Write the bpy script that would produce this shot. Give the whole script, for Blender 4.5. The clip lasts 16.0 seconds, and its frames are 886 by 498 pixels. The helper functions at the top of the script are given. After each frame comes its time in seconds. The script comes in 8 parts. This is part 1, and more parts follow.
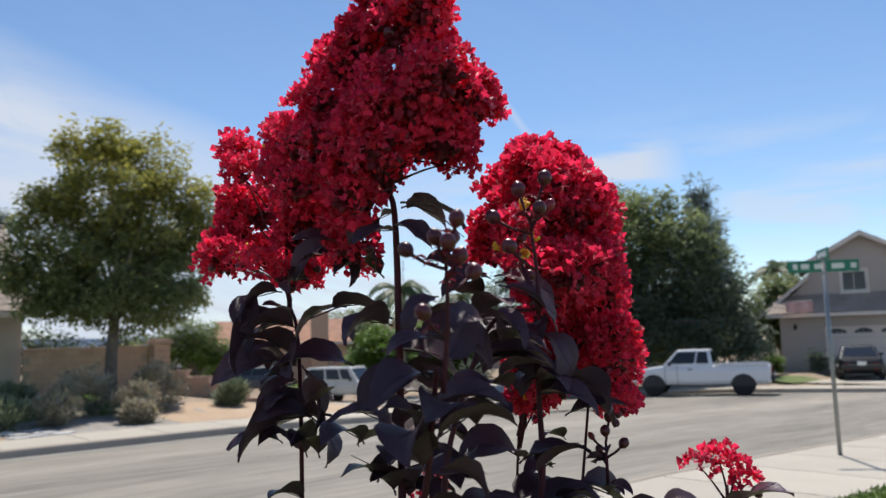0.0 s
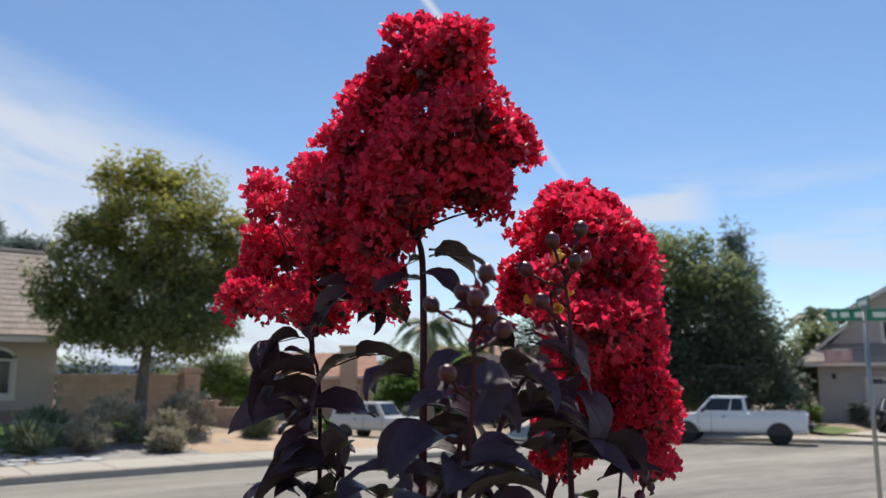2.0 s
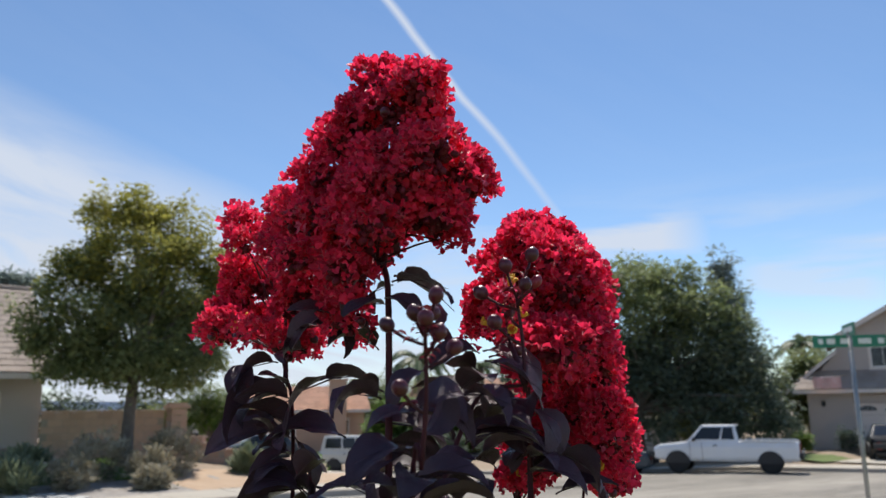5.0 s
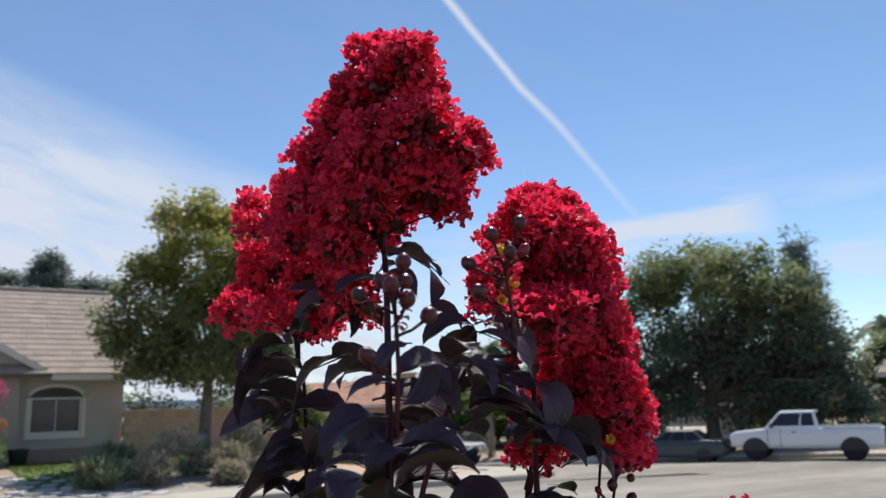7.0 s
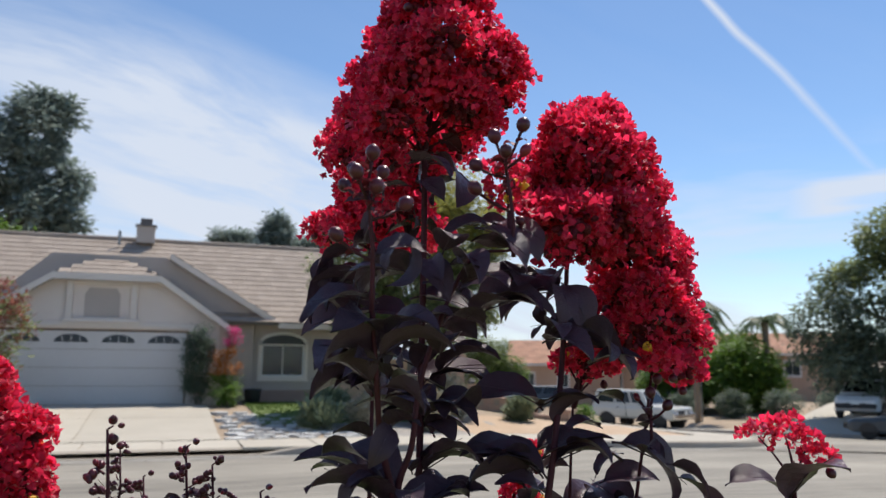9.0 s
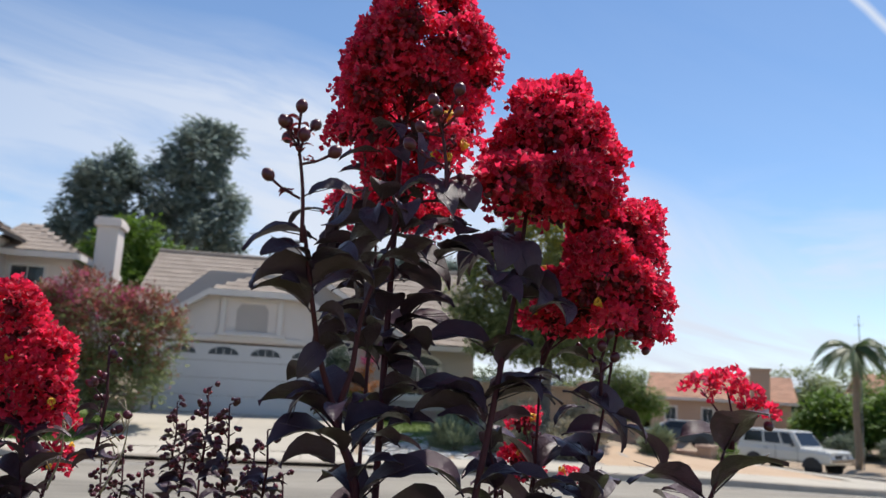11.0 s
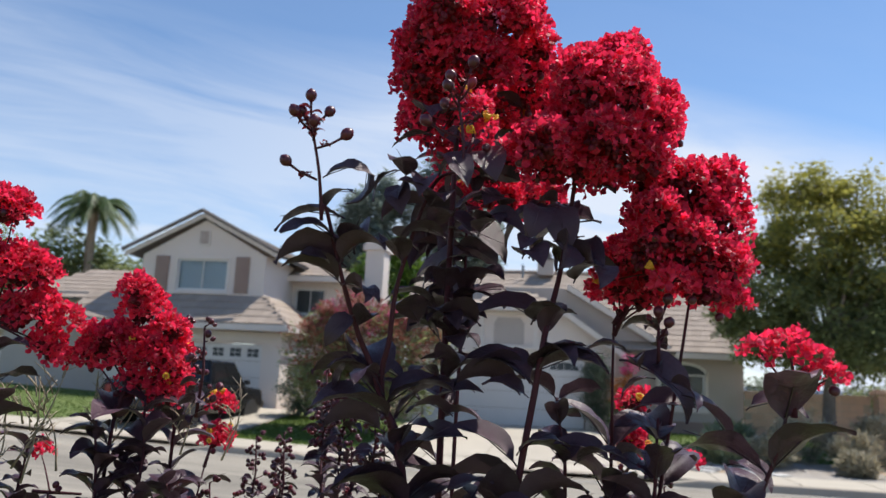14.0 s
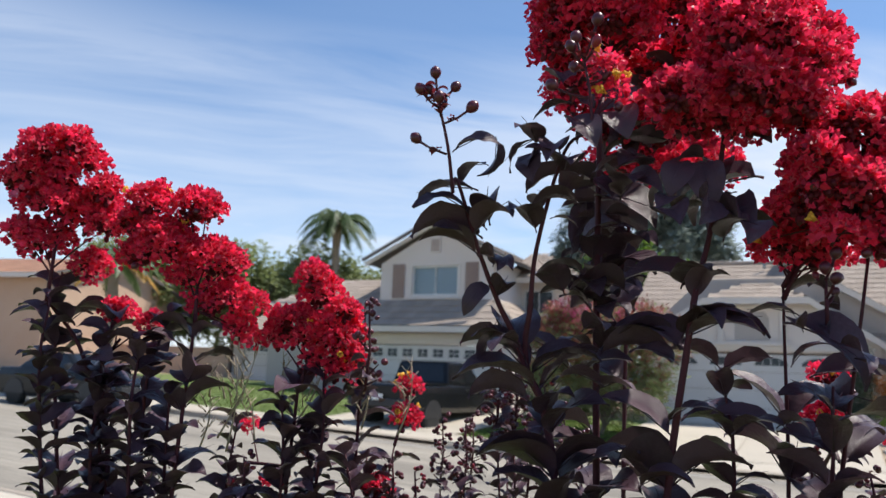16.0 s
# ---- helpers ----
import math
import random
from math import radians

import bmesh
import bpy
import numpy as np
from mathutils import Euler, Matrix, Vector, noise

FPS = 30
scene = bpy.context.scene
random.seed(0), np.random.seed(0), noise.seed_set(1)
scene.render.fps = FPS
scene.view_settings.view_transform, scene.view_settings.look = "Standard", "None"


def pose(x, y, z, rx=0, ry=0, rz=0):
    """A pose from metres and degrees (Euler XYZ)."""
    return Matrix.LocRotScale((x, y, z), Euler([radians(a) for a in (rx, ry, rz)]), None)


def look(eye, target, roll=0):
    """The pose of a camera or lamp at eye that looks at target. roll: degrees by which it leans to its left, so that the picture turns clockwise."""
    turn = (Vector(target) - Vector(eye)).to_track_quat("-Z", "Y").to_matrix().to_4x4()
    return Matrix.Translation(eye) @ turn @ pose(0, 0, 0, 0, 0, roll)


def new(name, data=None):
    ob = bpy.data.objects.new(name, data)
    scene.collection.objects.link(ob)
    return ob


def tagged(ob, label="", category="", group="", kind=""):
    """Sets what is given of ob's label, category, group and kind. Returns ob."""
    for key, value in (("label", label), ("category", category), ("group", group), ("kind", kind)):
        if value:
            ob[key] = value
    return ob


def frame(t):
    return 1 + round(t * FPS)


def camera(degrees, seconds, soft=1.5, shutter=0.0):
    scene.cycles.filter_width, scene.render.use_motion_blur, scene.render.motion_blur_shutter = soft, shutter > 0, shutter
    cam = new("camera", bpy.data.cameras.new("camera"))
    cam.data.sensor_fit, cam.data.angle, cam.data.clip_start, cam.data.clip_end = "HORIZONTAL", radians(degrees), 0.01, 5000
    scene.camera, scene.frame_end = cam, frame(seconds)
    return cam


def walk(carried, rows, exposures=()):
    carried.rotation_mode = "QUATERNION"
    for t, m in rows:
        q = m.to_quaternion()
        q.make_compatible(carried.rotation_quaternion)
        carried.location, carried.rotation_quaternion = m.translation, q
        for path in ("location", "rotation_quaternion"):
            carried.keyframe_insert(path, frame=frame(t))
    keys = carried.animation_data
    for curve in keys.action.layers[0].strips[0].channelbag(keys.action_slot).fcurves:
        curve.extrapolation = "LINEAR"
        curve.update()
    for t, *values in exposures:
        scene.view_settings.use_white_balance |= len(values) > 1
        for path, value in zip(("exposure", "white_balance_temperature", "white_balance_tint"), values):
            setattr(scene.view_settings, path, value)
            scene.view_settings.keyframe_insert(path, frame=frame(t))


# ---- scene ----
cam = camera(59.0, 16.0)
PATH = [
    (0, (-0.22, 0.221, 1.822), (1.075, 1.727, 2.054), -1.9),
    (0.5, (-0.173, 0.227, 1.818), (1.136, 1.717, 2.074), -1.2),
    (1, (-0.177, 0.213, 1.829), (1.102, 1.724, 2.111), -0.9),
    (1.5, (-0.204, 0.229, 1.833), (1.041, 1.765, 2.135), 0.1),
    (2, (-0.204, 0.237, 1.834), (1.022, 1.784, 2.16), -0.1),
    (2.5, (-0.197, 0.23, 1.834), (1.031, 1.768, 2.189), -0.8),
    (3, (-0.206, 0.237, 1.836), (1.036, 1.758, 2.213), -0.5),
    (3.5, (-0.205, 0.238, 1.839), (1.046, 1.747, 2.237), -0.6),
    (6, (-0.211, 0.181, 1.817), (0.993, 1.726, 2.223), -1.4),
    (6.5, (-0.186, 0.207, 1.82), (0.976, 1.785, 2.221), -1.7),
    (7, (-0.165, 0.177, 1.811), (0.945, 1.795, 2.201), -2.0),
    (7.5, (-0.144, 0.132, 1.785), (0.86, 1.821, 2.156), -2.6),
    (8, (-0.113, 0.119, 1.762), (0.739, 1.897, 2.099), -0.6),
    (8.5, (-0.087, 0.112, 1.771), (0.645, 1.951, 2.059), 0.3),
    (11, (0.06, 0.006, 1.704), (0.368, 1.951, 2.053), 3.2),
    (11.5, (0.105, 0.001, 1.702), (0.227, 1.97, 2.029), 4.0),
    (12, (0.129, -0.004, 1.691), (0.149, 1.97, 2.013), 3.4),
    (12.5, (0.147, -0.028, 1.681), (0.067, 1.944, 2.002), 3.6),
    (13, (0.18, -0.031, 1.675), (0.015, 1.937, 1.991), 3.1),
    (13.5, (0.198, -0.012, 1.679), (-0.059, 1.945, 2.002), 2.5),
    (14, (0.232, -0.004, 1.68), (-0.105, 1.937, 2.024), 2.8),
    (14.5, (0.26, 0.006, 1.681), (-0.191, 1.92, 2.042), 2.9),
    (15, (0.282, 0.008, 1.665), (-0.363, 1.867, 2.024), 4.2),
    (15.5, (0.319, -0.026, 1.658), (-0.468, 1.783, 1.99), 4.7),
    (16, (0.299, 0.019, 1.659), (-0.585, 1.784, 1.98), 2.3),
]
walk(cam, [(t, look(eye, target, roll)) for t, eye, target, roll in PATH], exposures=[(0, 0.01), (8.5, 0.08), (11, 0.15), (14, 0.24), (16, 0.32)])
cam.data.dof.use_dof, cam.data.dof.focus_distance, cam.data.dof.aperture_fstop = True, 0.66, 13.0  # a phone's small aperture, focused on the flowers
SUN, SKY = 4.7, 0.136

# ---- helpers of this scene ----
def mesh_of(name, verts, faces, smooth=False):
    me = bpy.data.meshes.new(name)
    me.from_pydata([tuple(v) for v in verts], [], [tuple(f) for f in faces])
    if smooth:
        me.polygons.foreach_set("use_smooth", [True] * len(me.polygons))
    me.update()
    return me


def thing(name, loc=(0, 0, 0), rz=0.0, label="", category="", group="", kind=""):
    """An Empty at the base of a thing, to hold its parts."""
    ob = new(name)
    ob.empty_display_size = 0.1
    ob.matrix_basis = pose(*loc, 0, 0, rz)
    return tagged(ob, label, category, group, kind)


def part(name, bm, material, parent=None, label="", smooth=False, kind=""):
    """Links a bmesh, or (verts, faces), as one mesh object under a thing or a part."""
    if isinstance(bm, tuple):
        me = mesh_of(name, bm[0], bm[1], smooth)
    else:
        bmesh.ops.recalc_face_normals(bm, faces=bm.faces)
        me = bpy.data.meshes.new(name)
        bm.to_mesh(me)
        bm.free()
        if smooth:
            me.polygons.foreach_set("use_smooth", [True] * len(me.polygons))
    me.materials.append(material)
    ob = new(name, me)
    ob.parent = parent
    return tagged(ob, label, "", "", kind)


def share(name, me, parent, m):
    """One more object on a mesh that others use too."""
    ob = new(name, me)
    ob.parent = parent
    ob.matrix_basis = m
    return ob


def block(bm, cx, cy, cz, sx, sy, sz, rz=0.0, bevel=0.0, m=None):
    """A box by its centre and size, with bevelled edges if asked."""
    t = (m or Matrix()) @ Matrix.LocRotScale((cx, cy, cz), Euler((0, 0, radians(rz))), (sx, sy, sz))
    made = bmesh.ops.create_cube(bm, size=1.0, matrix=t)["verts"]
    if bevel:
        edges = list({e for v in made for e in v.link_edges})
        bmesh.ops.bevel(bm, geom=edges, offset=bevel, segments=2, affect="EDGES", profile=0.6)
    return bm


def boxes(*rows, bevel=0.0):
    bm = bmesh.new()
    for row in rows:
        block(bm, *row, bevel=bevel)
    return bm


def prism(outline, y0, y1, axis="y"):
    """An outline in x, z (or y, z; or x, y) drawn out along the third axis: verts and faces."""
    n = len(outline)
    put = {"y": lambda a, b, c: (a, c, b), "x": lambda a, b, c: (c, a, b), "z": lambda a, b, c: (a, b, c)}[axis]
    verts = [put(a, b, y0) for a, b in outline] + [put(a, b, y1) for a, b in outline]
    faces = [tuple(range(n)), tuple(range(2 * n - 1, n - 1, -1))]
    faces += [(k, (k + 1) % n, n + (k + 1) % n, n + k) for k in range(n)]
    return verts, faces


def to_bm(vf):
    bm = bmesh.new()
    vs = [bm.verts.new(v) for v in vf[0]]
    for f in vf[1]:
        try:
            bm.faces.new([vs[i] for i in f])
        except ValueError:
            pass
    return bm


def tube(points, radii, sides=8, close=True):
    """A round tube along a line of points with a radius at each: verts and faces."""
    pts = [Vector(p) for p in points]
    verts, faces = [], []
    side = None
    for k, p in enumerate(pts):
        along = (pts[min(k + 1, len(pts) - 1)] - pts[max(k - 1, 0)]).normalized()
        if side is None:
            side = along.orthogonal().normalized()
        side = (side - along * side.dot(along)).normalized()
        up = along.cross(side)
        for s in range(sides):
            a = 2 * math.pi * s / sides
            verts.append(p + radii[k] * (math.cos(a) * side + math.sin(a) * up))
    for k in range(len(pts) - 1):
        for s in range(sides):
            a, b = k * sides + s, k * sides + (s + 1) % sides
            faces.append((a, b, b + sides, a + sides))
    if close:
        faces.append(tuple(range(sides - 1, -1, -1)))
        faces.append(tuple(range((len(pts) - 1) * sides, len(pts) * sides)))
    return verts, faces


def smooth_line(points, per=6):
    """A curve through points (Catmull-Rom)."""
    p = [Vector(q) for q in points]
    p = [2 * p[0] - p[1]] + p + [2 * p[-1] - p[-2]]
    out = []
    for k in range(1, len(p) - 2):
        a, b, c, d = p[k - 1 : k + 3]
        for s in range(per):
            t = s / per
            out.append(0.5 * ((2 * b) + (c - a) * t + (2 * a - 5 * b + 4 * c - d) * t * t + (3 * b - 3 * c + d - a) * t ** 3))
    out.append(p[-2])
    return out


def joined(*many):
    verts, faces = [], []
    for v, f in many:
        n = len(verts)
        verts += list(v)
        faces += [tuple(i + n for i in face) for face in f]
    return verts, faces


def wheel_shape(r, w, sides=24, groove=0.25):
    """A tyre lying along y, with rounded shoulders: verts and faces."""
    prof = [(r * 0.62, -w / 2), (r * 0.9, -w / 2), (r * 0.98, -w * 0.4), (r, -w * groove), (r, w * groove), (r * 0.98, w * 0.4), (r * 0.9, w / 2), (r * 0.62, w / 2)]
    return spin(prof, sides)


def spin(profile, sides=24, axis="y"):
    """A profile of (radius, height) turned round an axis: verts and faces."""
    verts, faces, n = [], [], len(profile)
    for s in range(sides):
        a = 2 * math.pi * s / sides
        for r, h in profile:
            verts.append((r * math.cos(a), h, r * math.sin(a)) if axis == "y" else (r * math.cos(a), r * math.sin(a), h))
    for s in range(sides):
        for k in range(n - 1):
            a, b = s * n + k, ((s + 1) % sides) * n + k
            faces.append((a, a + 1, b + 1, b))
    faces += [tuple(s * n for s in range(sides)), tuple(s * n + n - 1 for s in reversed(range(sides)))]
    return verts, faces


def ground_height(x, y):
    """Height of the street level: it falls away past the corner and rises slowly the other way."""
    fall = -0.0295 * min(max(0.0, x - 8.0), 19.0) - 0.05 * min(max(0.0, y - 17.0), 15.0) * min(1.0, max(0.0, (x - 13.0) / 5.0))
    return fall + 0.035 * min(max(0.0, -x - 5.0), 40.0)


# ---- world, sun, exposure ----
SUN_AZ, SUN_EL = math.atan2(0.755, 0.656), radians(61.5)  # clockwise from +y
world = bpy.data.worlds.new("sky")
scene.world = world
world.use_nodes = True
wn, wl = world.node_tree.nodes, world.node_tree.links
wn.clear()


def wnode(kind, **values):
    n = wn.new(kind)
    for key, value in values.items():
        n.inputs[key].default_value = value
    return n


def wmath(op, a, b=None, clamp=False):
    n = wn.new("ShaderNodeMath")
    n.operation, n.use_clamp = op, clamp
    for k, v in enumerate((a, b)):
        if v is None:
            continue
        if isinstance(v, (int, float)):
            n.inputs[k].default_value = v
        else:
            wl.new(v, n.inputs[k])
    return n.outputs[0]


def wdot(v, axis):
    n = wn.new("ShaderNodeVectorMath")
    n.operation = "DOT_PRODUCT"
    wl.new(v, n.inputs[0])
    n.inputs[1].default_value = axis
    return n.outputs["Value"]


sky = wn.new("ShaderNodeTexSky")
sky.sky_type, sky.sun_disc = "NISHITA", False
sky.sun_elevation, sky.sun_rotation = SUN_EL, SUN_AZ
sky.air_density, sky.dust_density, sky.ozone_density = 0.9, 0.03, 2.6
way = wn.new("ShaderNodeTexCoord").outputs["Generated"]
split = wn.new("ShaderNodeSeparateXYZ")
wl.new(way, split.inputs[0])
wx, wy, wz = split.outputs
high = wmath("MAXIMUM", wz, 0.03)
flat = wn.new("ShaderNodeCombineXYZ")  # the direction, laid on a level sheet of cloud
wl.new(wmath("DIVIDE", wx, wmath("ADD", high, 0.12)), flat.inputs[0])
wl.new(wmath("DIVIDE", wy, wmath("ADD", high, 0.12)), flat.inputs[1])
broad = wnode("ShaderNodeTexNoise", Scale=0.42, Detail=3.0, Roughness=0.5, Distortion=0.2)
wl.new(flat.outputs[0], broad.inputs["Vector"])
# A bank of thin cloud fills the sky to the north-west, below one slanting edge; streaks lie low to the east.
edge_a, edge_b = Vector((0.608, 0.777, 0.161)).normalized(), Vector((0.03, 0.922, 0.386)).normalized()
edge_n = edge_a.cross(edge_b).normalized()
edge_n = edge_n if edge_n.z < 0 else -edge_n
along = wn.new("ShaderNodeCombineXYZ")  # streaks run along that edge
wl.new(wmath("MULTIPLY", wdot(way, tuple((edge_a - edge_b).normalized())), 2.6), along.inputs[0])
wl.new(wmath("ADD", wmath("MULTIPLY", wdot(way, tuple(edge_n)), 13.0), wmath("MULTIPLY", broad.outputs[0], 2.0)), along.inputs[1])
cirrus = wnode("ShaderNodeTexNoise", Scale=1.05, Detail=9.0, Roughness=0.62, Distortion=0.5)
wl.new(along.outputs[0], cirrus.inputs["Vector"])
bank = wmath("MINIMUM", wdot(way, tuple(edge_n)), wmath("SUBTRACT", 0.415, wz))
bank = wmath("ADD", bank, wmath("MULTIPLY", wmath("SUBTRACT", broad.outputs[0], 0.5), 0.1))
bank = wmath("MULTIPLY", wmath("ADD", bank, 0.01), 12.0, True)
bank = wmath("MULTIPLY", bank, wmath("MULTIPLY", wmath("SUBTRACT", 0.86, wx), 4.0, True))
veil = wmath("MULTIPLY", wmath("SUBTRACT", wmath("ADD", wmath("MULTIPLY", cirrus.outputs[0], 2.9), wmath("MULTIPLY", broad.outputs[0], 0.6)), 1.31), 1.6, True)
west = wmath("MULTIPLY", wmath("SUBTRACT", -0.02, wx), 2.2, True)  # the sheet breaks into streaks to the west
sheet_ = wmath("ADD", wmath("MULTIPLY", wmath("SUBTRACT", 1.0, wmath("MULTIPLY", west, 0.9)), 0.40), wmath("MULTIPLY", veil, wmath("SUBTRACT", 0.62, wmath("MULTIPLY", west, 0.24))))
cover = wmath("ADD", wmath("MULTIPLY", bank, sheet_), wmath("MULTIPLY", veil, 0.03), True)
level = wn.new("ShaderNodeMapping")
wl.new(way, level.inputs[0])
level.inputs["Scale"].default_value = (2.2, 2.2, 15.0)
puffs = wnode("ShaderNodeTexNoise", Scale=1.5, Detail=7.0, Roughness=0.55, Distortion=0.3)
wl.new(level.outputs[0], puffs.inputs["Vector"])
low = wmath("SUBTRACT", 1.0, wmath("MULTIPLY", wmath("ABSOLUTE", wmath("SUBTRACT", wz, 0.16)), 8.0), True)
puff = wmath("MULTIPLY", wmath("MULTIPLY", wmath("SUBTRACT", puffs.outputs[0], 0.47), 5.0, True), low)
cover = wmath("MAXIMUM", cover, wmath("MULTIPLY", puff, 0.7))
def long_cloud(a, b, thick, strength):
    """A drawn-out scrap of cloud between two directions."""
    a, b = Vector(a).normalized(), Vector(b).normalized()
    n_ = a.cross(b).normalized()
    off_ = wmath("ADD", wdot(way, tuple(n_)), wmath("MULTIPLY", wmath("SUBTRACT", puffs.outputs[0], 0.5), 0.09))
    body = wmath("MULTIPLY", wmath("SUBTRACT", 1.0, wmath("DIVIDE", wmath("ABSOLUTE", off_), thick)), 1.6, True)
    mid = (a + b).normalized()
    span = 1 - a.dot(mid)
    tip = wmath("MULTIPLY", wmath("SUBTRACT", wdot(way, tuple(mid)), 1 - 1.5 * span), 1.0 / span, True)
    return wmath("MULTIPLY", wmath("MULTIPLY", body, tip), strength)


for a, b, thick, strength in (((0.68, 0.71, 0.182), (0.82, 0.53, 0.212), 0.026, 1.0), ((0.86, 0.484, 0.158), (0.93, 0.36, 0.125), 0.022, 0.6)):
    cover = wmath("MAXIMUM", cover, long_cloud(a, b, thick, strength))
haze = wmath("POWER", wmath("SUBTRACT", 1.0, wmath("MINIMUM", wmath("MAXIMUM", wz, 0.0), 1.0)), 7.0)
haze = wmath("MULTIPLY", haze, wmath("SUBTRACT", 0.5, wmath("MULTIPLY", wx, 0.6), True))
cover = wmath("ADD", wmath("MULTIPLY", cover, 0.9), wmath("MULTIPLY", haze, 0.6), True)
# A contrail: a thin band along one great circle.
c1, c3 = Vector((288.7, 408.3, 276.0)).normalized(), Vector((375.0, 330.6, 115.0)).normalized()
cn = c1.cross(c3).normalized()
wob = wnode("ShaderNodeTexNoise", Scale=7.0, Detail=3.0)
wl.new(way, wob.inputs["Vector"])
off = wmath("ADD", wdot(way, tuple(cn)), wmath("MULTIPLY", wmath("SUBTRACT", wob.outputs[0], 0.5), 0.016))
trail = wmath("SUBTRACT", 1.0, wmath("DIVIDE", wmath("ABSOLUTE", off), 0.0075), True)
ends = wmath("MULTIPLY", wmath("SUBTRACT", wdot(way, tuple((c1 + c3).normalized())), 0.8), 6.0, True)
fade = wmath("MULTIPLY", wmath("SUBTRACT", wz, 0.15), 4.0, True)
trail = wmath("MULTIPLY", wmath("MULTIPLY", trail, ends), wmath("MULTIPLY", fade, 0.95))
cover = wmath("MAXIMUM", cover, trail)
white = wn.new("ShaderNodeMix")
white.data_type = "RGBA"
wl.new(cover, white.inputs["Factor"])
deep = wnode("ShaderNodeHueSaturation", Saturation=1.06, Value=1.0)
wl.new(sky.outputs[0], deep.inputs["Color"])
wl.new(deep.outputs[0], white.inputs["A"])
white.inputs["B"].default_value = (4.85, 5.3, 6.1, 1)
back = wn.new("ShaderNodeBackground")
back.inputs["Strength"].default_value = SKY
wl.new(white.outputs["Result"], back.inputs[0])
wl.new(back.outputs[0], wn.new("ShaderNodeOutputWorld").inputs[0])

lamp = bpy.data.lights.new("sun", "SUN")
lamp.energy, lamp.angle, lamp.color = SUN, radians(0.53), (1.0, 0.945, 0.865)
sun = new("sun", lamp)
sun.matrix_basis = look((math.sin(SUN_AZ) * 40, math.cos(SUN_AZ) * 40, 75), (0, 0, 75 - 40 * math.tan(SUN_EL)))

# ---- materials ----
def surface(name, c1, c2, size=0.3, rough=0.8, bump=0.15, fine=8.0, metal=0.0, spec=0.5, through_=0.0, glow=0.0, coat=0.0, vary=0.0, local=False, stretch=None, sheen=0.0):
    """A surface whose colour wanders between two, at a broad and a fine scale (metres), with relief to match.
    through_: how much light passes a thin leaf; vary: how much each object or island differs."""
    m = bpy.data.materials.new(name)
    m.use_nodes = True
    n, l = m.node_tree.nodes, m.node_tree.links
    n.clear()
    out, bsdf = n.new("ShaderNodeOutputMaterial"), n.new("ShaderNodeBsdfPrincipled")
    bsdf.inputs["Roughness"].default_value, bsdf.inputs["Metallic"].default_value = rough, metal
    bsdf.inputs["Specular IOR Level"].default_value, bsdf.inputs["Coat Weight"].default_value = spec, coat
    bsdf.inputs["Sheen Weight"].default_value, bsdf.inputs["Sheen Roughness"].default_value = sheen, 0.4
    place = n.new("ShaderNodeTexCoord").outputs["Object"] if local else n.new("ShaderNodeNewGeometry").outputs["Position"]
    if stretch:
        mp = n.new("ShaderNodeMapping")
        mp.inputs["Scale"].default_value = stretch
        l.new(place, mp.inputs[0])
        place = mp.outputs[0]
    wide, small = n.new("ShaderNodeTexNoise"), n.new("ShaderNodeTexNoise")
    for tex, s, d in ((wide, 1 / size, 4), (small, fine / size, 5)):
        tex.inputs["Scale"].default_value, tex.inputs["Detail"].default_value, tex.inputs["Roughness"].default_value = s, d, 0.6
        l.new(place, tex.inputs["Vector"])
    both = n.new("ShaderNodeMix")
    both.inputs["Factor"].default_value = 0.45
    l.new(wide.outputs[0], both.inputs["A"])
    l.new(small.outputs[0], both.inputs["B"])
    fac = both.outputs["Result"]
    ramp = n.new("ShaderNodeMapRange")
    ramp.inputs["From Min"].default_value, ramp.inputs["From Max"].default_value = 0.32, 0.68
    l.new(fac, ramp.inputs["Value"])
    mix = n.new("ShaderNodeMix")
    mix.data_type = "RGBA"
    mix.inputs["A"].default_value, mix.inputs["B"].default_value = (*c1, 1), (*c2, 1)
    l.new(ramp.outputs[0], mix.inputs["Factor"])
    colour = mix.outputs["Result"]
    if vary:
        info, isle = n.new("ShaderNodeObjectInfo").outputs["Random"], n.new("ShaderNodeNewGeometry").outputs["Random Per Island"]
        add = n.new("ShaderNodeMath")
        add.operation = "ADD"
        l.new(info, add.inputs[0])
        l.new(isle, add.inputs[1])
        fr = n.new("ShaderNodeMath")
        fr.operation = "FRACT"
        l.new(add.outputs[0], fr.inputs[0])
        mr = n.new("ShaderNodeMapRange")
        mr.inputs["To Min"].default_value, mr.inputs["To Max"].default_value = 1 - vary, 1 + vary
        l.new(fr.outputs[0], mr.inputs["Value"])
        hsv = n.new("ShaderNodeHueSaturation")
        l.new(mr.outputs[0], hsv.inputs["Value"])
        l.new(colour, hsv.inputs["Color"])
        colour = hsv.outputs[0]
    l.new(colour, bsdf.inputs["Base Color"])
    if bump:
        b = n.new("ShaderNodeBump")
        b.inputs["Strength"].default_value, b.inputs["Distance"].default_value = bump, size / fine
        l.new(small.outputs[0], b.inputs["Height"])
        l.new(b.outputs[0], bsdf.inputs["Normal"])
    last = bsdf.outputs[0]
    if through_:
        tr, mx = n.new("ShaderNodeBsdfTranslucent"), n.new("ShaderNodeMixShader")
        l.new(colour, tr.inputs[0])
        mx.inputs[0].default_value = through_
        l.new(last, mx.inputs[1])
        l.new(tr.outputs[0], mx.inputs[2])
        last = mx.outputs[0]
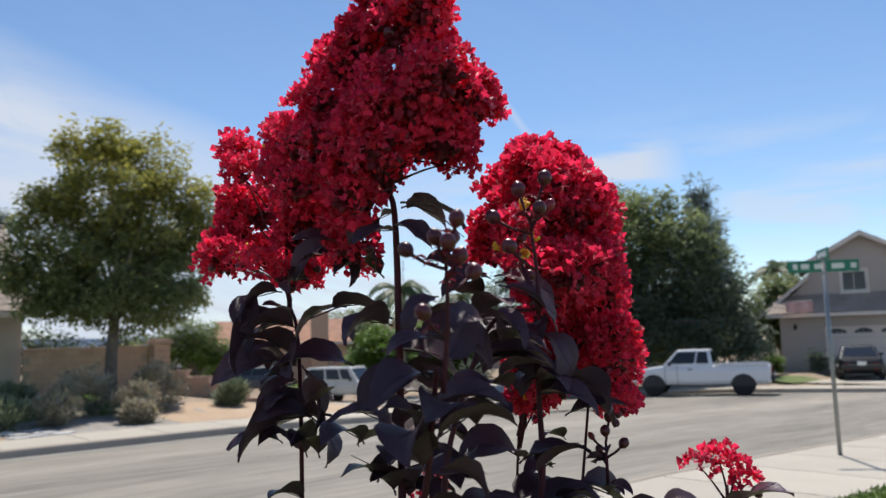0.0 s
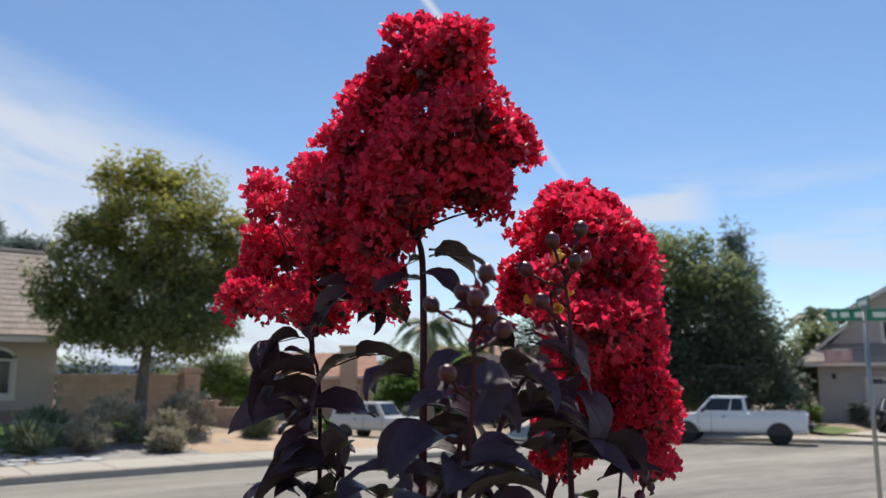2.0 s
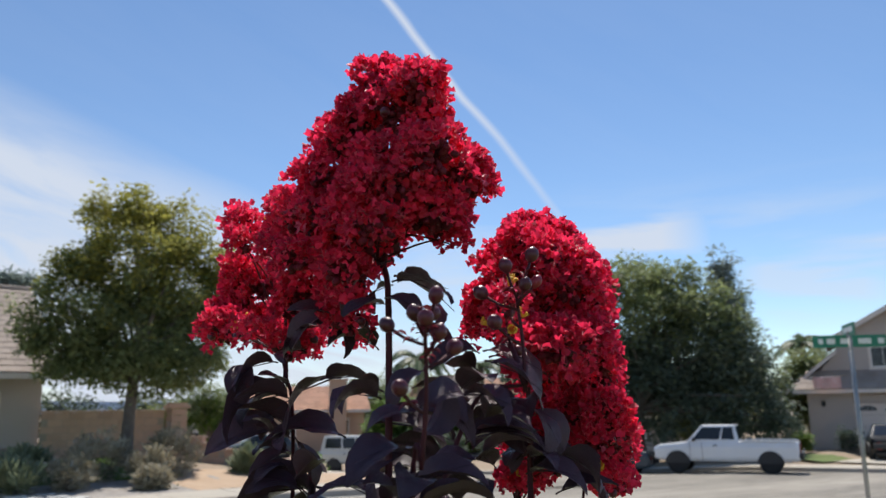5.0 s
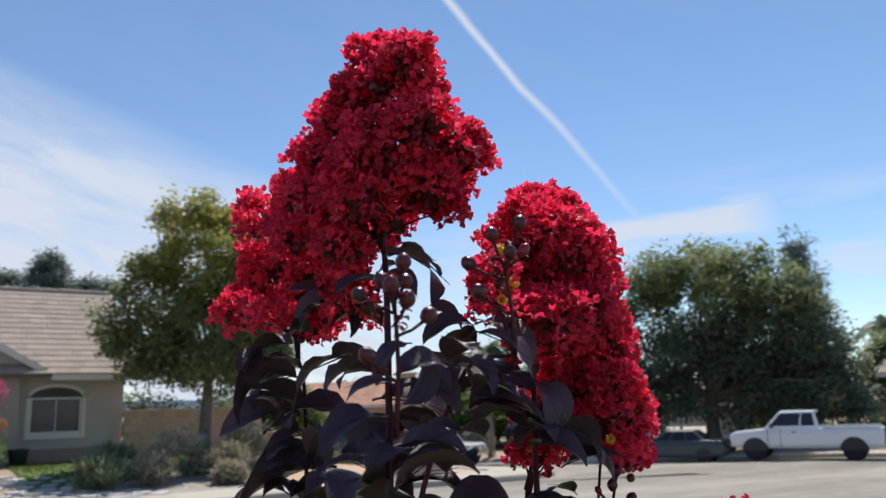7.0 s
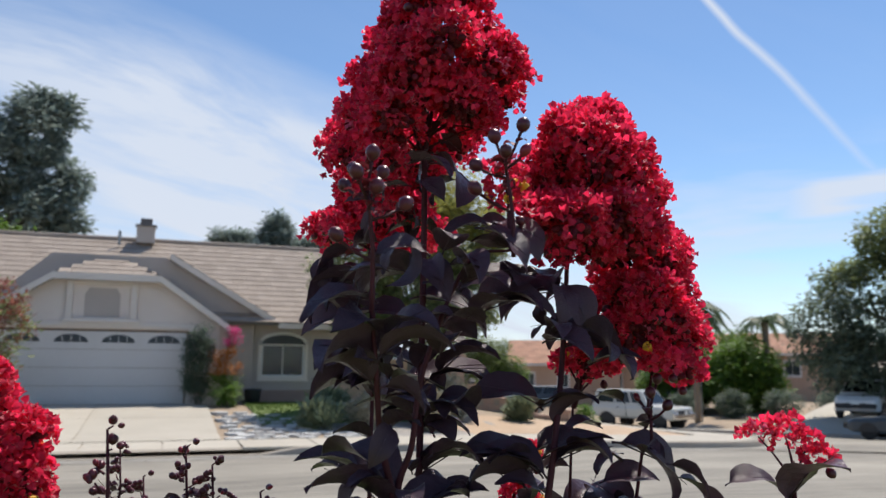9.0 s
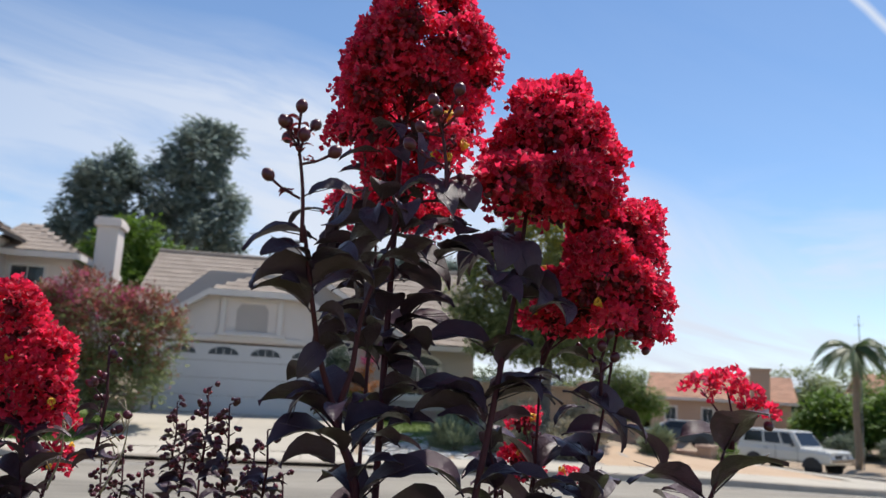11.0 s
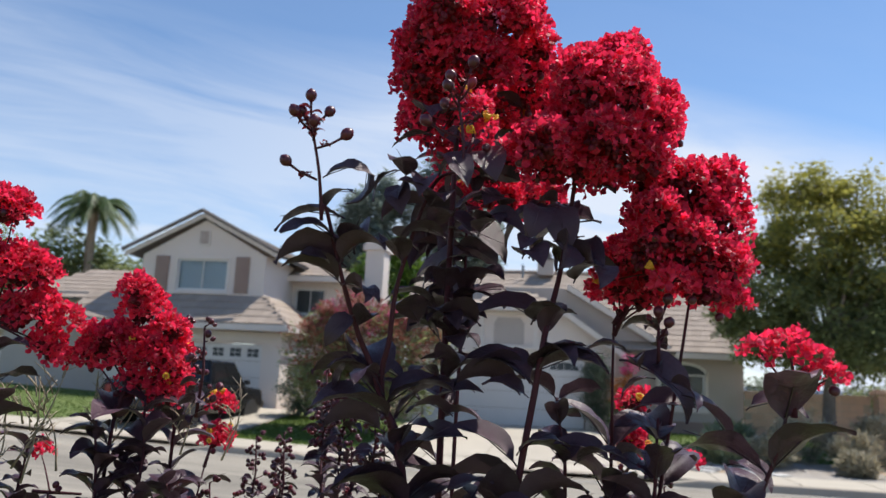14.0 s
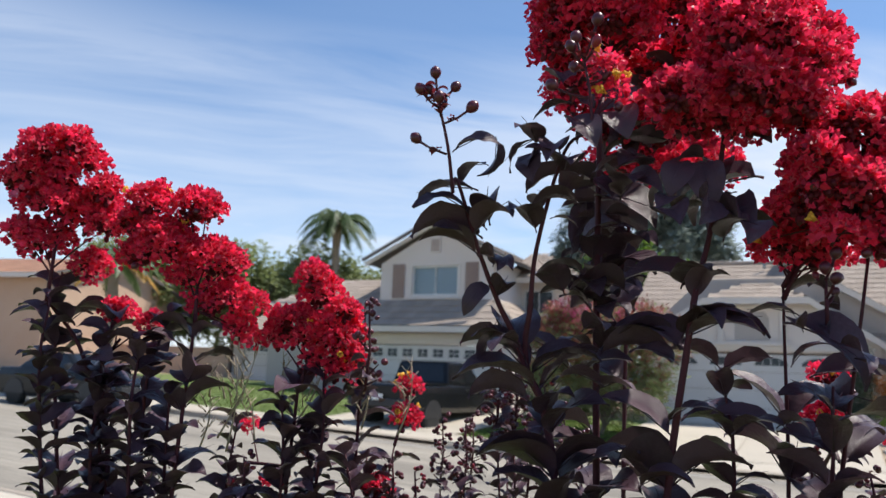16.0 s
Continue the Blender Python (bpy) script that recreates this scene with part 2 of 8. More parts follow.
    if glow:
        bsdf.inputs["Emission Strength"].default_value = glow
        l.new(colour, bsdf.inputs["Emission Color"])
    l.new(last, out.inputs[0])
    return m


def glass(name, tint=(0.9, 0.93, 0.95), rough=0.02):
    m = bpy.data.materials.new(name)
    m.use_nodes = True
    b = m.node_tree.nodes["Principled BSDF"]
    b.inputs["Base Color"].default_value, b.inputs["Roughness"].default_value = (*tint, 1), rough
    b.inputs["Transmission Weight"].default_value, b.inputs["IOR"].default_value = 1.0, 1.25
    return m


M = {
    "petal": surface("petal", (0.66, 0.013, 0.050), (0.94, 0.050, 0.145), 0.010, 0.46, 0.3, 5, through_=0.6, vary=0.36, spec=0.4, local=True, sheen=0.4),
    "petal_old": surface("petal_old", (0.70, 0.10, 0.22), (0.80, 0.17, 0.30), 0.02, 0.65, 0.25, 6, through_=0.45, vary=0.15, spec=0.25, local=True, sheen=0.3),
    "stamen": surface("stamen", (0.86, 0.42, 0.03), (0.92, 0.58, 0.07), 0.01, 0.6, 0.1, 4, local=True),
    "leaf": surface("leaf", (0.056, 0.030, 0.042), (0.092, 0.051, 0.070), 0.03, 0.34, 0.3, 7, spec=0.28, through_=0.10, vary=0.3, local=True),
    "stem": surface("stem", (0.085, 0.018, 0.028), (0.055, 0.016, 0.022), 0.02, 0.65, 0.4, 6, spec=0.25),
    "calyx": surface("calyx", (0.16, 0.012, 0.026), (0.075, 0.008, 0.016), 0.006, 0.6, 0.2, 5, spec=0.25, vary=0.4, local=True),
    "bud": surface("bud", (0.105, 0.011, 0.022), (0.055, 0.009, 0.017), 0.006, 0.32, 0.2, 5, spec=0.5, vary=0.3, local=True),
    "bud_red": surface("bud_red", (0.24, 0.010, 0.024), (0.15, 0.009, 0.02), 0.006, 0.32, 0.15, 5, vary=0.2, local=True),
    "bract": surface("bract", (0.26, 0.03, 0.05), (0.16, 0.025, 0.035), 0.01, 0.55, 0.2, 5, through_=0.3, vary=0.3, local=True),
    "twig": surface("twig", (0.42, 0.35, 0.26), (0.30, 0.24, 0.17), 0.02, 0.8, 0.3, 6),
    "asphalt": surface("asphalt", (0.125, 0.112, 0.092), (0.40, 0.358, 0.293), 2.2, 0.9, 0.35, 14, stretch=(0.10, 1, 1)),
    "gutter": surface("gutter", (0.23, 0.21, 0.18), (0.34, 0.315, 0.27), 0.9, 0.85, 0.2, 30),
    "concrete": surface("concrete", (0.42, 0.375, 0.305), (0.50, 0.45, 0.37), 1.1, 0.85, 0.2, 30, vary=0.05),
    "kerb": surface("kerb", (0.29, 0.245, 0.195), (0.40, 0.345, 0.28), 0.7, 0.85, 0.2, 20),
    "earth": surface("earth", (0.30, 0.22, 0.15), (0.40, 0.31, 0.22), 1.2, 0.95, 0.5, 20),
    "dirt_pale": surface("dirt_pale", (0.44, 0.30, 0.19), (0.54, 0.40, 0.28), 0.8, 0.95, 0.5, 20),
    "gravel": surface("gravel", (0.24, 0.215, 0.19), (0.45, 0.41, 0.365), 0.25, 0.9, 0.7, 6),
    "flag": surface("flag", (0.42, 0.42, 0.41), (0.60, 0.58, 0.54), 0.5, 0.85, 0.4, 10, vary=0.18),
    "turf": surface("turf", (0.09, 0.14, 0.03), (0.165, 0.205, 0.06), 0.8, 0.9, 0.7, 25),
    "blade": surface("blade", (0.07, 0.14, 0.02), (0.17, 0.22, 0.05), 0.5, 0.7, 0.0, 6, through_=0.35, vary=0.25),
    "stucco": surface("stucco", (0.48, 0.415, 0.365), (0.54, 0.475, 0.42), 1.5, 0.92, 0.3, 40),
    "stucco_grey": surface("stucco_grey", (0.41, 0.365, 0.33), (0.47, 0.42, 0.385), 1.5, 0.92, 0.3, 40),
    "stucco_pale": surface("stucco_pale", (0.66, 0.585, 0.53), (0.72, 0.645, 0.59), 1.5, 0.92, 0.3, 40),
    "stucco_peach": surface("stucco_peach", (0.48, 0.32, 0.225), (0.55, 0.385, 0.28), 1.5, 0.92, 0.3, 40),
    "trim": surface("trim", (0.64, 0.58, 0.53), (0.71, 0.65, 0.59), 0.8, 0.7, 0.08, 20),
    "shutter": surface("shutter", (0.27, 0.19, 0.16), (0.32, 0.23, 0.19), 0.5, 0.7, 0.1, 20),
    "garage": surface("garage", (0.60, 0.58, 0.56), (0.66, 0.64, 0.62), 1.2, 0.6, 0.05, 20),
    "tile": surface("tile", (0.30, 0.242, 0.195), (0.39, 0.32, 0.265), 0.7, 0.9, 0.3, 12, vary=0.09),
    "tile_edge": surface("tile_edge", (0.13, 0.12, 0.115), (0.20, 0.18, 0.17), 0.7, 0.9, 0.3, 12),
    "tile_red": surface("tile_red", (0.37, 0.19, 0.12), (0.46, 0.255, 0.165), 0.8, 0.9, 0.3, 8, vary=0.15),
    # Dark colour stands in for the unlit rooms behind glass.
    "dark_room": surface("dark_room", (0.05, 0.06, 0.065), (0.08, 0.09, 0.095), 0.6, 0.5, 0.0, 8, spec=0.25),
    "blind": surface("blind", (0.24, 0.30, 0.33), (0.30, 0.36, 0.39), 0.6, 0.3, 0.0, 8, spec=0.6),
    "pane": glass("pane"),
    "frame_white": surface("frame_white", (0.66, 0.65, 0.62), (0.72, 0.71, 0.68), 0.4, 0.5, 0.02, 10),
    "block_wall": surface("block_wall", (0.44, 0.295, 0.215), (0.53, 0.37, 0.285), 0.6, 0.92, 0.4, 14, vary=0.08),
    "bark": surface("bark", (0.13, 0.105, 0.085), (0.22, 0.185, 0.15), 0.15, 0.95, 0.8, 6),
    "bark_palm": surface("bark_palm", (0.22, 0.17, 0.12), (0.32, 0.26, 0.19), 0.2, 0.95, 0.8, 6),
    "leaf_tree": surface("leaf_tree", (0.17, 0.215, 0.085), (0.28, 0.315, 0.14), 1.2, 0.6, 0.0, 5, through_=0.5, vary=0.35),
    "leaf_gold": surface("leaf_gold", (0.30, 0.30, 0.065), (0.42, 0.39, 0.10), 1.0, 0.6, 0.0, 5, through_=0.5, vary=0.3),
    # Lifted and blued: the great tree's distance haze is put into this colour.
    "leaf_dark": surface("leaf_dark", (0.105, 0.145, 0.110), (0.175, 0.215, 0.145), 1.2, 0.55, 0.0, 5, through_=0.45, vary=0.35),
    "leaf_lime": surface("leaf_lime", (0.10, 0.19, 0.025), (0.17, 0.26, 0.045), 1.2, 0.6, 0.0, 5, through_=0.4, vary=0.3),
    # Pale blue-green, with the haze over the far pines mixed into the colour.
    "needle": surface("needle", (0.205, 0.265, 0.24), (0.29, 0.345, 0.305), 1.5, 0.65, 0.0, 5, through_=0.35, vary=0.35),
    "leaf_rust": surface("leaf_rust", (0.24, 0.085, 0.062), (0.34, 0.13, 0.095), 0.5, 0.65, 0.0, 5, through_=0.35, vary=0.35),
    "frond": surface("frond", (0.060, 0.105, 0.035), (0.11, 0.15, 0.055), 0.8, 0.5, 0.0, 5, through_=0.3, vary=0.25),
    "frond_gold": surface("frond_gold", (0.42, 0.22, 0.03), (0.52, 0.30, 0.05), 0.8, 0.5, 0.0, 5, through_=0.3, vary=0.25),
    "sage": surface("sage", (0.32, 0.285, 0.19), (0.44, 0.39, 0.28), 0.4, 0.8, 0.0, 5, through_=0.2, vary=0.3),
    "agave": surface("agave", (0.17, 0.21, 0.12), (0.26, 0.29, 0.17), 0.4, 0.7, 0.0, 5, through_=0.2, vary=0.3),
    "pink": surface("pink", (0.55, 0.05, 0.20), (0.68, 0.12, 0.30), 0.3, 0.7, 0.0, 5, through_=0.4, vary=0.2),
    "orange_bloom": surface("orange_bloom", (0.38, 0.13, 0.03), (0.45, 0.20, 0.05), 0.3, 0.7, 0.0, 5, through_=0.3, vary=0.3),
    "paint_white": surface("paint_white", (0.72, 0.73, 0.74), (0.78, 0.79, 0.80), 1.2, 0.28, 0.0, 10, spec=0.5, coat=0.6, local=True),
    "paint_cream": surface("paint_cream", (0.62, 0.60, 0.54), (0.68, 0.66, 0.60), 1.2, 0.32, 0.0, 10, spec=0.5, coat=0.5, local=True),
    "paint_black": surface("paint_black", (0.008, 0.009, 0.011), (0.014, 0.015, 0.017), 1.2, 0.25, 0.0, 10, spec=0.22, coat=0.1, local=True),
    "paint_slate": surface("paint_slate", (0.035, 0.05, 0.065), (0.05, 0.065, 0.08), 1.2, 0.35, 0.0, 10, spec=0.4, coat=0.3, local=True),
    "car_glass": surface("car_glass", (0.012, 0.014, 0.016), (0.02, 0.022, 0.025), 0.8, 0.08, 0.0, 8, spec=0.5, local=True),
    "rubber": surface("rubber", (0.012, 0.012, 0.012), (0.024, 0.024, 0.024), 0.2, 0.85, 0.2, 10, local=True),
    "alloy": surface("alloy", (0.45, 0.45, 0.46), (0.55, 0.55, 0.56), 0.2, 0.35, 0.0, 10, metal=0.9, local=True),
    "chrome": surface("chrome", (0.62, 0.62, 0.63), (0.7, 0.7, 0.71), 0.2, 0.2, 0.0, 10, metal=1.0, local=True),
    "plastic_dark": surface("plastic_dark", (0.02, 0.02, 0.022), (0.035, 0.035, 0.037), 0.2, 0.6, 0.1, 10, local=True),
    "tail_red": surface("tail_red", (0.14, 0.008, 0.008), (0.2, 0.012, 0.012), 0.2, 0.2, 0.0, 10, local=True),
    "lamp_clear": surface("lamp_clear", (0.55, 0.56, 0.57), (0.65, 0.66, 0.67), 0.2, 0.15, 0.0, 10, local=True),
    "sign_green": surface("sign_green", (0.010, 0.17, 0.10), (0.016, 0.21, 0.125), 0.4, 0.4, 0.0, 10),
    "sign_white": surface("sign_white", (0.70, 0.72, 0.70), (0.76, 0.78, 0.76), 0.4, 0.5, 0.0, 10),
    "galvanised": surface("galvanised", (0.26, 0.27, 0.27), (0.36, 0.37, 0.37), 0.15, 0.5, 0.1, 8, metal=0.7),
    # The haze is in the colour: pale blue all over.
    "hill_haze": surface("hill_haze", (0.46, 0.52, 0.60), (0.50, 0.56, 0.63), 400.0, 1.0, 0.0, 6),
    "far_wood": surface("far_wood", (0.07, 0.10, 0.045), (0.12, 0.145, 0.07), 6.0, 0.9, 0.0, 8, vary=0.3),
    "flag_cloth": surface("flag_cloth", (0.62, 0.30, 0.28), (0.72, 0.55, 0.52), 0.25, 0.85, 0.1, 8),
    "bin": surface("bin", (0.03, 0.035, 0.04), (0.05, 0.055, 0.06), 0.3, 0.55, 0.1, 10),
}

# ---- ground, streets, kerbs ----
CROSS_U, CROSS_V = Vector((-0.43, 0.903)), Vector((0.903, 0.43))  # along and across the side street
CROSS_MID = Vector((20.7, 20.6))
HALF = 5.0


def road_gap(x, y):
    """Metres outside the paved streets; negative on them."""
    main = abs(y - 11.0) - HALF
    if x > 26.0:
        main = max(main, x - 26.0)
    side = abs((Vector((x, y)) - CROSS_MID).dot(CROSS_V)) - HALF
    return min(main, side)


def lot_height(x, y):
    """Height of yards beside the streets: behind the far pavement they climb to the houses."""
    z = ground_height(x, y) + 0.14
    if y > 16:
        k = min(1.0, max(0.0, (y - 17.8) / 6.5))
        here = 1.0 - min(1.0, max(0.0, (x - 8.5) / 4.0))
        z += 0.40 * k * k * (3 - 2 * k) * here
        if x > 26:
            z += 0.03 * min(14.0, max(0.0, x - 29.0))
        if 9.0 < x < 26 and y > 30:
            z -= 0.03 * min(30.0, y - 30.0)
    return z


def terrain(x, y):
    gap = road_gap(x, y)
    k = min(1.0, max(0.0, (gap - 0.35) / 0.9))
    return (ground_height(x, y) - 0.12) * (1 - k) + (lot_height(x, y) - 0.02) * k


def axis_steps(lo, hi, step, far):
    mid = list(np.arange(lo, hi + 1e-6, step))
    grow, a, b = [], lo, hi
    s = step
    while b < far:
        s *= 1.35
        a, b = a - s, b + s
        mid = [a] + mid + [b]
    return mid


def sheet(xs, ys, height):
    verts = [(x, y, height(x, y)) for y in ys for x in xs]
    n = len(xs)
    faces = [(r * n + c, r * n + c + 1, (r + 1) * n + c + 1, (r + 1) * n + c) for r in range(len(ys) - 1) for c in range(n - 1)]
    return verts, faces


ground = part("ground", sheet(axis_steps(-34, 46, 0.8, 2600), axis_steps(-8, 62, 0.8, 2600), terrain), M["earth"], None, "dry brown earth running out to the horizon", True, "structure")
tagged(ground, category="ground")


def lane(path, o1, o2, z1, z2):
    """A strip along a path of (x, y), between two offsets to its left, laid on the street's height."""
    pts = [Vector(p) for p in path]
    verts, faces = [], []
    for k, p in enumerate(pts):
        d = (pts[min(k + 1, len(pts) - 1)] - pts[max(k - 1, 0)]).normalized()
        left = Vector((-d.y, d.x))
        for o, z in ((o1, z1), (o2, z2)):
            q = p + left * o
            verts.append((q.x, q.y, ground_height(q.x, q.y) + z))
    for k in range(len(pts) - 1):
        faces.append((2 * k, 2 * k + 2, 2 * k + 3, 2 * k + 1))
    return verts, faces


def run(a, b, step=1.6):
    a, b = Vector(a), Vector(b)
    n = max(1, int((b - a).length / step))
    return [a.lerp(b, k / n) for k in range(n + 1)]


def corner(a, b, c, steps=10):
    """A rounded corner from a to c, with its point at b."""
    return [(1 - t) ** 2 * Vector(a) + 2 * t * (1 - t) * Vector(b) + t * t * Vector(c) for t in [k / steps for k in range(steps + 1)]]


west = CROSS_MID - CROSS_V * (HALF + 0.25)
east = CROSS_MID + CROSS_V * HALF
nw = west + CROSS_U * ((16.0 - west.y) / CROSS_U.y)
sw = west + CROSS_U * ((5.95 - west.y) / CROSS_U.y)
FAR_KERB = run((-74, 16.0), nw - Vector((5.6, 0))) + corner(nw - Vector((5.6, 0)), nw, nw + CROSS_U * 5.6)[1:] + run(nw + CROSS_U * 5.6, nw + CROSS_U * 70)[1:]
NEAR_KERB = list(reversed(run((-74, 5.95), sw - Vector((5, 0))) + corner(sw - Vector((5, 0)), sw, sw - CROSS_U * 5)[1:] + run(sw - CROSS_U * 5, sw - CROSS_U * 40)[1:]))
EAST_KERB = list(reversed(run(east - CROSS_U * 45, east + CROSS_U * 75)))

verts, faces = lane(run((-74, 11.0), (22, 11.0)), -5.1, 5.1, 0.0, 0.0)
road_main = part("road_main", (verts, faces), M["asphalt"], None, "worn pale grey asphalt street in bright sun", False, "structure")
tagged(road_main, category="road")
mid = run(CROSS_MID - CROSS_U * 45, CROSS_MID + CROSS_U * 75)
road_side = part("road_side", lane(mid, -5.0, 5.35, 0.004, 0.004), M["asphalt"], None, "worn grey asphalt side street", False, "structure")
tagged(road_side, category="road")
fillet = [tuple(p) for p in corner(nw - Vector((5.6, 0)), nw, nw + CROSS_U * 5.6)]
flat_corner = [(p[0], p[1], ground_height(*p) + 0.002) for p in fillet] + [(nw.x + 1.5, nw.y - 1.5, ground_height(*nw) + 0.002)]
road_corner = part("road_corner", (flat_corner, [tuple(range(len(flat_corner)))]), M["asphalt"], None, "grey asphalt of the street corner", False, "structure")
tagged(road_corner, category="road")
DRIVES = ((-4.7, 1.3), (-12.6, -8.0))  # where drives cross the far kerb


def in_drive(x):
    return any(a - 0.6 < x < b + 0.6 for a, b in DRIVES)


def kerb_shape(path, dips):
    """A concrete kerb with a rounded top edge, low where drives cross it."""
    pts = []
    for a, b in zip(path[:-1], path[1:]):
        n = max(1, int((b - a).length / 0.6))
        pts += [a.lerp(b, k / n) for k in range(n)]
    pts.append(path[-1])
    verts, faces = [], []
    for k, p in enumerate(pts):
        d = (pts[min(k + 1, len(pts) - 1)] - pts[max(k - 1, 0)]).normalized()
        left = Vector((-d.y, d.x))
        top = 0.03 if dips and in_drive(p.x) and p.y < 17 else 0.15
        for o, z in ((-0.02, -0.06), (-0.01, top - 0.02), (0.015, top), (0.16, top + 0.003), (0.16, -0.06)):
            q = p + left * o
            verts.append((q.x, q.y, ground_height(q.x, q.y) + z))
    for k in range(len(pts) - 1):
        for s in range(4):
            a = 5 * k + s
            faces.append((a, a + 1, a + 6, a + 5))
    return verts, faces


for name, path, dips in (("kerb_far", FAR_KERB, True), ("kerb_near", NEAR_KERB, False), ("kerb_east", EAST_KERB, False)):
    tagged(part(name, kerb_shape(path, dips), M["kerb"], None, "weathered concrete kerb along the asphalt street", True, "structure"), category="kerb")
    gut = part("gutter_" + name[5:], lane(path, -0.42, 0.0, 0.006, 0.008), M["gutter"], None, "worn grey concrete gutter beside the kerb", False, "structure")
    tagged(gut, category="gutter")


def pavement(name, path, inner, outer, span, label):
    """A footway of concrete slabs, each a piece of its own with open joints."""
    bed = part(name, lane(path, inner, outer, 0.115, 0.125), M["kerb"], None, label, False, "structure")
    tagged(bed, category="pavement")
    pts = [path[0]]
    for a, b in zip(path[:-1], path[1:]):
        pts.append(b)
    total = [0.0]
    for a, b in zip(pts[:-1], pts[1:]):
        total.append(total[-1] + (b - a).length)

    def at(s):
        k = max(0, min(len(pts) - 2, int(np.searchsorted(total, s)) - 1))
        return pts[k].lerp(pts[k + 1], (s - total[k]) / max(1e-6, total[k + 1] - total[k])), (pts[k + 1] - pts[k]).normalized()

    s, near, rest = span[0], 0, []
    while s + 1.5 < min(span[1], total[-1]):
        (a, d1), (b, d2) = at(s + 0.012), at(s + 1.5 - 0.012)
        l1, l2 = Vector((-d1.y, d1.x)), Vector((-d2.y, d2.x))
        q = [a + l1 * (inner + 0.01), b + l2 * (inner + 0.01), b + l2 * outer, a + l1 * outer]
        low = [(p.x, p.y, ground_height(p.x, p.y) + 0.10) for p in q]
        drop = -0.05 if in_drive(0.5 * (a.x + b.x)) and a.y > 14 and a.y < 18 else 0.0
        z = [0.153 + drop, 0.153 + drop, 0.16, 0.16]
        high = [(p.x, p.y, ground_height(p.x, p.y) + h) for p, h in zip(q, z)]
        slab = (low + high, [(4, 5, 6, 7), (0, 1, 5, 4), (1, 2, 6, 5), (2, 3, 7, 6), (3, 0, 4, 7)])
        if abs(a.x) < 24:
            part("slab", slab, M["concrete"], bed)
        else:
            rest.append(slab)
        s += 1.5
    if rest:
        part("slabs_further_off", joined(*rest), M["concrete"], bed, kind="stuff")


pavement("pavement_far", FAR_KERB, 0.16, 1.75, (20, 130), "pale sunlit concrete footway along the street")
pavement("pavement_near", NEAR_KERB, 0.16, 2.25, (20, 112), "pale concrete footway beside the near kerb")
pavement("pavement_east", EAST_KERB, 0.16, 1.5, (20, 110), "concrete footway across the side street")


def lot_sheet(name, x0, x1, y0, y1, lift, material, label, category, step=0.8, edge=None):
    def shape(x, y):
        return lot_height(x, y) + lift
    vf = sheet(list(np.linspace(x0, x1, max(2, int((x1 - x0) / step) + 1))), list(np.linspace(y0, y1, max(2, int((y1 - y0) / step) + 1))), shape)
    if edge:
        vf = ([(x + edge(x, y), y, z) for x, y, z in vf[0]], vf[1])
    return tagged(part(name, vf, material, None, label, False, "structure"), category=category)


def grass(name, x0, x1, y0, y1, count, label, lift=0.02, tall=0.05, keep=None):
    """Blades on a lawn: stuff that nobody could count."""
    rng = random.Random(len(name) + int(x0 * 7))
    verts, faces = [], []
    for _ in range(count):
        x, y = rng.uniform(x0, x1), rng.uniform(y0, y1)
        if keep and not keep(x, y):
            continue
        z, a, h = lot_height(x, y) + lift, rng.uniform(0, 6.28), tall * rng.uniform(0.5, 1.2)
        dx, dy = math.cos(a) * 0.018, math.sin(a) * 0.018
        lx, ly = rng.uniform(-0.03, 0.03), rng.uniform(-0.03, 0.03)
        k = len(verts)
        verts += [(x - dx, y - dy, z), (x + dx, y + dy, z), (x + lx, y + ly, z + h)]
        faces.append((k, k + 1, k + 2))
    return tagged(part(name, (verts, faces), M["blade"], None, label, kind="stuff"), category="grass")


def drive(name, x0, x1, y0, y1, cols, rows, label):
    """A concrete drive in large slabs with joints."""
    bed = lot_sheet(name, x0, x1, y0, y1, 0.004, M["kerb"], label, "driveway")
    for c in range(cols):
        for r in range(rows):
            a0, a1 = x0 + (x1 - x0) * c / cols + 0.012, x0 + (x1 - x0) * (c + 1) / cols - 0.012
            b0, b1 = y0 + (y1 - y0) * r / rows + 0.012, y0 + (y1 - y0) * (r + 1) / rows - 0.012
            xs, ys = [a0, a1], list(np.linspace(b0, b1, 4))
            part("slab", sheet(xs, ys, lambda x, y: lot_height(x, y) + 0.03), M["concrete"], bed)


drive("driveway_1", -4.7, 1.2, 17.76, 25.1, 2, 2, "broad pale concrete drive up to the garage door")
drive("driveway_2", -12.4, -8.1, 17.76, 24.0, 1, 2, "concrete drive under the dark pickup")
lot_sheet("lawn_1", -8.0, -4.76, 17.8, 25.0, 0.012, M["turf"], "mown green lawn between two drives", "lawn")
grass("grass", -8.0, -4.76, 17.8, 22.5, 9000, "short green grass blades between the drives")
lot_sheet("lawn_2", -26.0, -12.5, 17.8, 27.0, 0.012, M["turf"], "mown green lawn before the next house", "lawn")
grass("grass", -22.0, -12.5, 17.8, 24.0, 9000, "short green grass blades before the next house")
lot_sheet("lawn_3", 2.3, 7.6, 20.3, 25.8, 0.012, M["turf"], "shaded green lawn under the window", "lawn")
grass("grass", 2.3, 7.6, 20.3, 25.8, 6000, "green grass blades under the window")
lot_sheet("gravel_bed", 3.6, 9.2, 17.8, 20.3, 0.014, M["gravel"], "grey gravel bed with dry shrubs", "gravel bed")
lot_sheet("bare_bank", 7.0, 13.2, 17.8, 21.5, 0.018, M["dirt_pale"], "pale orange bare earth at the corner", "earth bank")
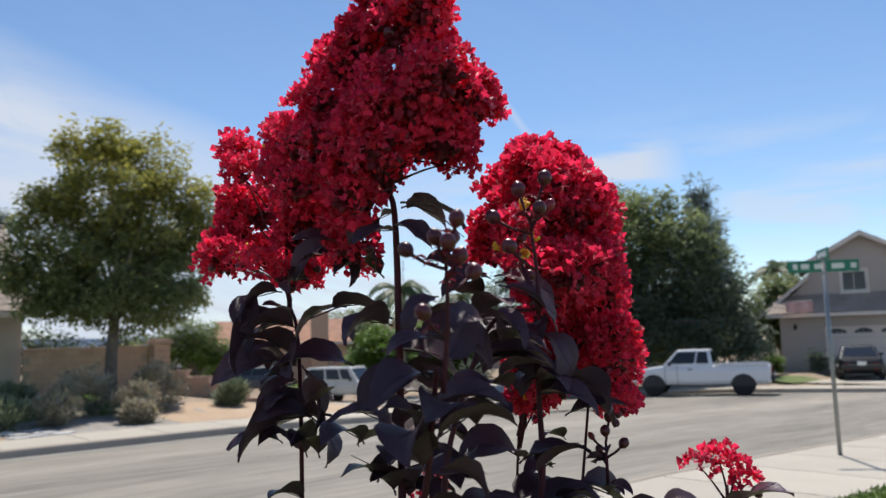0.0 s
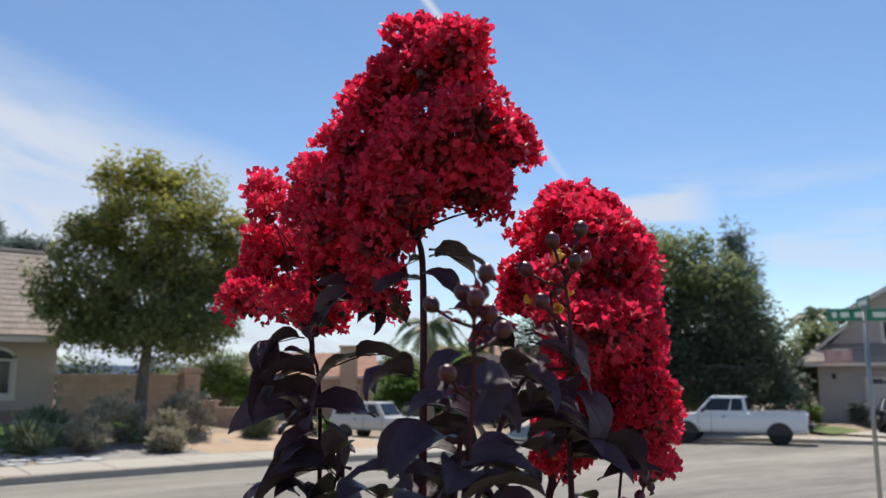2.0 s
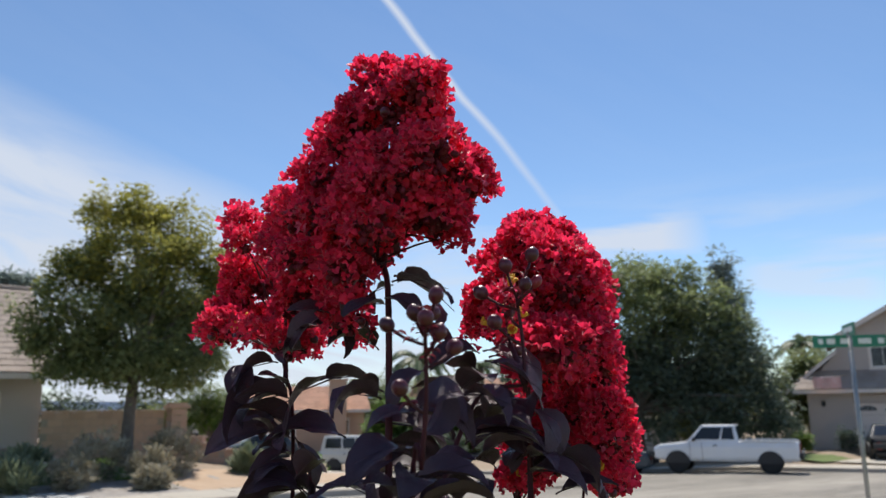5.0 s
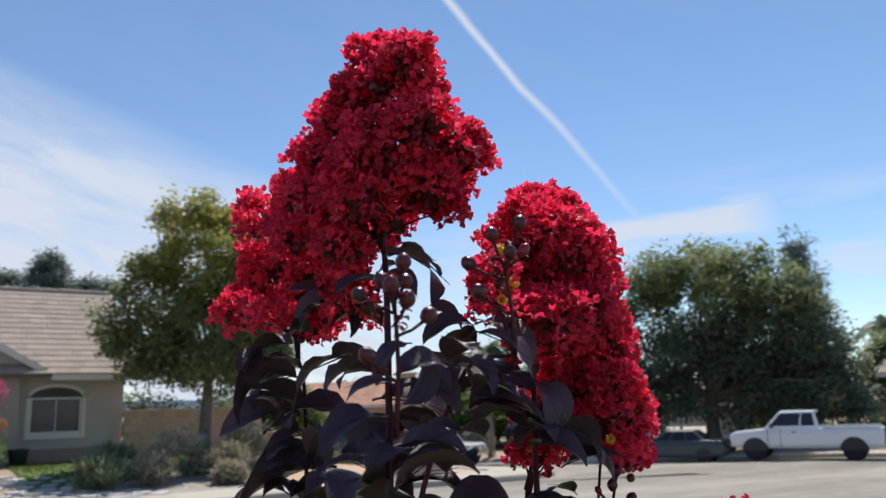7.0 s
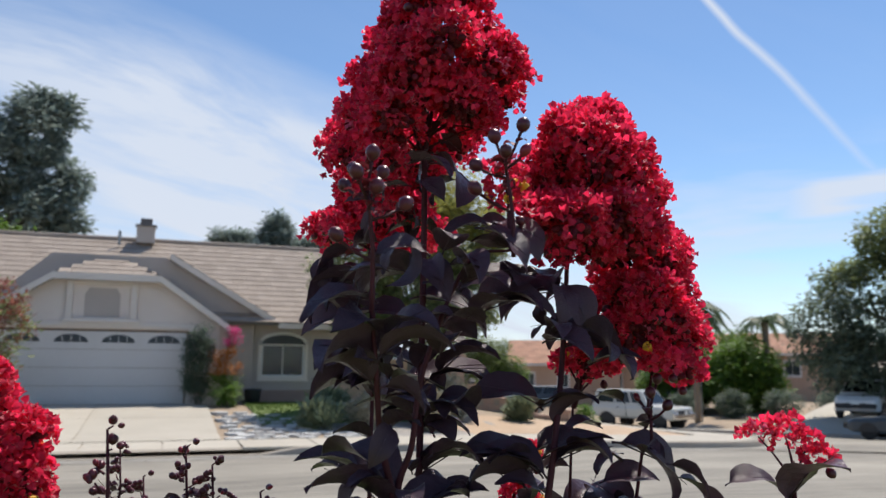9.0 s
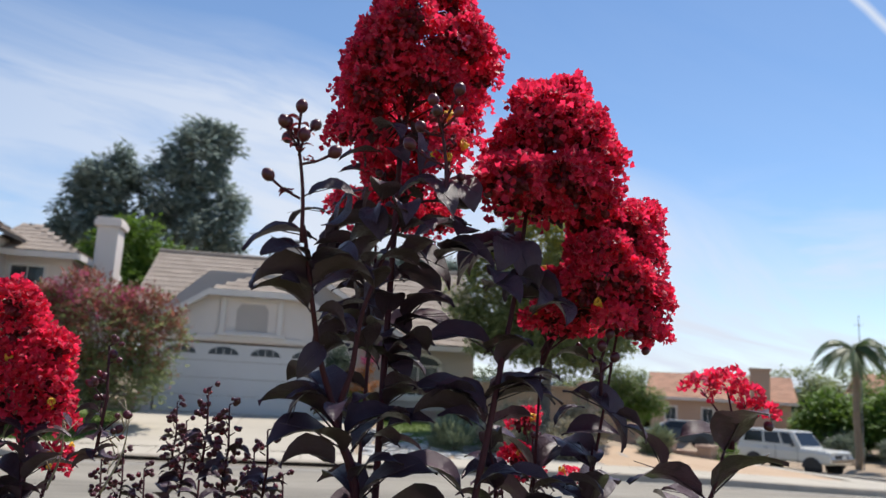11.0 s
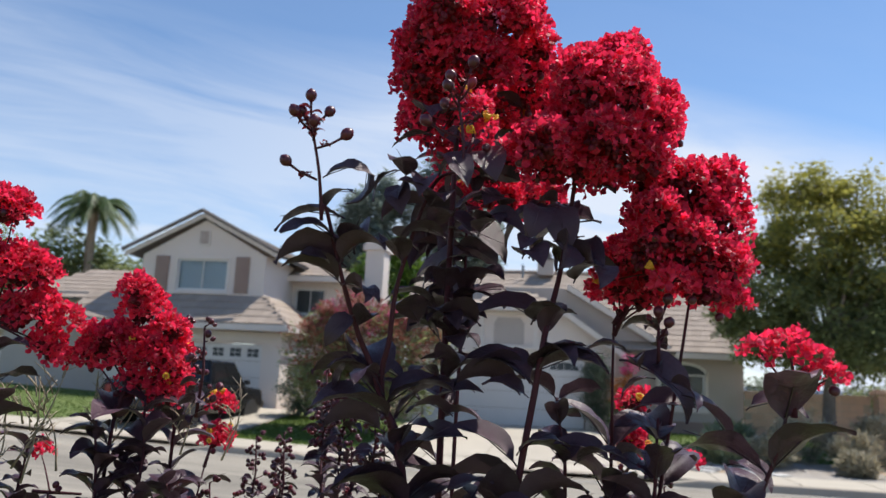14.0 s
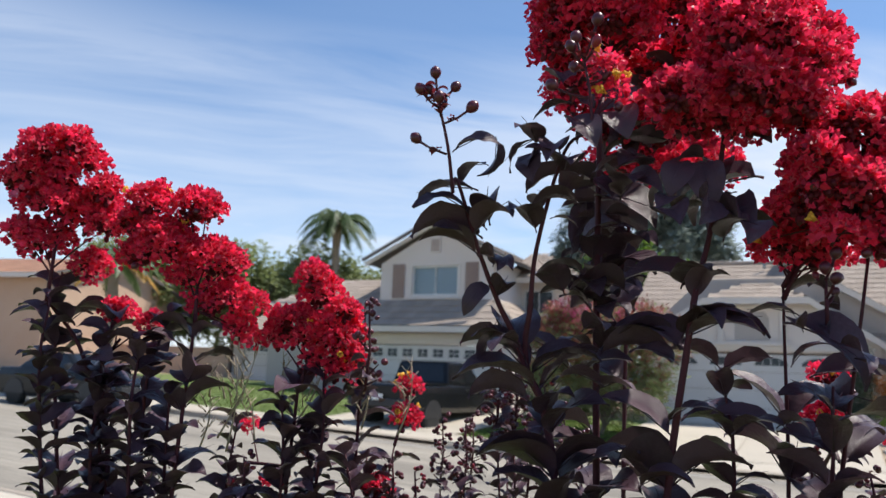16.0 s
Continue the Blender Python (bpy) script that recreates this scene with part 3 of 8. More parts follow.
lot_sheet("near_lawn", -14.0, 16.0, -6.0, 3.75, 0.012, M["turf"], "green lawn of the near yard", "lawn", 1.0)
grass("grass", 4.5, 13.0, 1.0, 3.72, 11000, "green grass blades of the near yard")
lot_sheet("far_lawn", 31.5, 34.0, 15.5, 19.5, 0.05, M["turf"], "small green lawn across the side street", "lawn")
lot_sheet("east_drive", 32.0, 38.5, 10.5, 15.4, 0.05, M["concrete"], "concrete drive across the side street", "driveway")

# Irregular flagstones between the drive and the gravel bed.
flags = thing("flagstone_path", (0, 0, 0), 0, "pale irregular flagstones laid beside the drive", "flagstone path", kind="structure")
rng = random.Random(5)
for r in range(9):
    for c in range(7):
        x, y = 1.5 + c * 0.52 + (r % 2) * 0.2 + rng.uniform(-0.08, 0.08), 18.0 + r * 0.52 + rng.uniform(-0.08, 0.08)
        if x > 4.6 - 0.36 * max(0, r - 2):
            continue
        n, rad = rng.randint(5, 7), rng.uniform(0.2, 0.27)
        ring = [(rad * rng.uniform(0.85, 1.12) * math.cos(6.283 * k / n), rad * rng.uniform(0.85, 1.12) * math.sin(6.283 * k / n)) for k in range(n)]
        vf = prism(ring, -0.05, rng.uniform(0.03, 0.045), "z")
        ob = part("flagstone", vf, M["flag"], flags)
        ob.matrix_basis = pose(x, y, lot_height(x, y), 0, 0, rng.uniform(0, 360))

# Distant hills, distance haze put into their pale blue, and low woods before them.
def ridge(name, r, base, top, seed, material, label, a0=-60, a1=130, steps=140):
    verts, faces = [], []
    for k in range(steps + 1):
        a = radians(a0 + (a1 - a0) * k / steps)
        h = base + (top - base) * (0.35 + 0.65 * max(0.0, noise.fractal(Vector((seed, a * 4.0, 0)), 1.0, 2.0, 5) * 0.7 + 0.45))
        verts += [(r * math.sin(a), r * math.cos(a), -20.0), (r * math.sin(a), r * math.cos(a), h), ((r + 250) * math.sin(a), (r + 250) * math.cos(a), h * 0.5)]
    for k in range(steps):
        faces += [(3 * k, 3 * k + 3, 3 * k + 4, 3 * k + 1), (3 * k + 1, 3 * k + 4, 3 * k + 5, 3 * k + 2)]
    return tagged(part(name, (verts, faces), material, None, label, True, "structure"), category="backdrop")


ridge("backdrop_hills", 2300, 5, 62, 3.1, M["hill_haze"], "hills on the horizon with haze painted in as pale blue")


def garden_wall(name, a, b, z0, h, thick, label, top=0.06):
    """A wall of split-face blocks in courses under a cap."""
    a, b = Vector(a), Vector(b)
    d = (b - a)
    length, turn = d.length, math.degrees(math.atan2(d.y, d.x))
    w = thing(name, (a.x, a.y, z0), turn, label, "garden wall", kind="structure")
    part("core", boxes((length / 2, 0, h / 2 - 0.01, length - 0.02, thick - 0.03, h - 0.02)), M["kerb"], w)
    rows, cols = max(1, round(h / 0.2)), max(1, round(length / 0.4))
    ch, cw = h / rows, length / cols
    bm = boxes((0, 0, 0, cw - 0.012, thick, ch - 0.012), bevel=0.008)
    me = bpy.data.meshes.new("block")
    bm.to_mesh(me)
    bm.free()
    me.materials.append(M["block_wall"])
    for r in range(rows):
        for c in range(cols + (r % 2)):
            x = (c + 0.5 - 0.5 * (r % 2)) * cw
            if 0.2 * cw < x < length - 0.2 * cw:
                share("block", me, w, pose(min(max(x, cw / 2), length - cw / 2), 0.004 * ((r * 7 + c * 3) % 3 - 1), (r + 0.5) * ch))
    part("cap", boxes((length / 2, 0, h + top / 2, length + 0.06, thick + 0.08, top), bevel=0.012), M["block_wall"], w)
    return w


garden_wall("garden_wall_1", (5.5, 26.2), (8.9, 25.4), 0.5, 1.42, 0.2, "tan block garden wall beside the house")
garden_wall("garden_wall_2", (-30.2, 26.5), (-24.7, 28.4), 0.6, 1.9, 0.2, "pale block garden wall between two houses")
pillar = thing("gate_pillar", (9.22, 25.2, 0.4), 0, "tan block pillar with a wide cap at the wall's end", "pillar", kind="structure")
part("shaft", boxes(*[(0, 0, 0.1 + 0.2 * k, 0.5, 0.5, 0.19) for k in range(8)], bevel=0.012), M["block_wall"], pillar)
part("cap", boxes((0, 0, 1.66, 0.64, 0.64, 0.10), (0, 0, 1.745, 0.5, 0.5, 0.07), bevel=0.02), M["block_wall"], pillar)
low_pillar = thing("low_pillar", (11.72, 22.05, -0.42), 37, "low tan block pillar at the foot of the stepped wall", "pillar", kind="structure")
part("shaft", boxes(*[(0, 0, 0.1 + 0.2 * k, 0.42, 0.42, 0.19) for k in range(4)], bevel=0.012), M["block_wall"], low_pillar)
part("cap", boxes((0, 0, 0.85, 0.54, 0.54, 0.09), bevel=0.02), M["block_wall"], low_pillar)
# A stepped wall that goes down the bank to the side street.
for k, (s0, s1, z1) in enumerate(((0.15, 0.62, 1.16), (0.62, 1.41, 0.95), (1.41, 1.93, 0.76), (1.93, 2.68, 0.54), (2.68, 3.5, 0.28))):
    a, d = Vector((9.5, 25.0)), Vector((0.6, -0.8))
    garden_wall("step_wall_%d" % (k + 1), a + d * s0, a + d * s1, z1 - 1.0, 0.93, 0.26, "stepped tan block wall going down the bank", 0.07)

# ---- houses ----
def wall_bm(x0, x1, z0, z1, y, thick, holes):
    """A wall facing -y with real openings through it."""
    bm = bmesh.new()
    xs = sorted({x0, x1, *[h[0] for h in holes], *[h[1] for h in holes]})
    for a, b in zip(xs[:-1], xs[1:]):
        z, cuts = z0, sorted((h[2], h[3]) for h in holes if h[0] <= a + 1e-6 and h[1] >= b - 1e-6)
        for lo, hi in cuts + [(z1, z1)]:
            if lo - z > 1e-4:
                block(bm, (a + b) / 2, y + thick / 2, (z + lo) / 2, b - a, thick, lo - z)
            z = hi
    bmesh.ops.remove_doubles(bm, verts=bm.verts, dist=1e-4)
    return bm


def window(house, name, x0, x1, z0, z1, y, thick=0.18, bars=1, sill=True, fill="dark_room", trim=0.09, arch=0.0):
    """A sliding window in an opening: trim, frame, panes, a sill and what stands behind the glass."""
    w, h, cx, cz = x1 - x0, z1 - z0, (x0 + x1) / 2, (z0 + z1) / 2
    root = part(name, boxes((x0 + 0.03, y + 0.06, cz, 0.06, 0.06, h), (x1 - 0.03, y + 0.06, cz, 0.06, 0.06, h), (cx, y + 0.06, z0 + 0.03, w - 0.12, 0.06, 0.06), (cx, y + 0.06, z1 - 0.03, w - 0.12, 0.06, 0.06), bevel=0.006), M["frame_white"], house, "white window frame")
    for k in range(bars):
        part("mullion", boxes((x0 + w * (k + 1) / (bars + 1), y + 0.065, cz, 0.030, 0.05, h - 0.12)), M["frame_white"], root)
    for k in range(bars + 1):
        a, b = x0 + w * k / (bars + 1) + 0.04, x0 + w * (k + 1) / (bars + 1) - 0.04
        p = part("pane", boxes(((a + b) / 2, y + 0.075, cz, b - a, 0.006, h - 0.1)), M["pane"], root)
        p.visible_shadow = False
    # Sheet behind the glass; its dark_room fill paints in the darkness of the room.
    part("room_shade", boxes((cx, y + 0.14, cz, w - 0.02, 0.02, h - 0.02)), M[fill], root, "dim sheet behind the glass")
    if trim:
        rows = [(x0 - trim / 2, y - 0.012, cz, trim, 0.04, h + 2 * trim), (x1 + trim / 2, y - 0.012, cz, trim, 0.04, h + 2 * trim), (cx, y - 0.012, z0 - trim / 2, w, 0.04, trim)]
        if not arch:
            rows.append((cx, y - 0.012, z1 + trim / 2, w, 0.04, trim))
        part("surround", boxes(*rows, bevel=0.006), M["trim"], root)
    if arch:
        n = 14
        ring = [(cx + (w / 2) * math.cos(math.pi * k / n), z1 + arch * math.sin(math.pi * k / n)) for k in range(n + 1)]
        out = [(cx + (w / 2 + trim) * math.cos(math.pi * k / n), z1 + (arch + trim) * math.sin(math.pi * k / n)) for k in range(n + 1)]
        band = ring + list(reversed(out))
        verts = [(x, y - 0.032, z) for x, z in band] + [(x, y + 0.02, z) for x, z in band]
        m = len(ring)
        faces = []
        for k in range(m - 1):
            o = 2 * m - 1 - k
            faces += [(k, k + 1, o - 1, o), (o, o - 1, o - 1 + 2 * m, o + 2 * m), (k + 1, k, k + 2 * m, k + 1 + 2 * m)]
        part("arch", (verts, faces), M["frame_white"], root)
        part("fanlight", prism(ring, y - 0.012, y - 0.004), M["dark_room"], root, "dark arched light")
    if sill:
        part("window_sill", boxes((cx, y - 0.03, z0 - trim - 0.02, w + 2 * trim + 0.06, 0.1, 0.05), bevel=0.008), M["trim"], root)
    return root


def tiled(parent, o, u, w, length, left, right, material, pieces=0, tw=0.32, tl=0.36):
    """A roof slope laid in flat tiles. o: eave corner; u: along the eave; w: up the slope (units).
    left, right: extents along u at the eave and at the top."""
    o, u, w = Vector(o), Vector(u).normalized(), Vector(w).normalized()
    up = u.cross(w).normalized()
    if up.z < 0:
        up = -up
    rows = max(1, int(length / tl))
    tl = length / rows
    rng = random.Random(int(abs(o.x * 31 + o.y * 17 + o.z * 7)))
    loose, meshes = [], {}
    base = [o + u * left[0], o + u * right[0], o + u * right[1] + w * length, o + u * left[1] + w * length]
    deck = part("deck", ([p - up * 0.10 for p in base] + [p - up * 0.012 for p in base], [(3, 2, 1, 0), (4, 5, 6, 7), (0, 1, 5, 4), (1, 2, 6, 5), (2, 3, 7, 6), (3, 0, 4, 7)]), M["tile_edge"], parent)
    turn = Matrix((u, w, up)).transposed().to_4x4()
    count = 0
    for r in range(rows):
        k = (r + 0.5) / rows
        a, b = left[0] + (left[1] - left[0]) * k, right[0] + (right[1] - right[0]) * k
        n = max(1, int((b - a) / tw))
        step = (b - a) / n
        for c in range(n + (r % 2)):
            x0 = a + step * (c - 0.5 * (r % 2))
            x1 = min(b, x0 + step - 0.006)
            x0 = max(a, x0)
            if x1 - x0 < 0.05:
                continue
            lift = rng.uniform(0.0, 0.004)
            p0 = o + u * x0 + w * (tl * r)
            sx, sy = x1 - x0, tl * 1.08
            if count < pieces and abs(sx - step + 0.006) < 1e-4:
                key = round(step, 3)
                if key not in meshes:
                    vv = [(0, 0, 0.012), (key - 0.006, 0, 0.012), (key - 0.006, sy, -0.012), (0, sy, -0.012), (0, 0, 0.030), (key - 0.006, 0, 0.030), (key - 0.006, sy, 0.008), (0, sy, 0.008)]
                    meshes[key] = mesh_of("roof_tile", vv, [(3, 2, 1, 0), (4, 5, 6, 7), (0, 1, 5, 4), (1, 2, 6, 5), (2, 3, 7, 6), (3, 0, 4, 7)])
                    meshes[key].materials.append(material)
                share("roof_tile", meshes[key], parent, Matrix.Translation(p0 + up * lift) @ turn)
                count += 1
                continue
            q = [p0, p0 + u * sx, p0 + u * sx + w * sy, p0 + w * sy]
            low = [q[0] + up * (0.012 + lift), q[1] + up * (0.012 + lift), q[2] - up * 0.012, q[3] - up * 0.012]
            top = [q[0] + up * (0.026 + lift), q[1] + up * (0.026 + lift), q[2] + up * 0.008, q[3] + up * 0.008]
            loose.append((low + top, [(4, 5, 6, 7), (0, 1, 5, 4), (1, 2, 6, 5), (3, 0, 4, 7)]))
    if loose:
        part("roof_tiles", joined(*loose), material, parent, kind="stuff")


def fascia(parent, pts, drop=0.2, thick=0.05, material="trim"):
    """A board along the lower edge of a roof, from point to point."""
    for a, b in zip(pts[:-1], pts[1:]):
        a, b = Vector(a), Vector(b)
        d = (b - a)
        side = Vector((d.y, -d.x, 0)).normalized() * thick
        q = [a, b, b + side, a + side]
        dz = Vector((0, 0, -drop))
        part("fascia", ([p + dz for p in q] + q, [(3, 2, 1, 0), (4, 5, 6, 7), (0, 1, 5, 4), (1, 2, 6, 5), (2, 3, 7, 6), (3, 0, 4, 7)]), M[material], parent)


def garage_door(house, x0, x1, z0, z1, y, lights, arched, rows=4, paint="garage", label="white sectional garage door with a row of small lights"):
    """A sectional door: panels with joints and a row of small lights at the top."""
    w, h = x1 - x0, z1 - z0
    door = part("garage_door", boxes(((x0 + x1) / 2, y + 0.05, (z0 + z1) / 2, w, 0.03, h)), M["kerb"], house, label)
    ph = h / rows
    for r in range(rows):
        part("panel", boxes(((x0 + x1) / 2, y + 0.03, z0 + (r + 0.5) * ph, w - 0.01, 0.035, ph - 0.014), bevel=0.006), M[paint], door)
    for k in range(lights):
        cx = x0 + w * (k + 0.5) / lights
        if arched:
            rw = w / lights * 0.36
            ring = [(cx + rw * math.cos(math.pi * j / 10), z1 - ph * 0.62 + 0.24 * math.sin(math.pi * j / 10)) for j in range(11)]
            lt = part("door_light", prism(ring, y + 0.004, y + 0.016), M["dark_room"], door, "dark arched glass light")
            for j in (-1, 0, 1):
                part("glazing_bar", boxes((cx + j * rw * 0.5, y + 0.0, z1 - ph * 0.62 + 0.1, 0.018, 0.012, 0.2 - 0.05 * abs(j))), M["garage"], lt)
        else:
            lw = w / lights * 0.62
            lt = part("door_light", boxes((cx, y + 0.008, z1 - ph * 0.5, lw, 0.012, ph * 0.5)), M["dark_room"], door, "small dark square light")
            part("glazing_bar", boxes((cx, y - 0.001, z1 - ph * 0.5, 0.02, 0.012, ph * 0.5), (cx, y - 0.001, z1 - ph * 0.5, lw, 0.012, 0.02)), M["garage"], lt)
    return door


# The single-storey house with the broad white garage door.
h1 = thing("house", (0, 0, 0), 0, "single-storey taupe stucco house with flat tan roof tiles", "house", "houses across the street")
GY, WY, BZ = 25.2, 26.4, 0.5
# garage block with a clipped gable
gable = [(-4.85, BZ), (-4.62, BZ), (-4.62, 2.74), (0.62, 2.74), (0.62, BZ), (1.5, BZ), (1.5, 2.95), (-0.35, 4.25), (-3.1, 4.25), (-4.85, 3.1)]
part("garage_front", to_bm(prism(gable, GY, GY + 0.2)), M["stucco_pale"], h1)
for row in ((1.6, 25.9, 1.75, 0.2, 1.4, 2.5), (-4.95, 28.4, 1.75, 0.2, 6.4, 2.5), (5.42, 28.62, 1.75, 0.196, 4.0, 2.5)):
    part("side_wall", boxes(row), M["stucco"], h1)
part("gable_end", to_bm(prism([(25.6, 2.95), (35.2, 2.95), (30.5, 6.0)], 5.35, 5.55, "x")), M["stucco"], h1)
part("back_wall", boxes((0.3, 34.9, 1.75, 10.4, 0.2, 2.5)), M["stucco"], h1)
garage_door(h1, -4.55, 0.55, 0.56, 2.68, GY + 0.06, 4, True)
part("door_surround", boxes((-4.66, GY - 0.02, 1.65, 0.12, 0.08, 2.3), (0.66, GY - 0.02, 1.65, 0.12, 0.08, 2.3), (-2.0, GY - 0.02, 2.86, 5.7, 0.08, 0.14), bevel=0.01), M["trim"], h1)
niche = part("niche", boxes((-2.75, GY - 0.05, 3.53, 0.16, 0.12, 1.22), (-1.0, GY - 0.05, 3.53, 0.16, 0.12, 1.22), (-1.87, GY - 0.05, 4.1, 1.6, 0.12, 0.12), (-1.87, GY - 0.06, 2.98, 2.1, 0.16, 0.12), bevel=0.015), M["trim"], h1, "pale moulded frame over the garage door")
# Flat plate on the wall; darker stucco stands in for a shaded hollow.
part("recess", to_bm(prism([(-2.35, 3.1), (-1.38, 3.1), (-1.38, 3.75), (-1.5, 3.95), (-2.23, 3.95), (-2.35, 3.75)], GY - 0.012, GY - 0.006)), M["stucco_grey"], niche)
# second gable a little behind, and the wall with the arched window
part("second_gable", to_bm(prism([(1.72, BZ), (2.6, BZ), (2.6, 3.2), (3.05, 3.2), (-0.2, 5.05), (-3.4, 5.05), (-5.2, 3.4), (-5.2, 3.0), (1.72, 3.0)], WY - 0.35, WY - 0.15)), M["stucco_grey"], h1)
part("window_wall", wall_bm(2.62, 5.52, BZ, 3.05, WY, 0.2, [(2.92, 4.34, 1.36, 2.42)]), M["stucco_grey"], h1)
part("wainscot", boxes((4.05, WY - 0.03, 0.72, 2.9, 0.06, 0.42), bevel=0.01), M["shutter"], h1, "dark brick-brown band along the wall's foot")
window(h1, "arched_window", 2.92, 4.34, 1.36, 2.42, WY, bars=1, arch=0.3, trim=0.1)
# roofs
S30 = math.hypot(4.9, 3.1)
tiled(h1, (0, 25.6, 3.08), (1, 0, 0), (0, 4.9, 3.1), S30, (-5.9, -5.9), (5.75, 5.75), M["tile"], 160)
tiled(h1, (0, 35.4, 3.08), (1, 0, 0), (0, -4.9, 3.1), S30, (-5.9, -5.9), (5.75, 5.75), M["tile"])
tiled(h1, (-0.28, 0, 4.36), (0, 1, 0), (-1.55, 0, 0.55), 1.64, (GY - 0.35, 26.3), (28.2, 28.2), M["tile"])
tiled(h1, (1.75, 0, 2.92), (0, 1, 0), (-2.1, 0, 1.46), 2.55, (GY - 0.35, GY - 0.35), (26.6, 28.0), M["tile"])
tiled(h1, (-5.1, 0, 3.05), (0, 1, 0), (2.0, 0, 1.33), 2.4, (GY - 0.35, GY - 0.35), (27.0, 28.4), M["tile"])
tiled(h1, (0, GY - 0.35, 4.33), (1, 0, 0), (0, 1.3, 0.62), 1.44, (-3.2, -2.1), (-0.28, -1.4), M["tile"])
tiled(h1, (3.35, 0, 3.16), (0, 1, 0), (-3.35, 0, 1.98), 3.9, (WY - 0.6, WY - 0.6), (27.6, 30.0), M["tile"])
fascia(h1, [(-5.15, GY - 0.37, 3.05), (-3.2, GY - 0.37, 4.34), (-0.28, GY - 0.37, 4.34), (1.78, GY - 0.37, 2.92)], 0.2)
fascia(h1, [(-0.05, WY - 0.62, 5.16), (3.38, WY - 0.62, 3.14)], 0.2)
fascia(h1, [(3.35, 25.58, 3.06), (5.78, 25.58, 3.06)], 0.17)
fascia(h1, [(5.77, 25.6, 3.1), (5.77, 30.5, 6.2), (5.77, 35.4, 3.1)], 0.2)
part("ridge_cap", tube([(-5.9, 30.5, 6.2), (5.78, 30.5, 6.2)], [0.1, 0.1], 8), M["tile"], h1)
flue = part("flue", boxes((-0.94, 30.2, 6.35, 0.62, 0.5, 0.6), bevel=0.01), M["stucco"], h1, "short roof flue with a dark cap")
part("flue_cap", boxes((-0.94, 30.2, 6.68, 0.72, 0.6, 0.06), (-0.94, 30.2, 6.83, 0.4, 0.34, 0.24), bevel=0.01), M["tile_edge"], flue)
part("vent_pipe", tube([(-1.8, 29.9, 5.9), (-1.8, 29.9, 6.42)], [0.05, 0.05], 8), M["galvanised"], h1)

# The two-storey house with a front gable and brown shutters.
h2 = thing("house", (0, 0, 0), 0, "two-storey cream stucco house with a front gable and brown shutters", "house", "houses across the street")
UY, LY = 25.0, 24.2
part("gable_front", wall_bm(-14.75, -10.2, 3.6, 5.72, UY, 0.2, [(-13.42, -11.56, 4.52, 5.6)]), M["stucco_pale"], h2)
part("gable_top", to_bm(prism([(-14.75, 5.72), (-10.2, 5.72), (-12.5, 6.98)], UY, UY + 0.2)), M["stucco_pale"], h2)
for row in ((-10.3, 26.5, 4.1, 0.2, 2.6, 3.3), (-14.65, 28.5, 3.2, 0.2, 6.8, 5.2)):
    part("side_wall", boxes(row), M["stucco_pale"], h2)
window(h2, "upper_window", -13.42, -11.56, 4.52, 5.6, UY, bars=1, fill="blind")
for cx in (-13.98, -11.02):
    sh = part("shutter", boxes((cx, UY - 0.025, 5.06, 0.5, 0.05, 1.26), bevel=0.01), M["shutter"], h2, "brown louvred shutter")
    for k in range(11):
        part("slat", boxes((cx, UY - 0.055, 4.52 + 0.105 * k, 0.4, 0.014, 0.055)), M["shutter"], sh)
vent = part("gable_vent", boxes((-12.5, UY - 0.02, 6.35, 0.42, 0.05, 0.56), bevel=0.008), M["trim"], h2, "small slatted gable vent")
for k in range(5):
    part("slat", boxes((-12.5, UY - 0.05, 6.17 + 0.09 * k, 0.32, 0.02, 0.05)), M["shutter"], vent)
tiled(h2, (-15.35, 0, 5.78), (0, 1, 0), (2.85, 0, 1.42), 3.18, (UY - 0.16, UY - 0.16), (33, 33), M["tile"])
tiled(h2, (-9.65, 0, 5.78), (0, 1, 0), (-2.85, 0, 1.42), 3.18, (UY - 0.16, UY - 0.16), (33, 33), M["tile"])
fascia(h2, [(-15.35, UY - 0.18, 5.76), (-12.5, UY - 0.18, 7.18), (-9.65, UY - 0.18, 5.76)], 0.15)
part("barge_tile", joined(tube([(-15.35, UY - 0.4, 5.83), (-12.5, UY - 0.4, 7.25)], [0.07, 0.07], 6), tube([(-12.5, UY - 0.4, 7.25), (-9.65, UY - 0.4, 5.83)], [0.07, 0.07], 6)), M["tile_edge"], h2)
# the garage in front, under a skirt roof with a hipped end
part("garage_front", wall_bm(-15.2, -9.1, 0.55, 3.2, LY, 0.2, [(-14.6, -9.75, 0.55, 2.72)]), M["stucco_pale"], h2)
for x in (-9.2, -15.1):
    part("garage_side", boxes((x, 26.0, 1.85, 0.2, 3.4, 2.6)), M["stucco_pale"], h2)
garage_door(h2, -14.58, -9.77, 0.57, 2.7, LY + 0.06, 8, False)
part("door_head", boxes((-12.15, LY - 0.02, 2.95, 6.1, 0.08, 0.3), bevel=0.01), M["trim"], h2)
SK = math.hypot(1.35, 1.0)
tiled(h2, (0, 23.62, 3.34), (1, 0, 0), (0, 1.35, 1.0), SK, (-16.6, -16.6), (-8.75, -10.1), M["tile"], 90)
tiled(h2, (-8.75, 0, 3.34), (0, 1, 0), (-1.35, 0, 1.0), SK, (23.62, 24.97), (27.4, 27.4), M["tile"])
fascia(h2, [(-16.6, 23.6, 3.32), (-8.73, 23.6, 3.32), (-8.73, 27.4, 3.32)], 0.2)
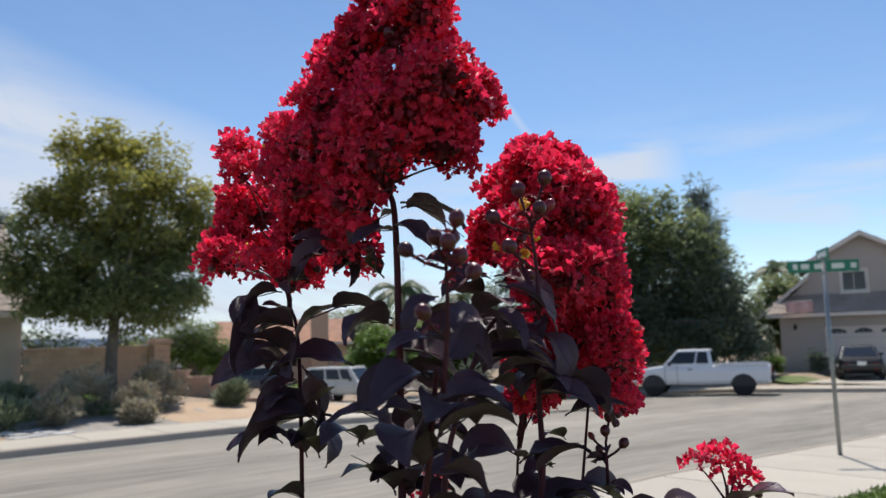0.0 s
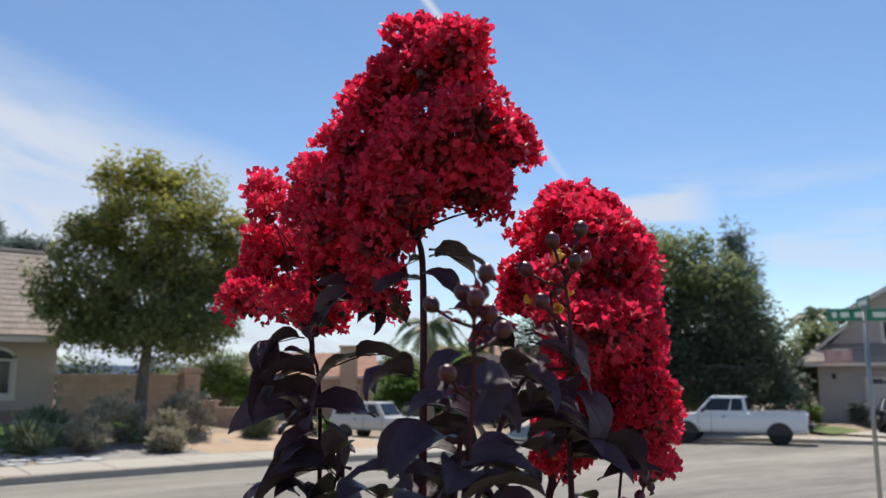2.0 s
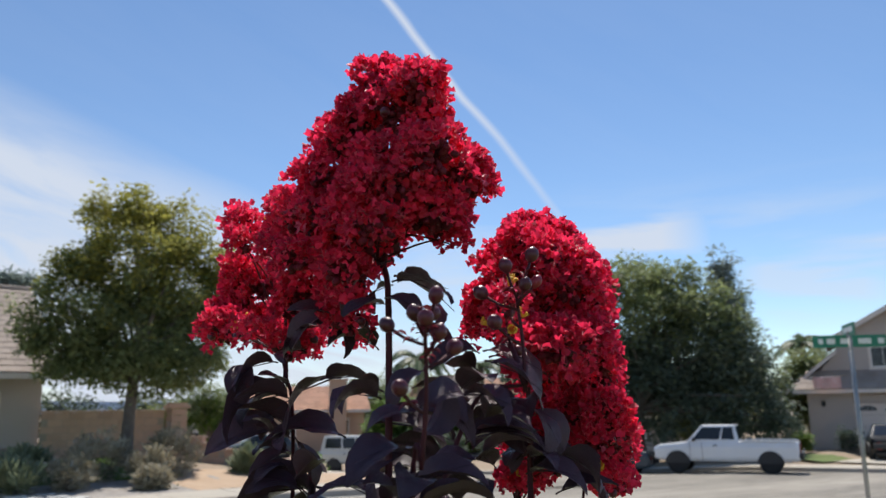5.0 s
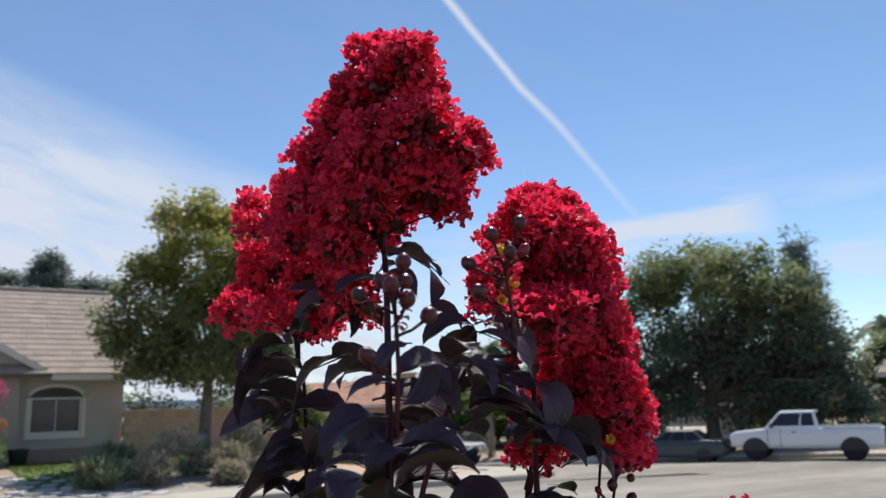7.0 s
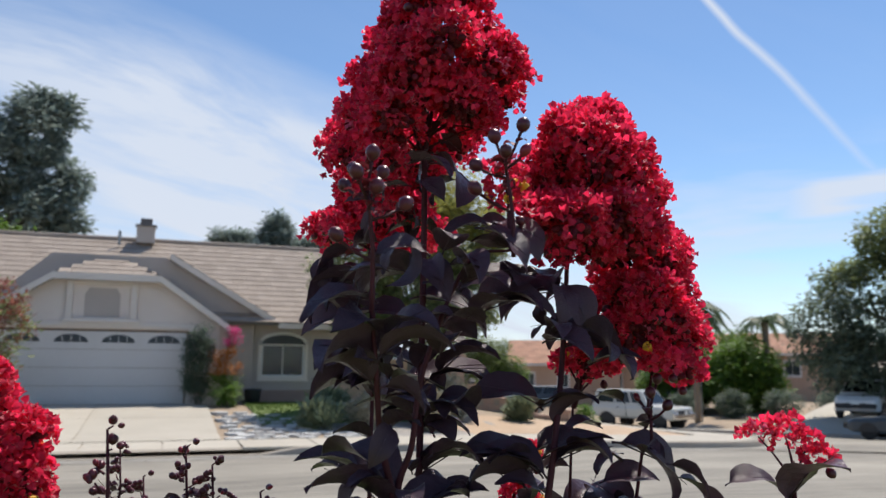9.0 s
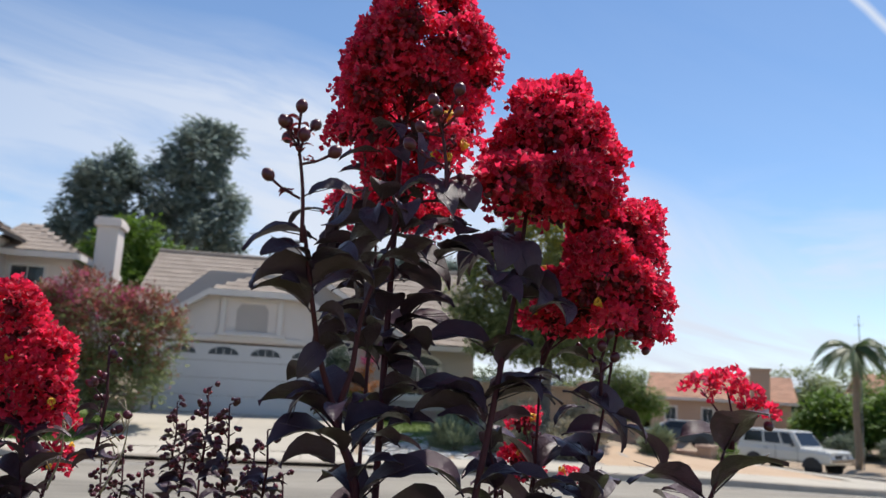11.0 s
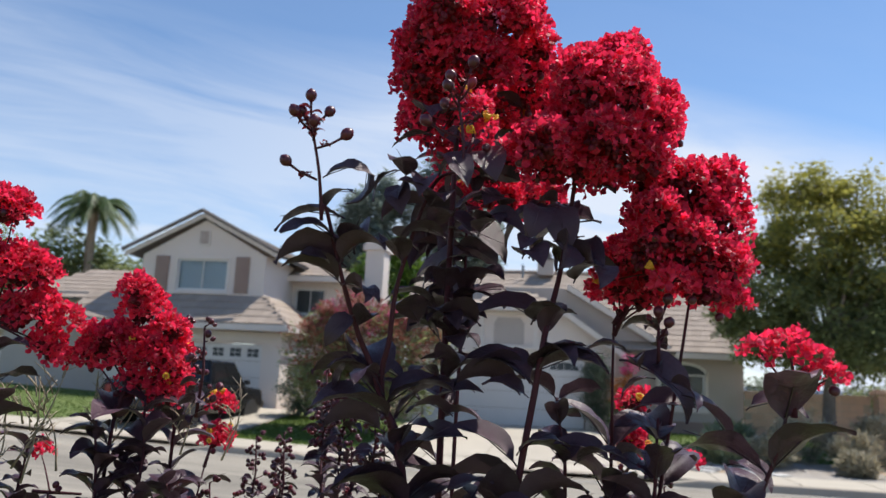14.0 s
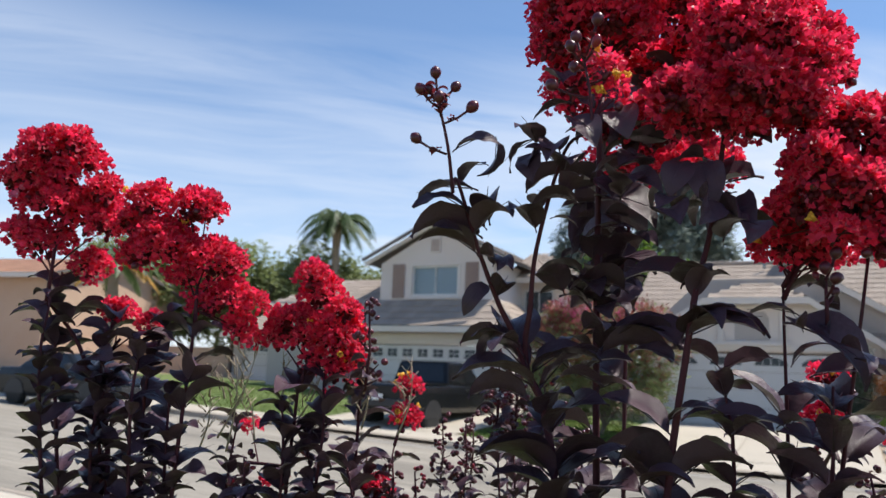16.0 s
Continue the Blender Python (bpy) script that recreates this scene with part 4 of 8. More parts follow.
# wing set back on the right with a small window, and one on the left
part("wing_front", wall_bm(-10.4, -8.15, 0.6, 5.3, 27.8, 0.2, [(-10.1, -8.95, 4.05, 5.0)]), M["stucco_pale"], h2)
part("wing_side", boxes((-8.25, 30.5, 2.95, 0.196, 4.98, 4.7)), M["stucco"], h2)
window(h2, "wing_window", -10.1, -8.95, 4.05, 5.0, 27.8, bars=1, fill="dark_room")
tiled(h2, (0, 27.2, 5.42), (1, 0, 0), (0, 2.4, 1.25), 2.7, (-10.8, -10.5), (-7.8, -9.9), M["tile"])
tiled(h2, (-7.8, 0, 5.42), (0, 1, 0), (-2.4, 0, 1.25), 2.7, (27.2, 29.6), (33, 33), M["tile"])
fascia(h2, [(-10.2, 27.18, 5.4), (-7.78, 27.18, 5.4), (-7.78, 33, 5.4)], 0.2)
part("wing_left", boxes((-17.3, 29.0, 2.4, 5.0, 8.0, 3.9)), M["stucco_grey"], h2)
tiled(h2, (0, 24.7, 4.1), (1, 0, 0), (0, 2.4, 1.3), 2.73, (-20.2, -18.0), (-14.8, -14.8), M["tile"])
chimney = part("chimney", boxes((-7.38, 29.2, 3.7, 0.72, 0.95, 6.3), bevel=0.01), M["stucco_pale"], h2, "tall cream stucco chimney")
part("chimney_cap", boxes((-7.38, 29.2, 6.78, 0.92, 1.15, 0.22), (-7.38, 29.2, 6.94, 0.8, 1.0, 0.12), bevel=0.015), M["stucco_pale"], chimney)


def plain_house(loc, rz, w, d, h, rise, walls, roof, label, openings=(), door=None, group="houses further off", hip=False):
    """A simple tiled house: four walls with real openings in the front, a pitched roof, eaves boards. It faces -y."""
    ho = thing("house", loc, rz, label, "house", group)
    holes = [(a, b, c, e) for a, b, c, e in openings]
    if door:
        holes.append((door[0], door[1], 0.0, door[2]))
    part("front_wall", wall_bm(-w / 2, w / 2, 0, h, 0, 0.2, holes), M[walls], ho)
    part("side_wall", boxes((-w / 2 + 0.1, d / 2 + 0.1, h / 2, 0.2, d - 0.2, h)), M[walls], ho)
    part("side_wall", boxes((w / 2 - 0.1, d / 2 + 0.1, h / 2, 0.2, d - 0.2, h)), M[walls], ho)
    part("back_wall", boxes((0, d + 0.1, h / 2, w, 0.2, h)), M[walls], ho)
    for a, b, c, e in openings:
        window(ho, "window", a, b, c, e, 0, bars=1)
    if door:
        garage_door(ho, door[0], door[1], 0.02, door[2], 0.06, 4, False)
    run_, e = d / 2 + 0.45, 0.45
    s = math.hypot(run_, rise)
    inset = run_ if hip else 0.0
    tiled(ho, (0, -e, h), (1, 0, 0), (0, run_, rise), s, (-w / 2 - e, -w / 2 - e + inset), (w / 2 + e, w / 2 + e - inset), M[roof], tw=0.5, tl=0.45)
    tiled(ho, (0, d + e, h), (1, 0, 0), (0, -run_, rise), s, (-w / 2 - e, -w / 2 - e + inset), (w / 2 + e, w / 2 + e - inset), M[roof], tw=0.5, tl=0.45)
    if hip:
        tiled(ho, (-w / 2 - e, 0, h), (0, 1, 0), (run_, 0, rise), s, (-e, d / 2), (d + e, d / 2), M[roof], tw=0.5, tl=0.45)
        tiled(ho, (w / 2 + e, 0, h), (0, 1, 0), (-run_, 0, rise), s, (-e, d / 2), (d + e, d / 2), M[roof], tw=0.5, tl=0.45)
    else:
        for x in (-w / 2 + 0.02, w / 2 - 0.22):
            part("gable_end", to_bm(prism([(0.0, h), (d, h), (d / 2, h + rise * d / (d + 2 * e))], x, x + 0.2, "x")), M[walls], ho)
    fascia(ho, [(-w / 2 - e, -e - 0.01, h), (w / 2 + e, -e - 0.01, h)], 0.2)
    return ho


# Across the side street: a two-storey house seen past the street sign, and a garage behind the dark tree.
h3 = thing("house", (39.6, 15.8, -0.35), -66, "two-storey taupe house with a garage across the side street", "house", "houses further off")
part("front_wall", wall_bm(-3.7, 5.2, 0, 2.95, 0, 0.2, [(-1.75, 2.85, 0.0, 2.25)]), M["stucco_grey"], h3)
part("upper_wall", wall_bm(-2.2, 2.6, 2.95, 5.5, 1.0, 0.2, [(-0.75, 0.35, 3.95, 4.95)]), M["stucco_grey"], h3)
part("upper_gable", to_bm(prism([(-2.2, 5.5), (2.6, 5.5), (0.2, 6.75)], 1.0, 1.2)), M["stucco_grey"], h3)
part("low_gable", to_bm(prism([(-3.9, 2.95), (-2.2, 2.95), (-2.2, 4.75)], 1.0, 1.2)), M["stucco_grey"], h3)
for x, y0, y1, z0, z1 in ((-3.6, 0.2, 9.0, 0.0, 2.95), (5.1, 0.2, 9.0, 0.0, 2.95), (-2.1, 1.2, 8.0, 2.95, 5.5), (2.5, 1.2, 8.0, 2.95, 5.5)):
    part("side_wall", boxes((x, (y0 + y1) / 2, (z0 + z1) / 2, 0.196, y1 - y0, z1 - z0)), M["stucco_grey"], h3)
part("back_wall", boxes((0.75, 9.1, 1.475, 8.9, 0.2, 2.95)), M["stucco_grey"], h3)
window(h3, "upper_window", -0.75, 0.35, 3.95, 4.95, 1.0, bars=1)
garage_door(h3, -1.73, 2.83, 0.02, 2.23, 0.06, 4, True, 4, "stucco_pale", "beige sectional garage door with arched lights")
part("eave_lamp", boxes((-3.0, -0.06, 2.25, 0.16, 0.1, 0.26), bevel=0.02), M["plastic_dark"], h3, "small dark wall lamp")
tiled(h3, (-2.75, 0, 5.26), (0, 1, 0), (2.95, 0, 1.62), 3.36, (0.55, 0.55), (8.4, 8.4), M["tile"], tw=0.5, tl=0.45)
tiled(h3, (3.15, 0, 5.26), (0, 1, 0), (-2.95, 0, 1.62), 3.36, (0.55, 0.55), (8.4, 8.4), M["tile"], tw=0.5, tl=0.45)
tiled(h3, (-4.65, 0, 2.92), (0, 1, 0), (2.45, 0, 1.95), 3.13, (0.5, 0.5), (8.4, 8.4), M["tile"], tw=0.5, tl=0.45)
tiled(h3, (0, -0.5, 2.92), (1, 0, 0), (0, 1.5, 0.92), 1.76, (-4.3, -3.6), (5.6, 5.6), M["tile"], tw=0.5, tl=0.45)
fascia(h3, [(-2.75, 0.53, 5.24), (0.2, 0.53, 6.86), (3.15, 0.53, 5.24)], 0.2)
fascia(h3, [(-4.65, 0.48, 2.9), (-2.2, 0.48, 4.85)], 0.18)
fascia(h3, [(-4.3, -0.52, 2.9), (5.6, -0.52, 2.9)], 0.18)
flag = thing("flag", (38.2, 18.0, 2.55), -66, "faded pink and white flag hanging under the eave", "flag")
part("cloth", prism([(-0.75 + 0.12 * k, -0.60 - 0.04 * math.sin(1.3 * k)) for k in range(11)] + [(0.45 - 0.12 * k, -0.575 - 0.04 * math.sin(1.3 * (10 - k))) for k in range(11)], 0.05, 0.58, "z"), M["flag_cloth"], flag)
part("flagpole", tube([(-0.85, -0.55, 0.55), (0.5, -0.55, 0.62)], [0.015, 0.015], 6), M["galvanised"], flag)
plain_house((38.37, 30.13, -0.9), -58, 9.0, 8.0, 2.75, 1.15, "stucco", "tile", "single-storey house with a pale garage behind the dark tree", door=(-2.8, 1.2, 2.25), hip=True)
plain_house((29.6, 54.0, -2.4), -28, 9.6, 9.0, 4.4, 1.9, "stucco_peach", "tile_red", "peach house with an orange tiled roof beyond the bank", openings=((-3.8, -3.0, 2.6, 3.7), (-1.2, -0.4, 2.6, 3.7), (2.4, 3.6, 2.6, 3.7)))
oc = thing("chimney_stack", (31.8, 52.3, -2.4), -28, "stuccoed chimney on the far orange roof", "chimney")
part("shaft", boxes((0, 0, 3.3, 1.3, 0.9, 6.6), bevel=0.02), M["stucco_peach"], oc)
part("stack_cap", boxes((0, 0, 6.65, 1.5, 1.1, 0.16), bevel=0.02), M["stucco_peach"], oc)
plain_house((46.5, 52.5, -1.6), -48, 12.0, 9.0, 4.6, 1.8, "stucco_peach", "tile_red", "tall peach house far down the side street", openings=((-2.0, -0.8, 2.8, 4.0), (1.4, 2.6, 2.8, 4.0)))
plain_house((-33.0, 21.0, 0.95), 12, 8.0, 9.0, 4.3, 1.3, "stucco_peach", "tile_red", "peach stucco house up the street", openings=((-2.8, -1.4, 1.0, 2.2),))
plain_house((-21.6, 28.5, 0.75), 0, 6.0, 7.0, 2.5, 1.4, "stucco_grey", "tile", "grey house between lawns up the street", door=(-2.4, 0.6, 2.1))

# ---- trees and garden plants ----
def leaf_cloud(spots, size, rng, droop=0.3, long=1.0):
    """Small folded leaves at spots: (place, outward way). verts and faces."""
    verts, faces = [], []
    for p, d in spots:
        a = rng.uniform(0, 6.283)
        x = (Vector((math.cos(a), math.sin(a), rng.uniform(-0.6, 0.5) - droop)) + d * 0.6).normalized()
        y = x.cross(Vector((rng.uniform(-1, 1), rng.uniform(-1, 1), 1.3))).normalized()
        n = x.cross(y)
        s = size * rng.uniform(0.65, 1.3)
        k = len(verts)
        verts += [p, p + x * s * 0.5 * long + y * s * 0.3 + n * s * 0.08, p + x * s * long, p + x * s * 0.5 * long - y * s * 0.3 + n * s * 0.08]
        faces += [(k, k + 1, k + 2), (k, k + 2, k + 3)]
    return verts, faces


def crown_spots(lobes, rng, clumps, per, spread):
    """Spots for leaves in clumps that sit near the surface of the lobes, with gaps between the clumps."""
    area = [l[3] * l[4] for l in lobes]
    total, spots, hubs = sum(area), [], []
    for l, a in zip(lobes, area):
        c = Vector(l[:3])
        for _ in range(max(2, int(clumps * a / total))):
            d = Vector((rng.gauss(0, 1), rng.gauss(0, 1), rng.gauss(0, 1))).normalized()
            k = rng.uniform(0.55, 1.05)
            hub = c + Vector((d.x * l[3], d.y * l[3], d.z * l[4])) * k
            hubs.append(hub)
            for _ in range(int(per * rng.uniform(0.5, 1.5))):
                o = Vector((rng.gauss(0, 1), rng.gauss(0, 1), rng.gauss(0, 0.8)))
                o = o * spread * min(1.0, 1.9 / max(0.1, o.length))
                spots.append((hub + o, (d + o).normalized()))
    return spots, hubs


def limb_lines(base, fork, hubs, rng, count, r0):
    """Limbs from the top of the trunk into the crown."""
    out = []
    for hub in rng.sample(hubs, min(count, len(hubs))):
        mid = fork.lerp(hub, 0.5) + Vector((rng.uniform(-0.2, 0.2), rng.uniform(-0.2, 0.2), 0.25))
        pts = smooth_line([fork - Vector((0, 0, rng.uniform(0, 0.3))), mid, hub], 3)
        out.append(tube(pts, [r0 * (1 - 0.85 * k / (len(pts) - 1)) for k in range(len(pts))], 6))
    return out


def tree(loc, trunk, radius, lobes, leaf, label, seed, clumps=160, per=34, spread=0.28, size=0.14, second=None, limbs=22, name="tree", long=1.2, droop=0.3, split=0.0, group=""):
    """A tree: tapered trunk with limbs, and a crown of many small leaves in clumps. lobes are relative to its foot."""
    rng = random.Random(seed)
    t = thing(name, loc, 0, label, "tree", group)
    foot, fork = Vector((0, 0, -0.1)), Vector((trunk[0], trunk[1], trunk[2]))
    line = smooth_line([foot, foot.lerp(fork, 0.5) + Vector((rng.uniform(-0.06, 0.06), rng.uniform(-0.06, 0.06), 0)), fork], 4)
    n = len(line)
    part("trunk", tube(line, [radius * (1.35 - 0.35 * min(1, k / 2)) * (1 - 0.35 * k / n) for k in range(n)], 10), M["bark"], t, smooth=True)
    spots, hubs = crown_spots(lobes, rng, clumps, per, spread)
    for vf in limb_lines(foot, fork, hubs, rng, limbs, radius * 0.45):
        part("limb", vf, M["bark"], t, smooth=True)
    # Second colour towards the top: yellow or rusty leaves; painted sunlight on the great tree.
    if second:
        top = sorted(s[0].z for s in spots)[int(len(spots) * (1 - split))]
        gold = [s for s in spots if s[0].z + rng.gauss(0, 0.9) > top]
        have = {id(s) for s in gold}
        part("young_leaves", leaf_cloud(gold, size, rng, droop, long), M[second], t, "leaves of another colour towards the top", kind="stuff")
        spots = [s for s in spots if id(s) not in have]
    part("crown", leaf_cloud(spots, size, rng, droop, long), M[leaf], t, kind="stuff")
    return t


def palm(loc, height, radius, reach, count, label, seed, leaf="frond", bark="bark_palm", gold=0):
    """A feather palm: ringed trunk and arching fronds with leaflets on both sides."""
    rng = random.Random(seed)
    t = thing("palm_tree", loc, 0, label, "palm tree")
    rings = [(0, 0, -0.1)] + [(0.02 * math.sin(k), 0.02 * math.cos(k), height * k / 12) for k in range(1, 13)]
    part("trunk", tube(rings, [radius * (1.15 if k % 2 else 1.0) for k in range(13)], 10), M[bark], t, smooth=True)
    for k in range(count):
        a = 2.4 * k + rng.uniform(-0.2, 0.2)
        rise = rng.uniform(-0.1, 1.15)
        out = Vector((math.cos(a), math.sin(a), 0))
        pts = []
        for s in range(9):
            f = s / 8
            pts.append(Vector((0, 0, height)) + out * reach * f * (1 - 0.15 * f) + Vector((0, 0, reach * (rise * f - (0.55 + 0.6 * rise) * f * f * 1.1))))
        pieces = [tube(pts, [0.035 * (1 - 0.8 * s / 8) for s in range(9)], 5)]
        side = out.cross(Vector((0, 0, 1)))
        for s in range(2, 34):
            f = s / 34
            i = min(7, int(f * 8))
            p = pts[i].lerp(pts[i + 1], f * 8 - i)
            al = (pts[i + 1] - pts[i]).normalized()
            ln = reach * 0.26 * math.sin(math.pi * min(1, f * 0.9 + 0.1)) ** 0.7 * rng.uniform(0.85, 1.1)
            for sgn in (-1, 1):
                tip = p + (side * sgn * 0.75 + al * 0.6 + Vector((0, 0, -0.45))).normalized() * ln
                w = al * 0.05
                pieces.append(([p - w, p + w, tip], [(0, 1, 2)]))
        part("frond", joined(*pieces), M["frond_gold" if k < gold else leaf], t, kind="stuff")
    return t


def mound(name, loc, rx, ry, rz, leaf, label, seed, clumps=70, per=34, spread=0.1, size=0.07, category="shrub", bloom=None, part_top=0.0, long=1.3, droop=0.0):
    """A rounded garden shrub: short stems and leaves in clumps."""
    rng = random.Random(seed)
    t = thing(name, loc, 0, label, category)
    lobes = [(rng.uniform(-0.3, 0.3) * rx, rng.uniform(-0.3, 0.3) * ry, rz * rng.uniform(0.45, 0.6), (rx + ry) * 0.36, rz * 0.5) for _ in range(4)]
    spots, hubs = crown_spots(lobes, rng, clumps, per, spread)
    spots = [(Vector((p.x, p.y, max(p.z, 0.02))), d) for p, d in spots]
    for hub in rng.sample(hubs, 7):
        part("stem", tube([(0.3 * hub.x, 0.3 * hub.y, -0.03), 0.6 * hub, hub], [0.018, 0.012, 0.005], 5), M["bark"], t)
    if bloom:
        top = sorted(s[0].z for s in spots)[int(len(spots) * (1 - part_top))]
        flowers = [s for s in spots if s[0].z > top]
        have = {id(s) for s in flowers}
        part("bloom", leaf_cloud(flowers, size * 1.1, rng, droop, 1.0), M[bloom], t, kind="stuff")
        spots = [s for s in spots if id(s) not in have]
    part("foliage", leaf_cloud(spots, size, rng, droop, long), M[leaf], t, kind="stuff")
    return t


def gz(x, y):
    return lot_height(x, y)


# The street tree by the garden wall, green with yellowing tips.
tree((6.9, 22.6, gz(6.9, 22.6)), (0.1, 0.0, 2.5), 0.19, ((-0.3, 0, 5.6, 1.5, 1.75), (-1.5, -0.2, 4.4, 1.1, 1.2), (0.9, 0.2, 4.9, 1.35, 1.5), (1.9, 0.3, 3.7, 1.0, 1.1), (0.1, -0.2, 3.4, 1.7, 1.1), (0.3, 0.1, 2.7, 1.7, 0.7), (1.3, 0.1, 2.9, 1.2, 0.8), (-1.2, 0.1, 3.0, 1.1, 0.8), (2.3, 0.2, 4.6, 0.8, 0.9), (-2.3, 0.1, 4.0, 0.7, 0.8), (1.35, 0.1, 6.65, 0.75, 0.95), (-1.9, 0.2, 3.2, 0.7, 0.6), (-0.4, 0.1, 6.95, 0.9, 0.95), (2.3, 0.0, 5.4, 0.8, 0.95)), "leaf_tree", "street tree with green leaves yellowing at the top", 3, 640, 84, 0.2, 0.13, "leaf_gold", 30, split=0.34)
# The great dark tree across the side street with a tall conifer and a palm behind it.
# Its lighter leaf_tree top is sun on the upper leaves, put into the colour.
tree((30.5, 23.6, -0.35), (0, 0, 2.2), 0.35, ((0, 0, 6.2, 3.2, 2.9), (-2.2, 1.6, 4.6, 2.4, 2.6), (2.0, -1.6, 5.0, 2.6, 2.8), (0.8, 0.4, 8.2, 1.7, 1.3), (-1.4, 1.2, 7.6, 1.6, 1.4), (1.9, -2.2, 2.6, 2.4, 1.8), (-2.0, 2.0, 2.4, 2.2, 1.6), (0, -0.5, 2.6, 2.6, 1.8), (1.6, -1.8, 7.5, 1.5, 1.3), (2.9, -3.5, 4.4, 1.6, 2.1), (3.2, -4.2, 2.0, 1.5, 1.7), (-2.9, 3.6, 3.8, 1.4, 2.0), (2.3, -2.6, 6.6, 1.4, 1.4)), "leaf_dark", "broad dark evergreen tree behind the parked pickup", 5, 760, 78, 0.36, 0.22, "leaf_tree", 34, split=0.35)
tree((52.5, 31.6, -0.2), (0, 0, 9.0), 0.25, ((0, 0, 12.2, 0.7, 1.7), (0, 0, 10.0, 1.2, 1.6), (0.2, 0, 8.0, 1.6, 1.6), (0, 0, 5.5, 2.0, 2.0)), "needle", "slim dark conifer rising behind the trees", 7, 160, 40, 0.32, 0.26, limbs=14, name="conifer", long=2.2)
palm((50.2, 25.2, -0.2), 6.0, 0.18, 2.4, 16, "feather palm behind the roofs across the side street", 8)
for x, y, z, r, h, s in ((43.5, 27.5, -0.3, 2.6, 5.2, 1), (48.0, 23.5, -0.3, 2.4, 5.6, 2), (36.0, 24.0, -0.3, 1.7, 4.2, 4)):
    tree((x, y, z), (0, 0, h * 0.3), 0.2, ((0, 0, h * 0.62, r, h * 0.36), (r * 0.5, 0.3, h * 0.5, r * 0.7, h * 0.3), (-r * 0.5, -0.3, h * 0.52, r * 0.7, h * 0.3)), "leaf_tree", "rounded green garden tree across the side street", 20 + s, 220, 44, 0.36, 0.3, limbs=12)
# Pines behind the houses, and a lime-green tree before them.
tree((-9.5, 54.0, 0.6), (0, 0, 9.0), 0.3, ((0.6, 0, 15.6, 2.2, 2.2), (-0.8, 0, 13.0, 2.6, 2.2), (2.0, 0, 12.4, 2.0, 2.4), (0.4, 0, 10.0, 3.0, 2.2), (2.2, 0.2, 16.8, 1.0, 1.1), (0.8, 0.2, 17.4, 0.9, 1.1), (3.0, 0, 9.8, 1.2, 1.0)), "needle", "tall dark pine behind the house roofs", 9, 400, 46, 0.36, 0.3, limbs=26, name="pine", long=2.0)
tree((-14.2, 53.2, 0.6), (0, 0, 7.5), 0.28, ((0, 0, 12.4, 1.9, 2.4), (-0.6, 0, 10.2, 2.3, 2.0), (0.8, 0, 14.4, 0.9, 1.3), (-1.6, 0, 9.0, 1.6, 1.4), (1.6, 0, 9.6, 1.8, 1.8)), "needle", "second dark pine behind the house roofs", 10, 300, 46, 0.34, 0.3, limbs=22, name="pine", long=2.0)
tree((7.2, 60.0, 0.3), (0, 0, 6.5), 0.25, ((0.2, 0, 11.4, 1.0, 1.0), (-2.4, 0, 10.4, 1.3, 0.7), (2.6, 0, 10.2, 1.5, 0.7), (-3.7, 0, 10.7, 0.6, 0.5), (4.0, 0, 10.5, 0.7, 0.5), (0.4, 0, 12.3, 0.5, 0.6), (0, 0, 8.9, 3.4, 1.1)), "needle", "pine showing over the low roof", 12, 420, 46, 0.34, 0.24, limbs=16, name="pine", long=2.0)
tree((-9.0, 39.2, 0.6), (0, 0, 3.4), 0.2, ((0, 0, 6.8, 1.6, 1.6), (1.4, 0.2, 6.2, 1.4, 1.4), (-1.3, 0, 6.0, 1.2, 1.4), (0.4, 0, 5.0, 2.2, 1.4), (2.6, 0, 5.8, 1.2, 1.3), (4.0, 0.2, 5.2, 1.1, 1.1)), "leaf_lime", "bright lime-green tree behind the low roof", 13, 300, 46, 0.28, 0.24, limbs=16)
# The neighbours' own crape myrtle between the two drives.
tree((-5.2, 20.6, gz(-5.3, 20.6) - 0.45), (0.1, 0, 0.9), 0.06, ((0, 0, 2.6, 1.3, 1.2), (-1.25, 0, 2.5, 1.1, 1.1), (1.2, 0, 2.5, 1.0, 1.1), (0, 0.1, 3.5, 1.3, 0.65), (-0.8, 0, 1.7, 1.2, 0.8), (0.8, 0, 1.6, 1.0, 0.85), (-1.4, 0, 3.1, 0.8, 0.6), (1.3, 0, 3.2, 0.7, 0.6)), "leaf_tree", "bushy crape myrtle with rusty seed heads on the lawn", 14, 420, 46, 0.15, 0.09, "leaf_rust", 34, split=0.4, long=1.9, droop=-0.4)
mound("blossom_tips", (-5.3, 20.6, gz(-5.3, 20.6) + 2.6), 2.0, 1.1, 1.0, "pink", "thin pink blossom on top of the bushy crape myrtle", 141, 120, 16, 0.1, 0.06)
# Palms and trees up the street.
palm((-25.2, 37.2, 0.8), 9.4, 0.22, 2.7, 34, "tall feather palm behind the houses", 15)
palm((-20.2, 17.6, gz(-20.2, 17.6)), 4.2, 0.16, 1.7, 14, "small palm with old orange fronds on the lawn", 16, gold=5)
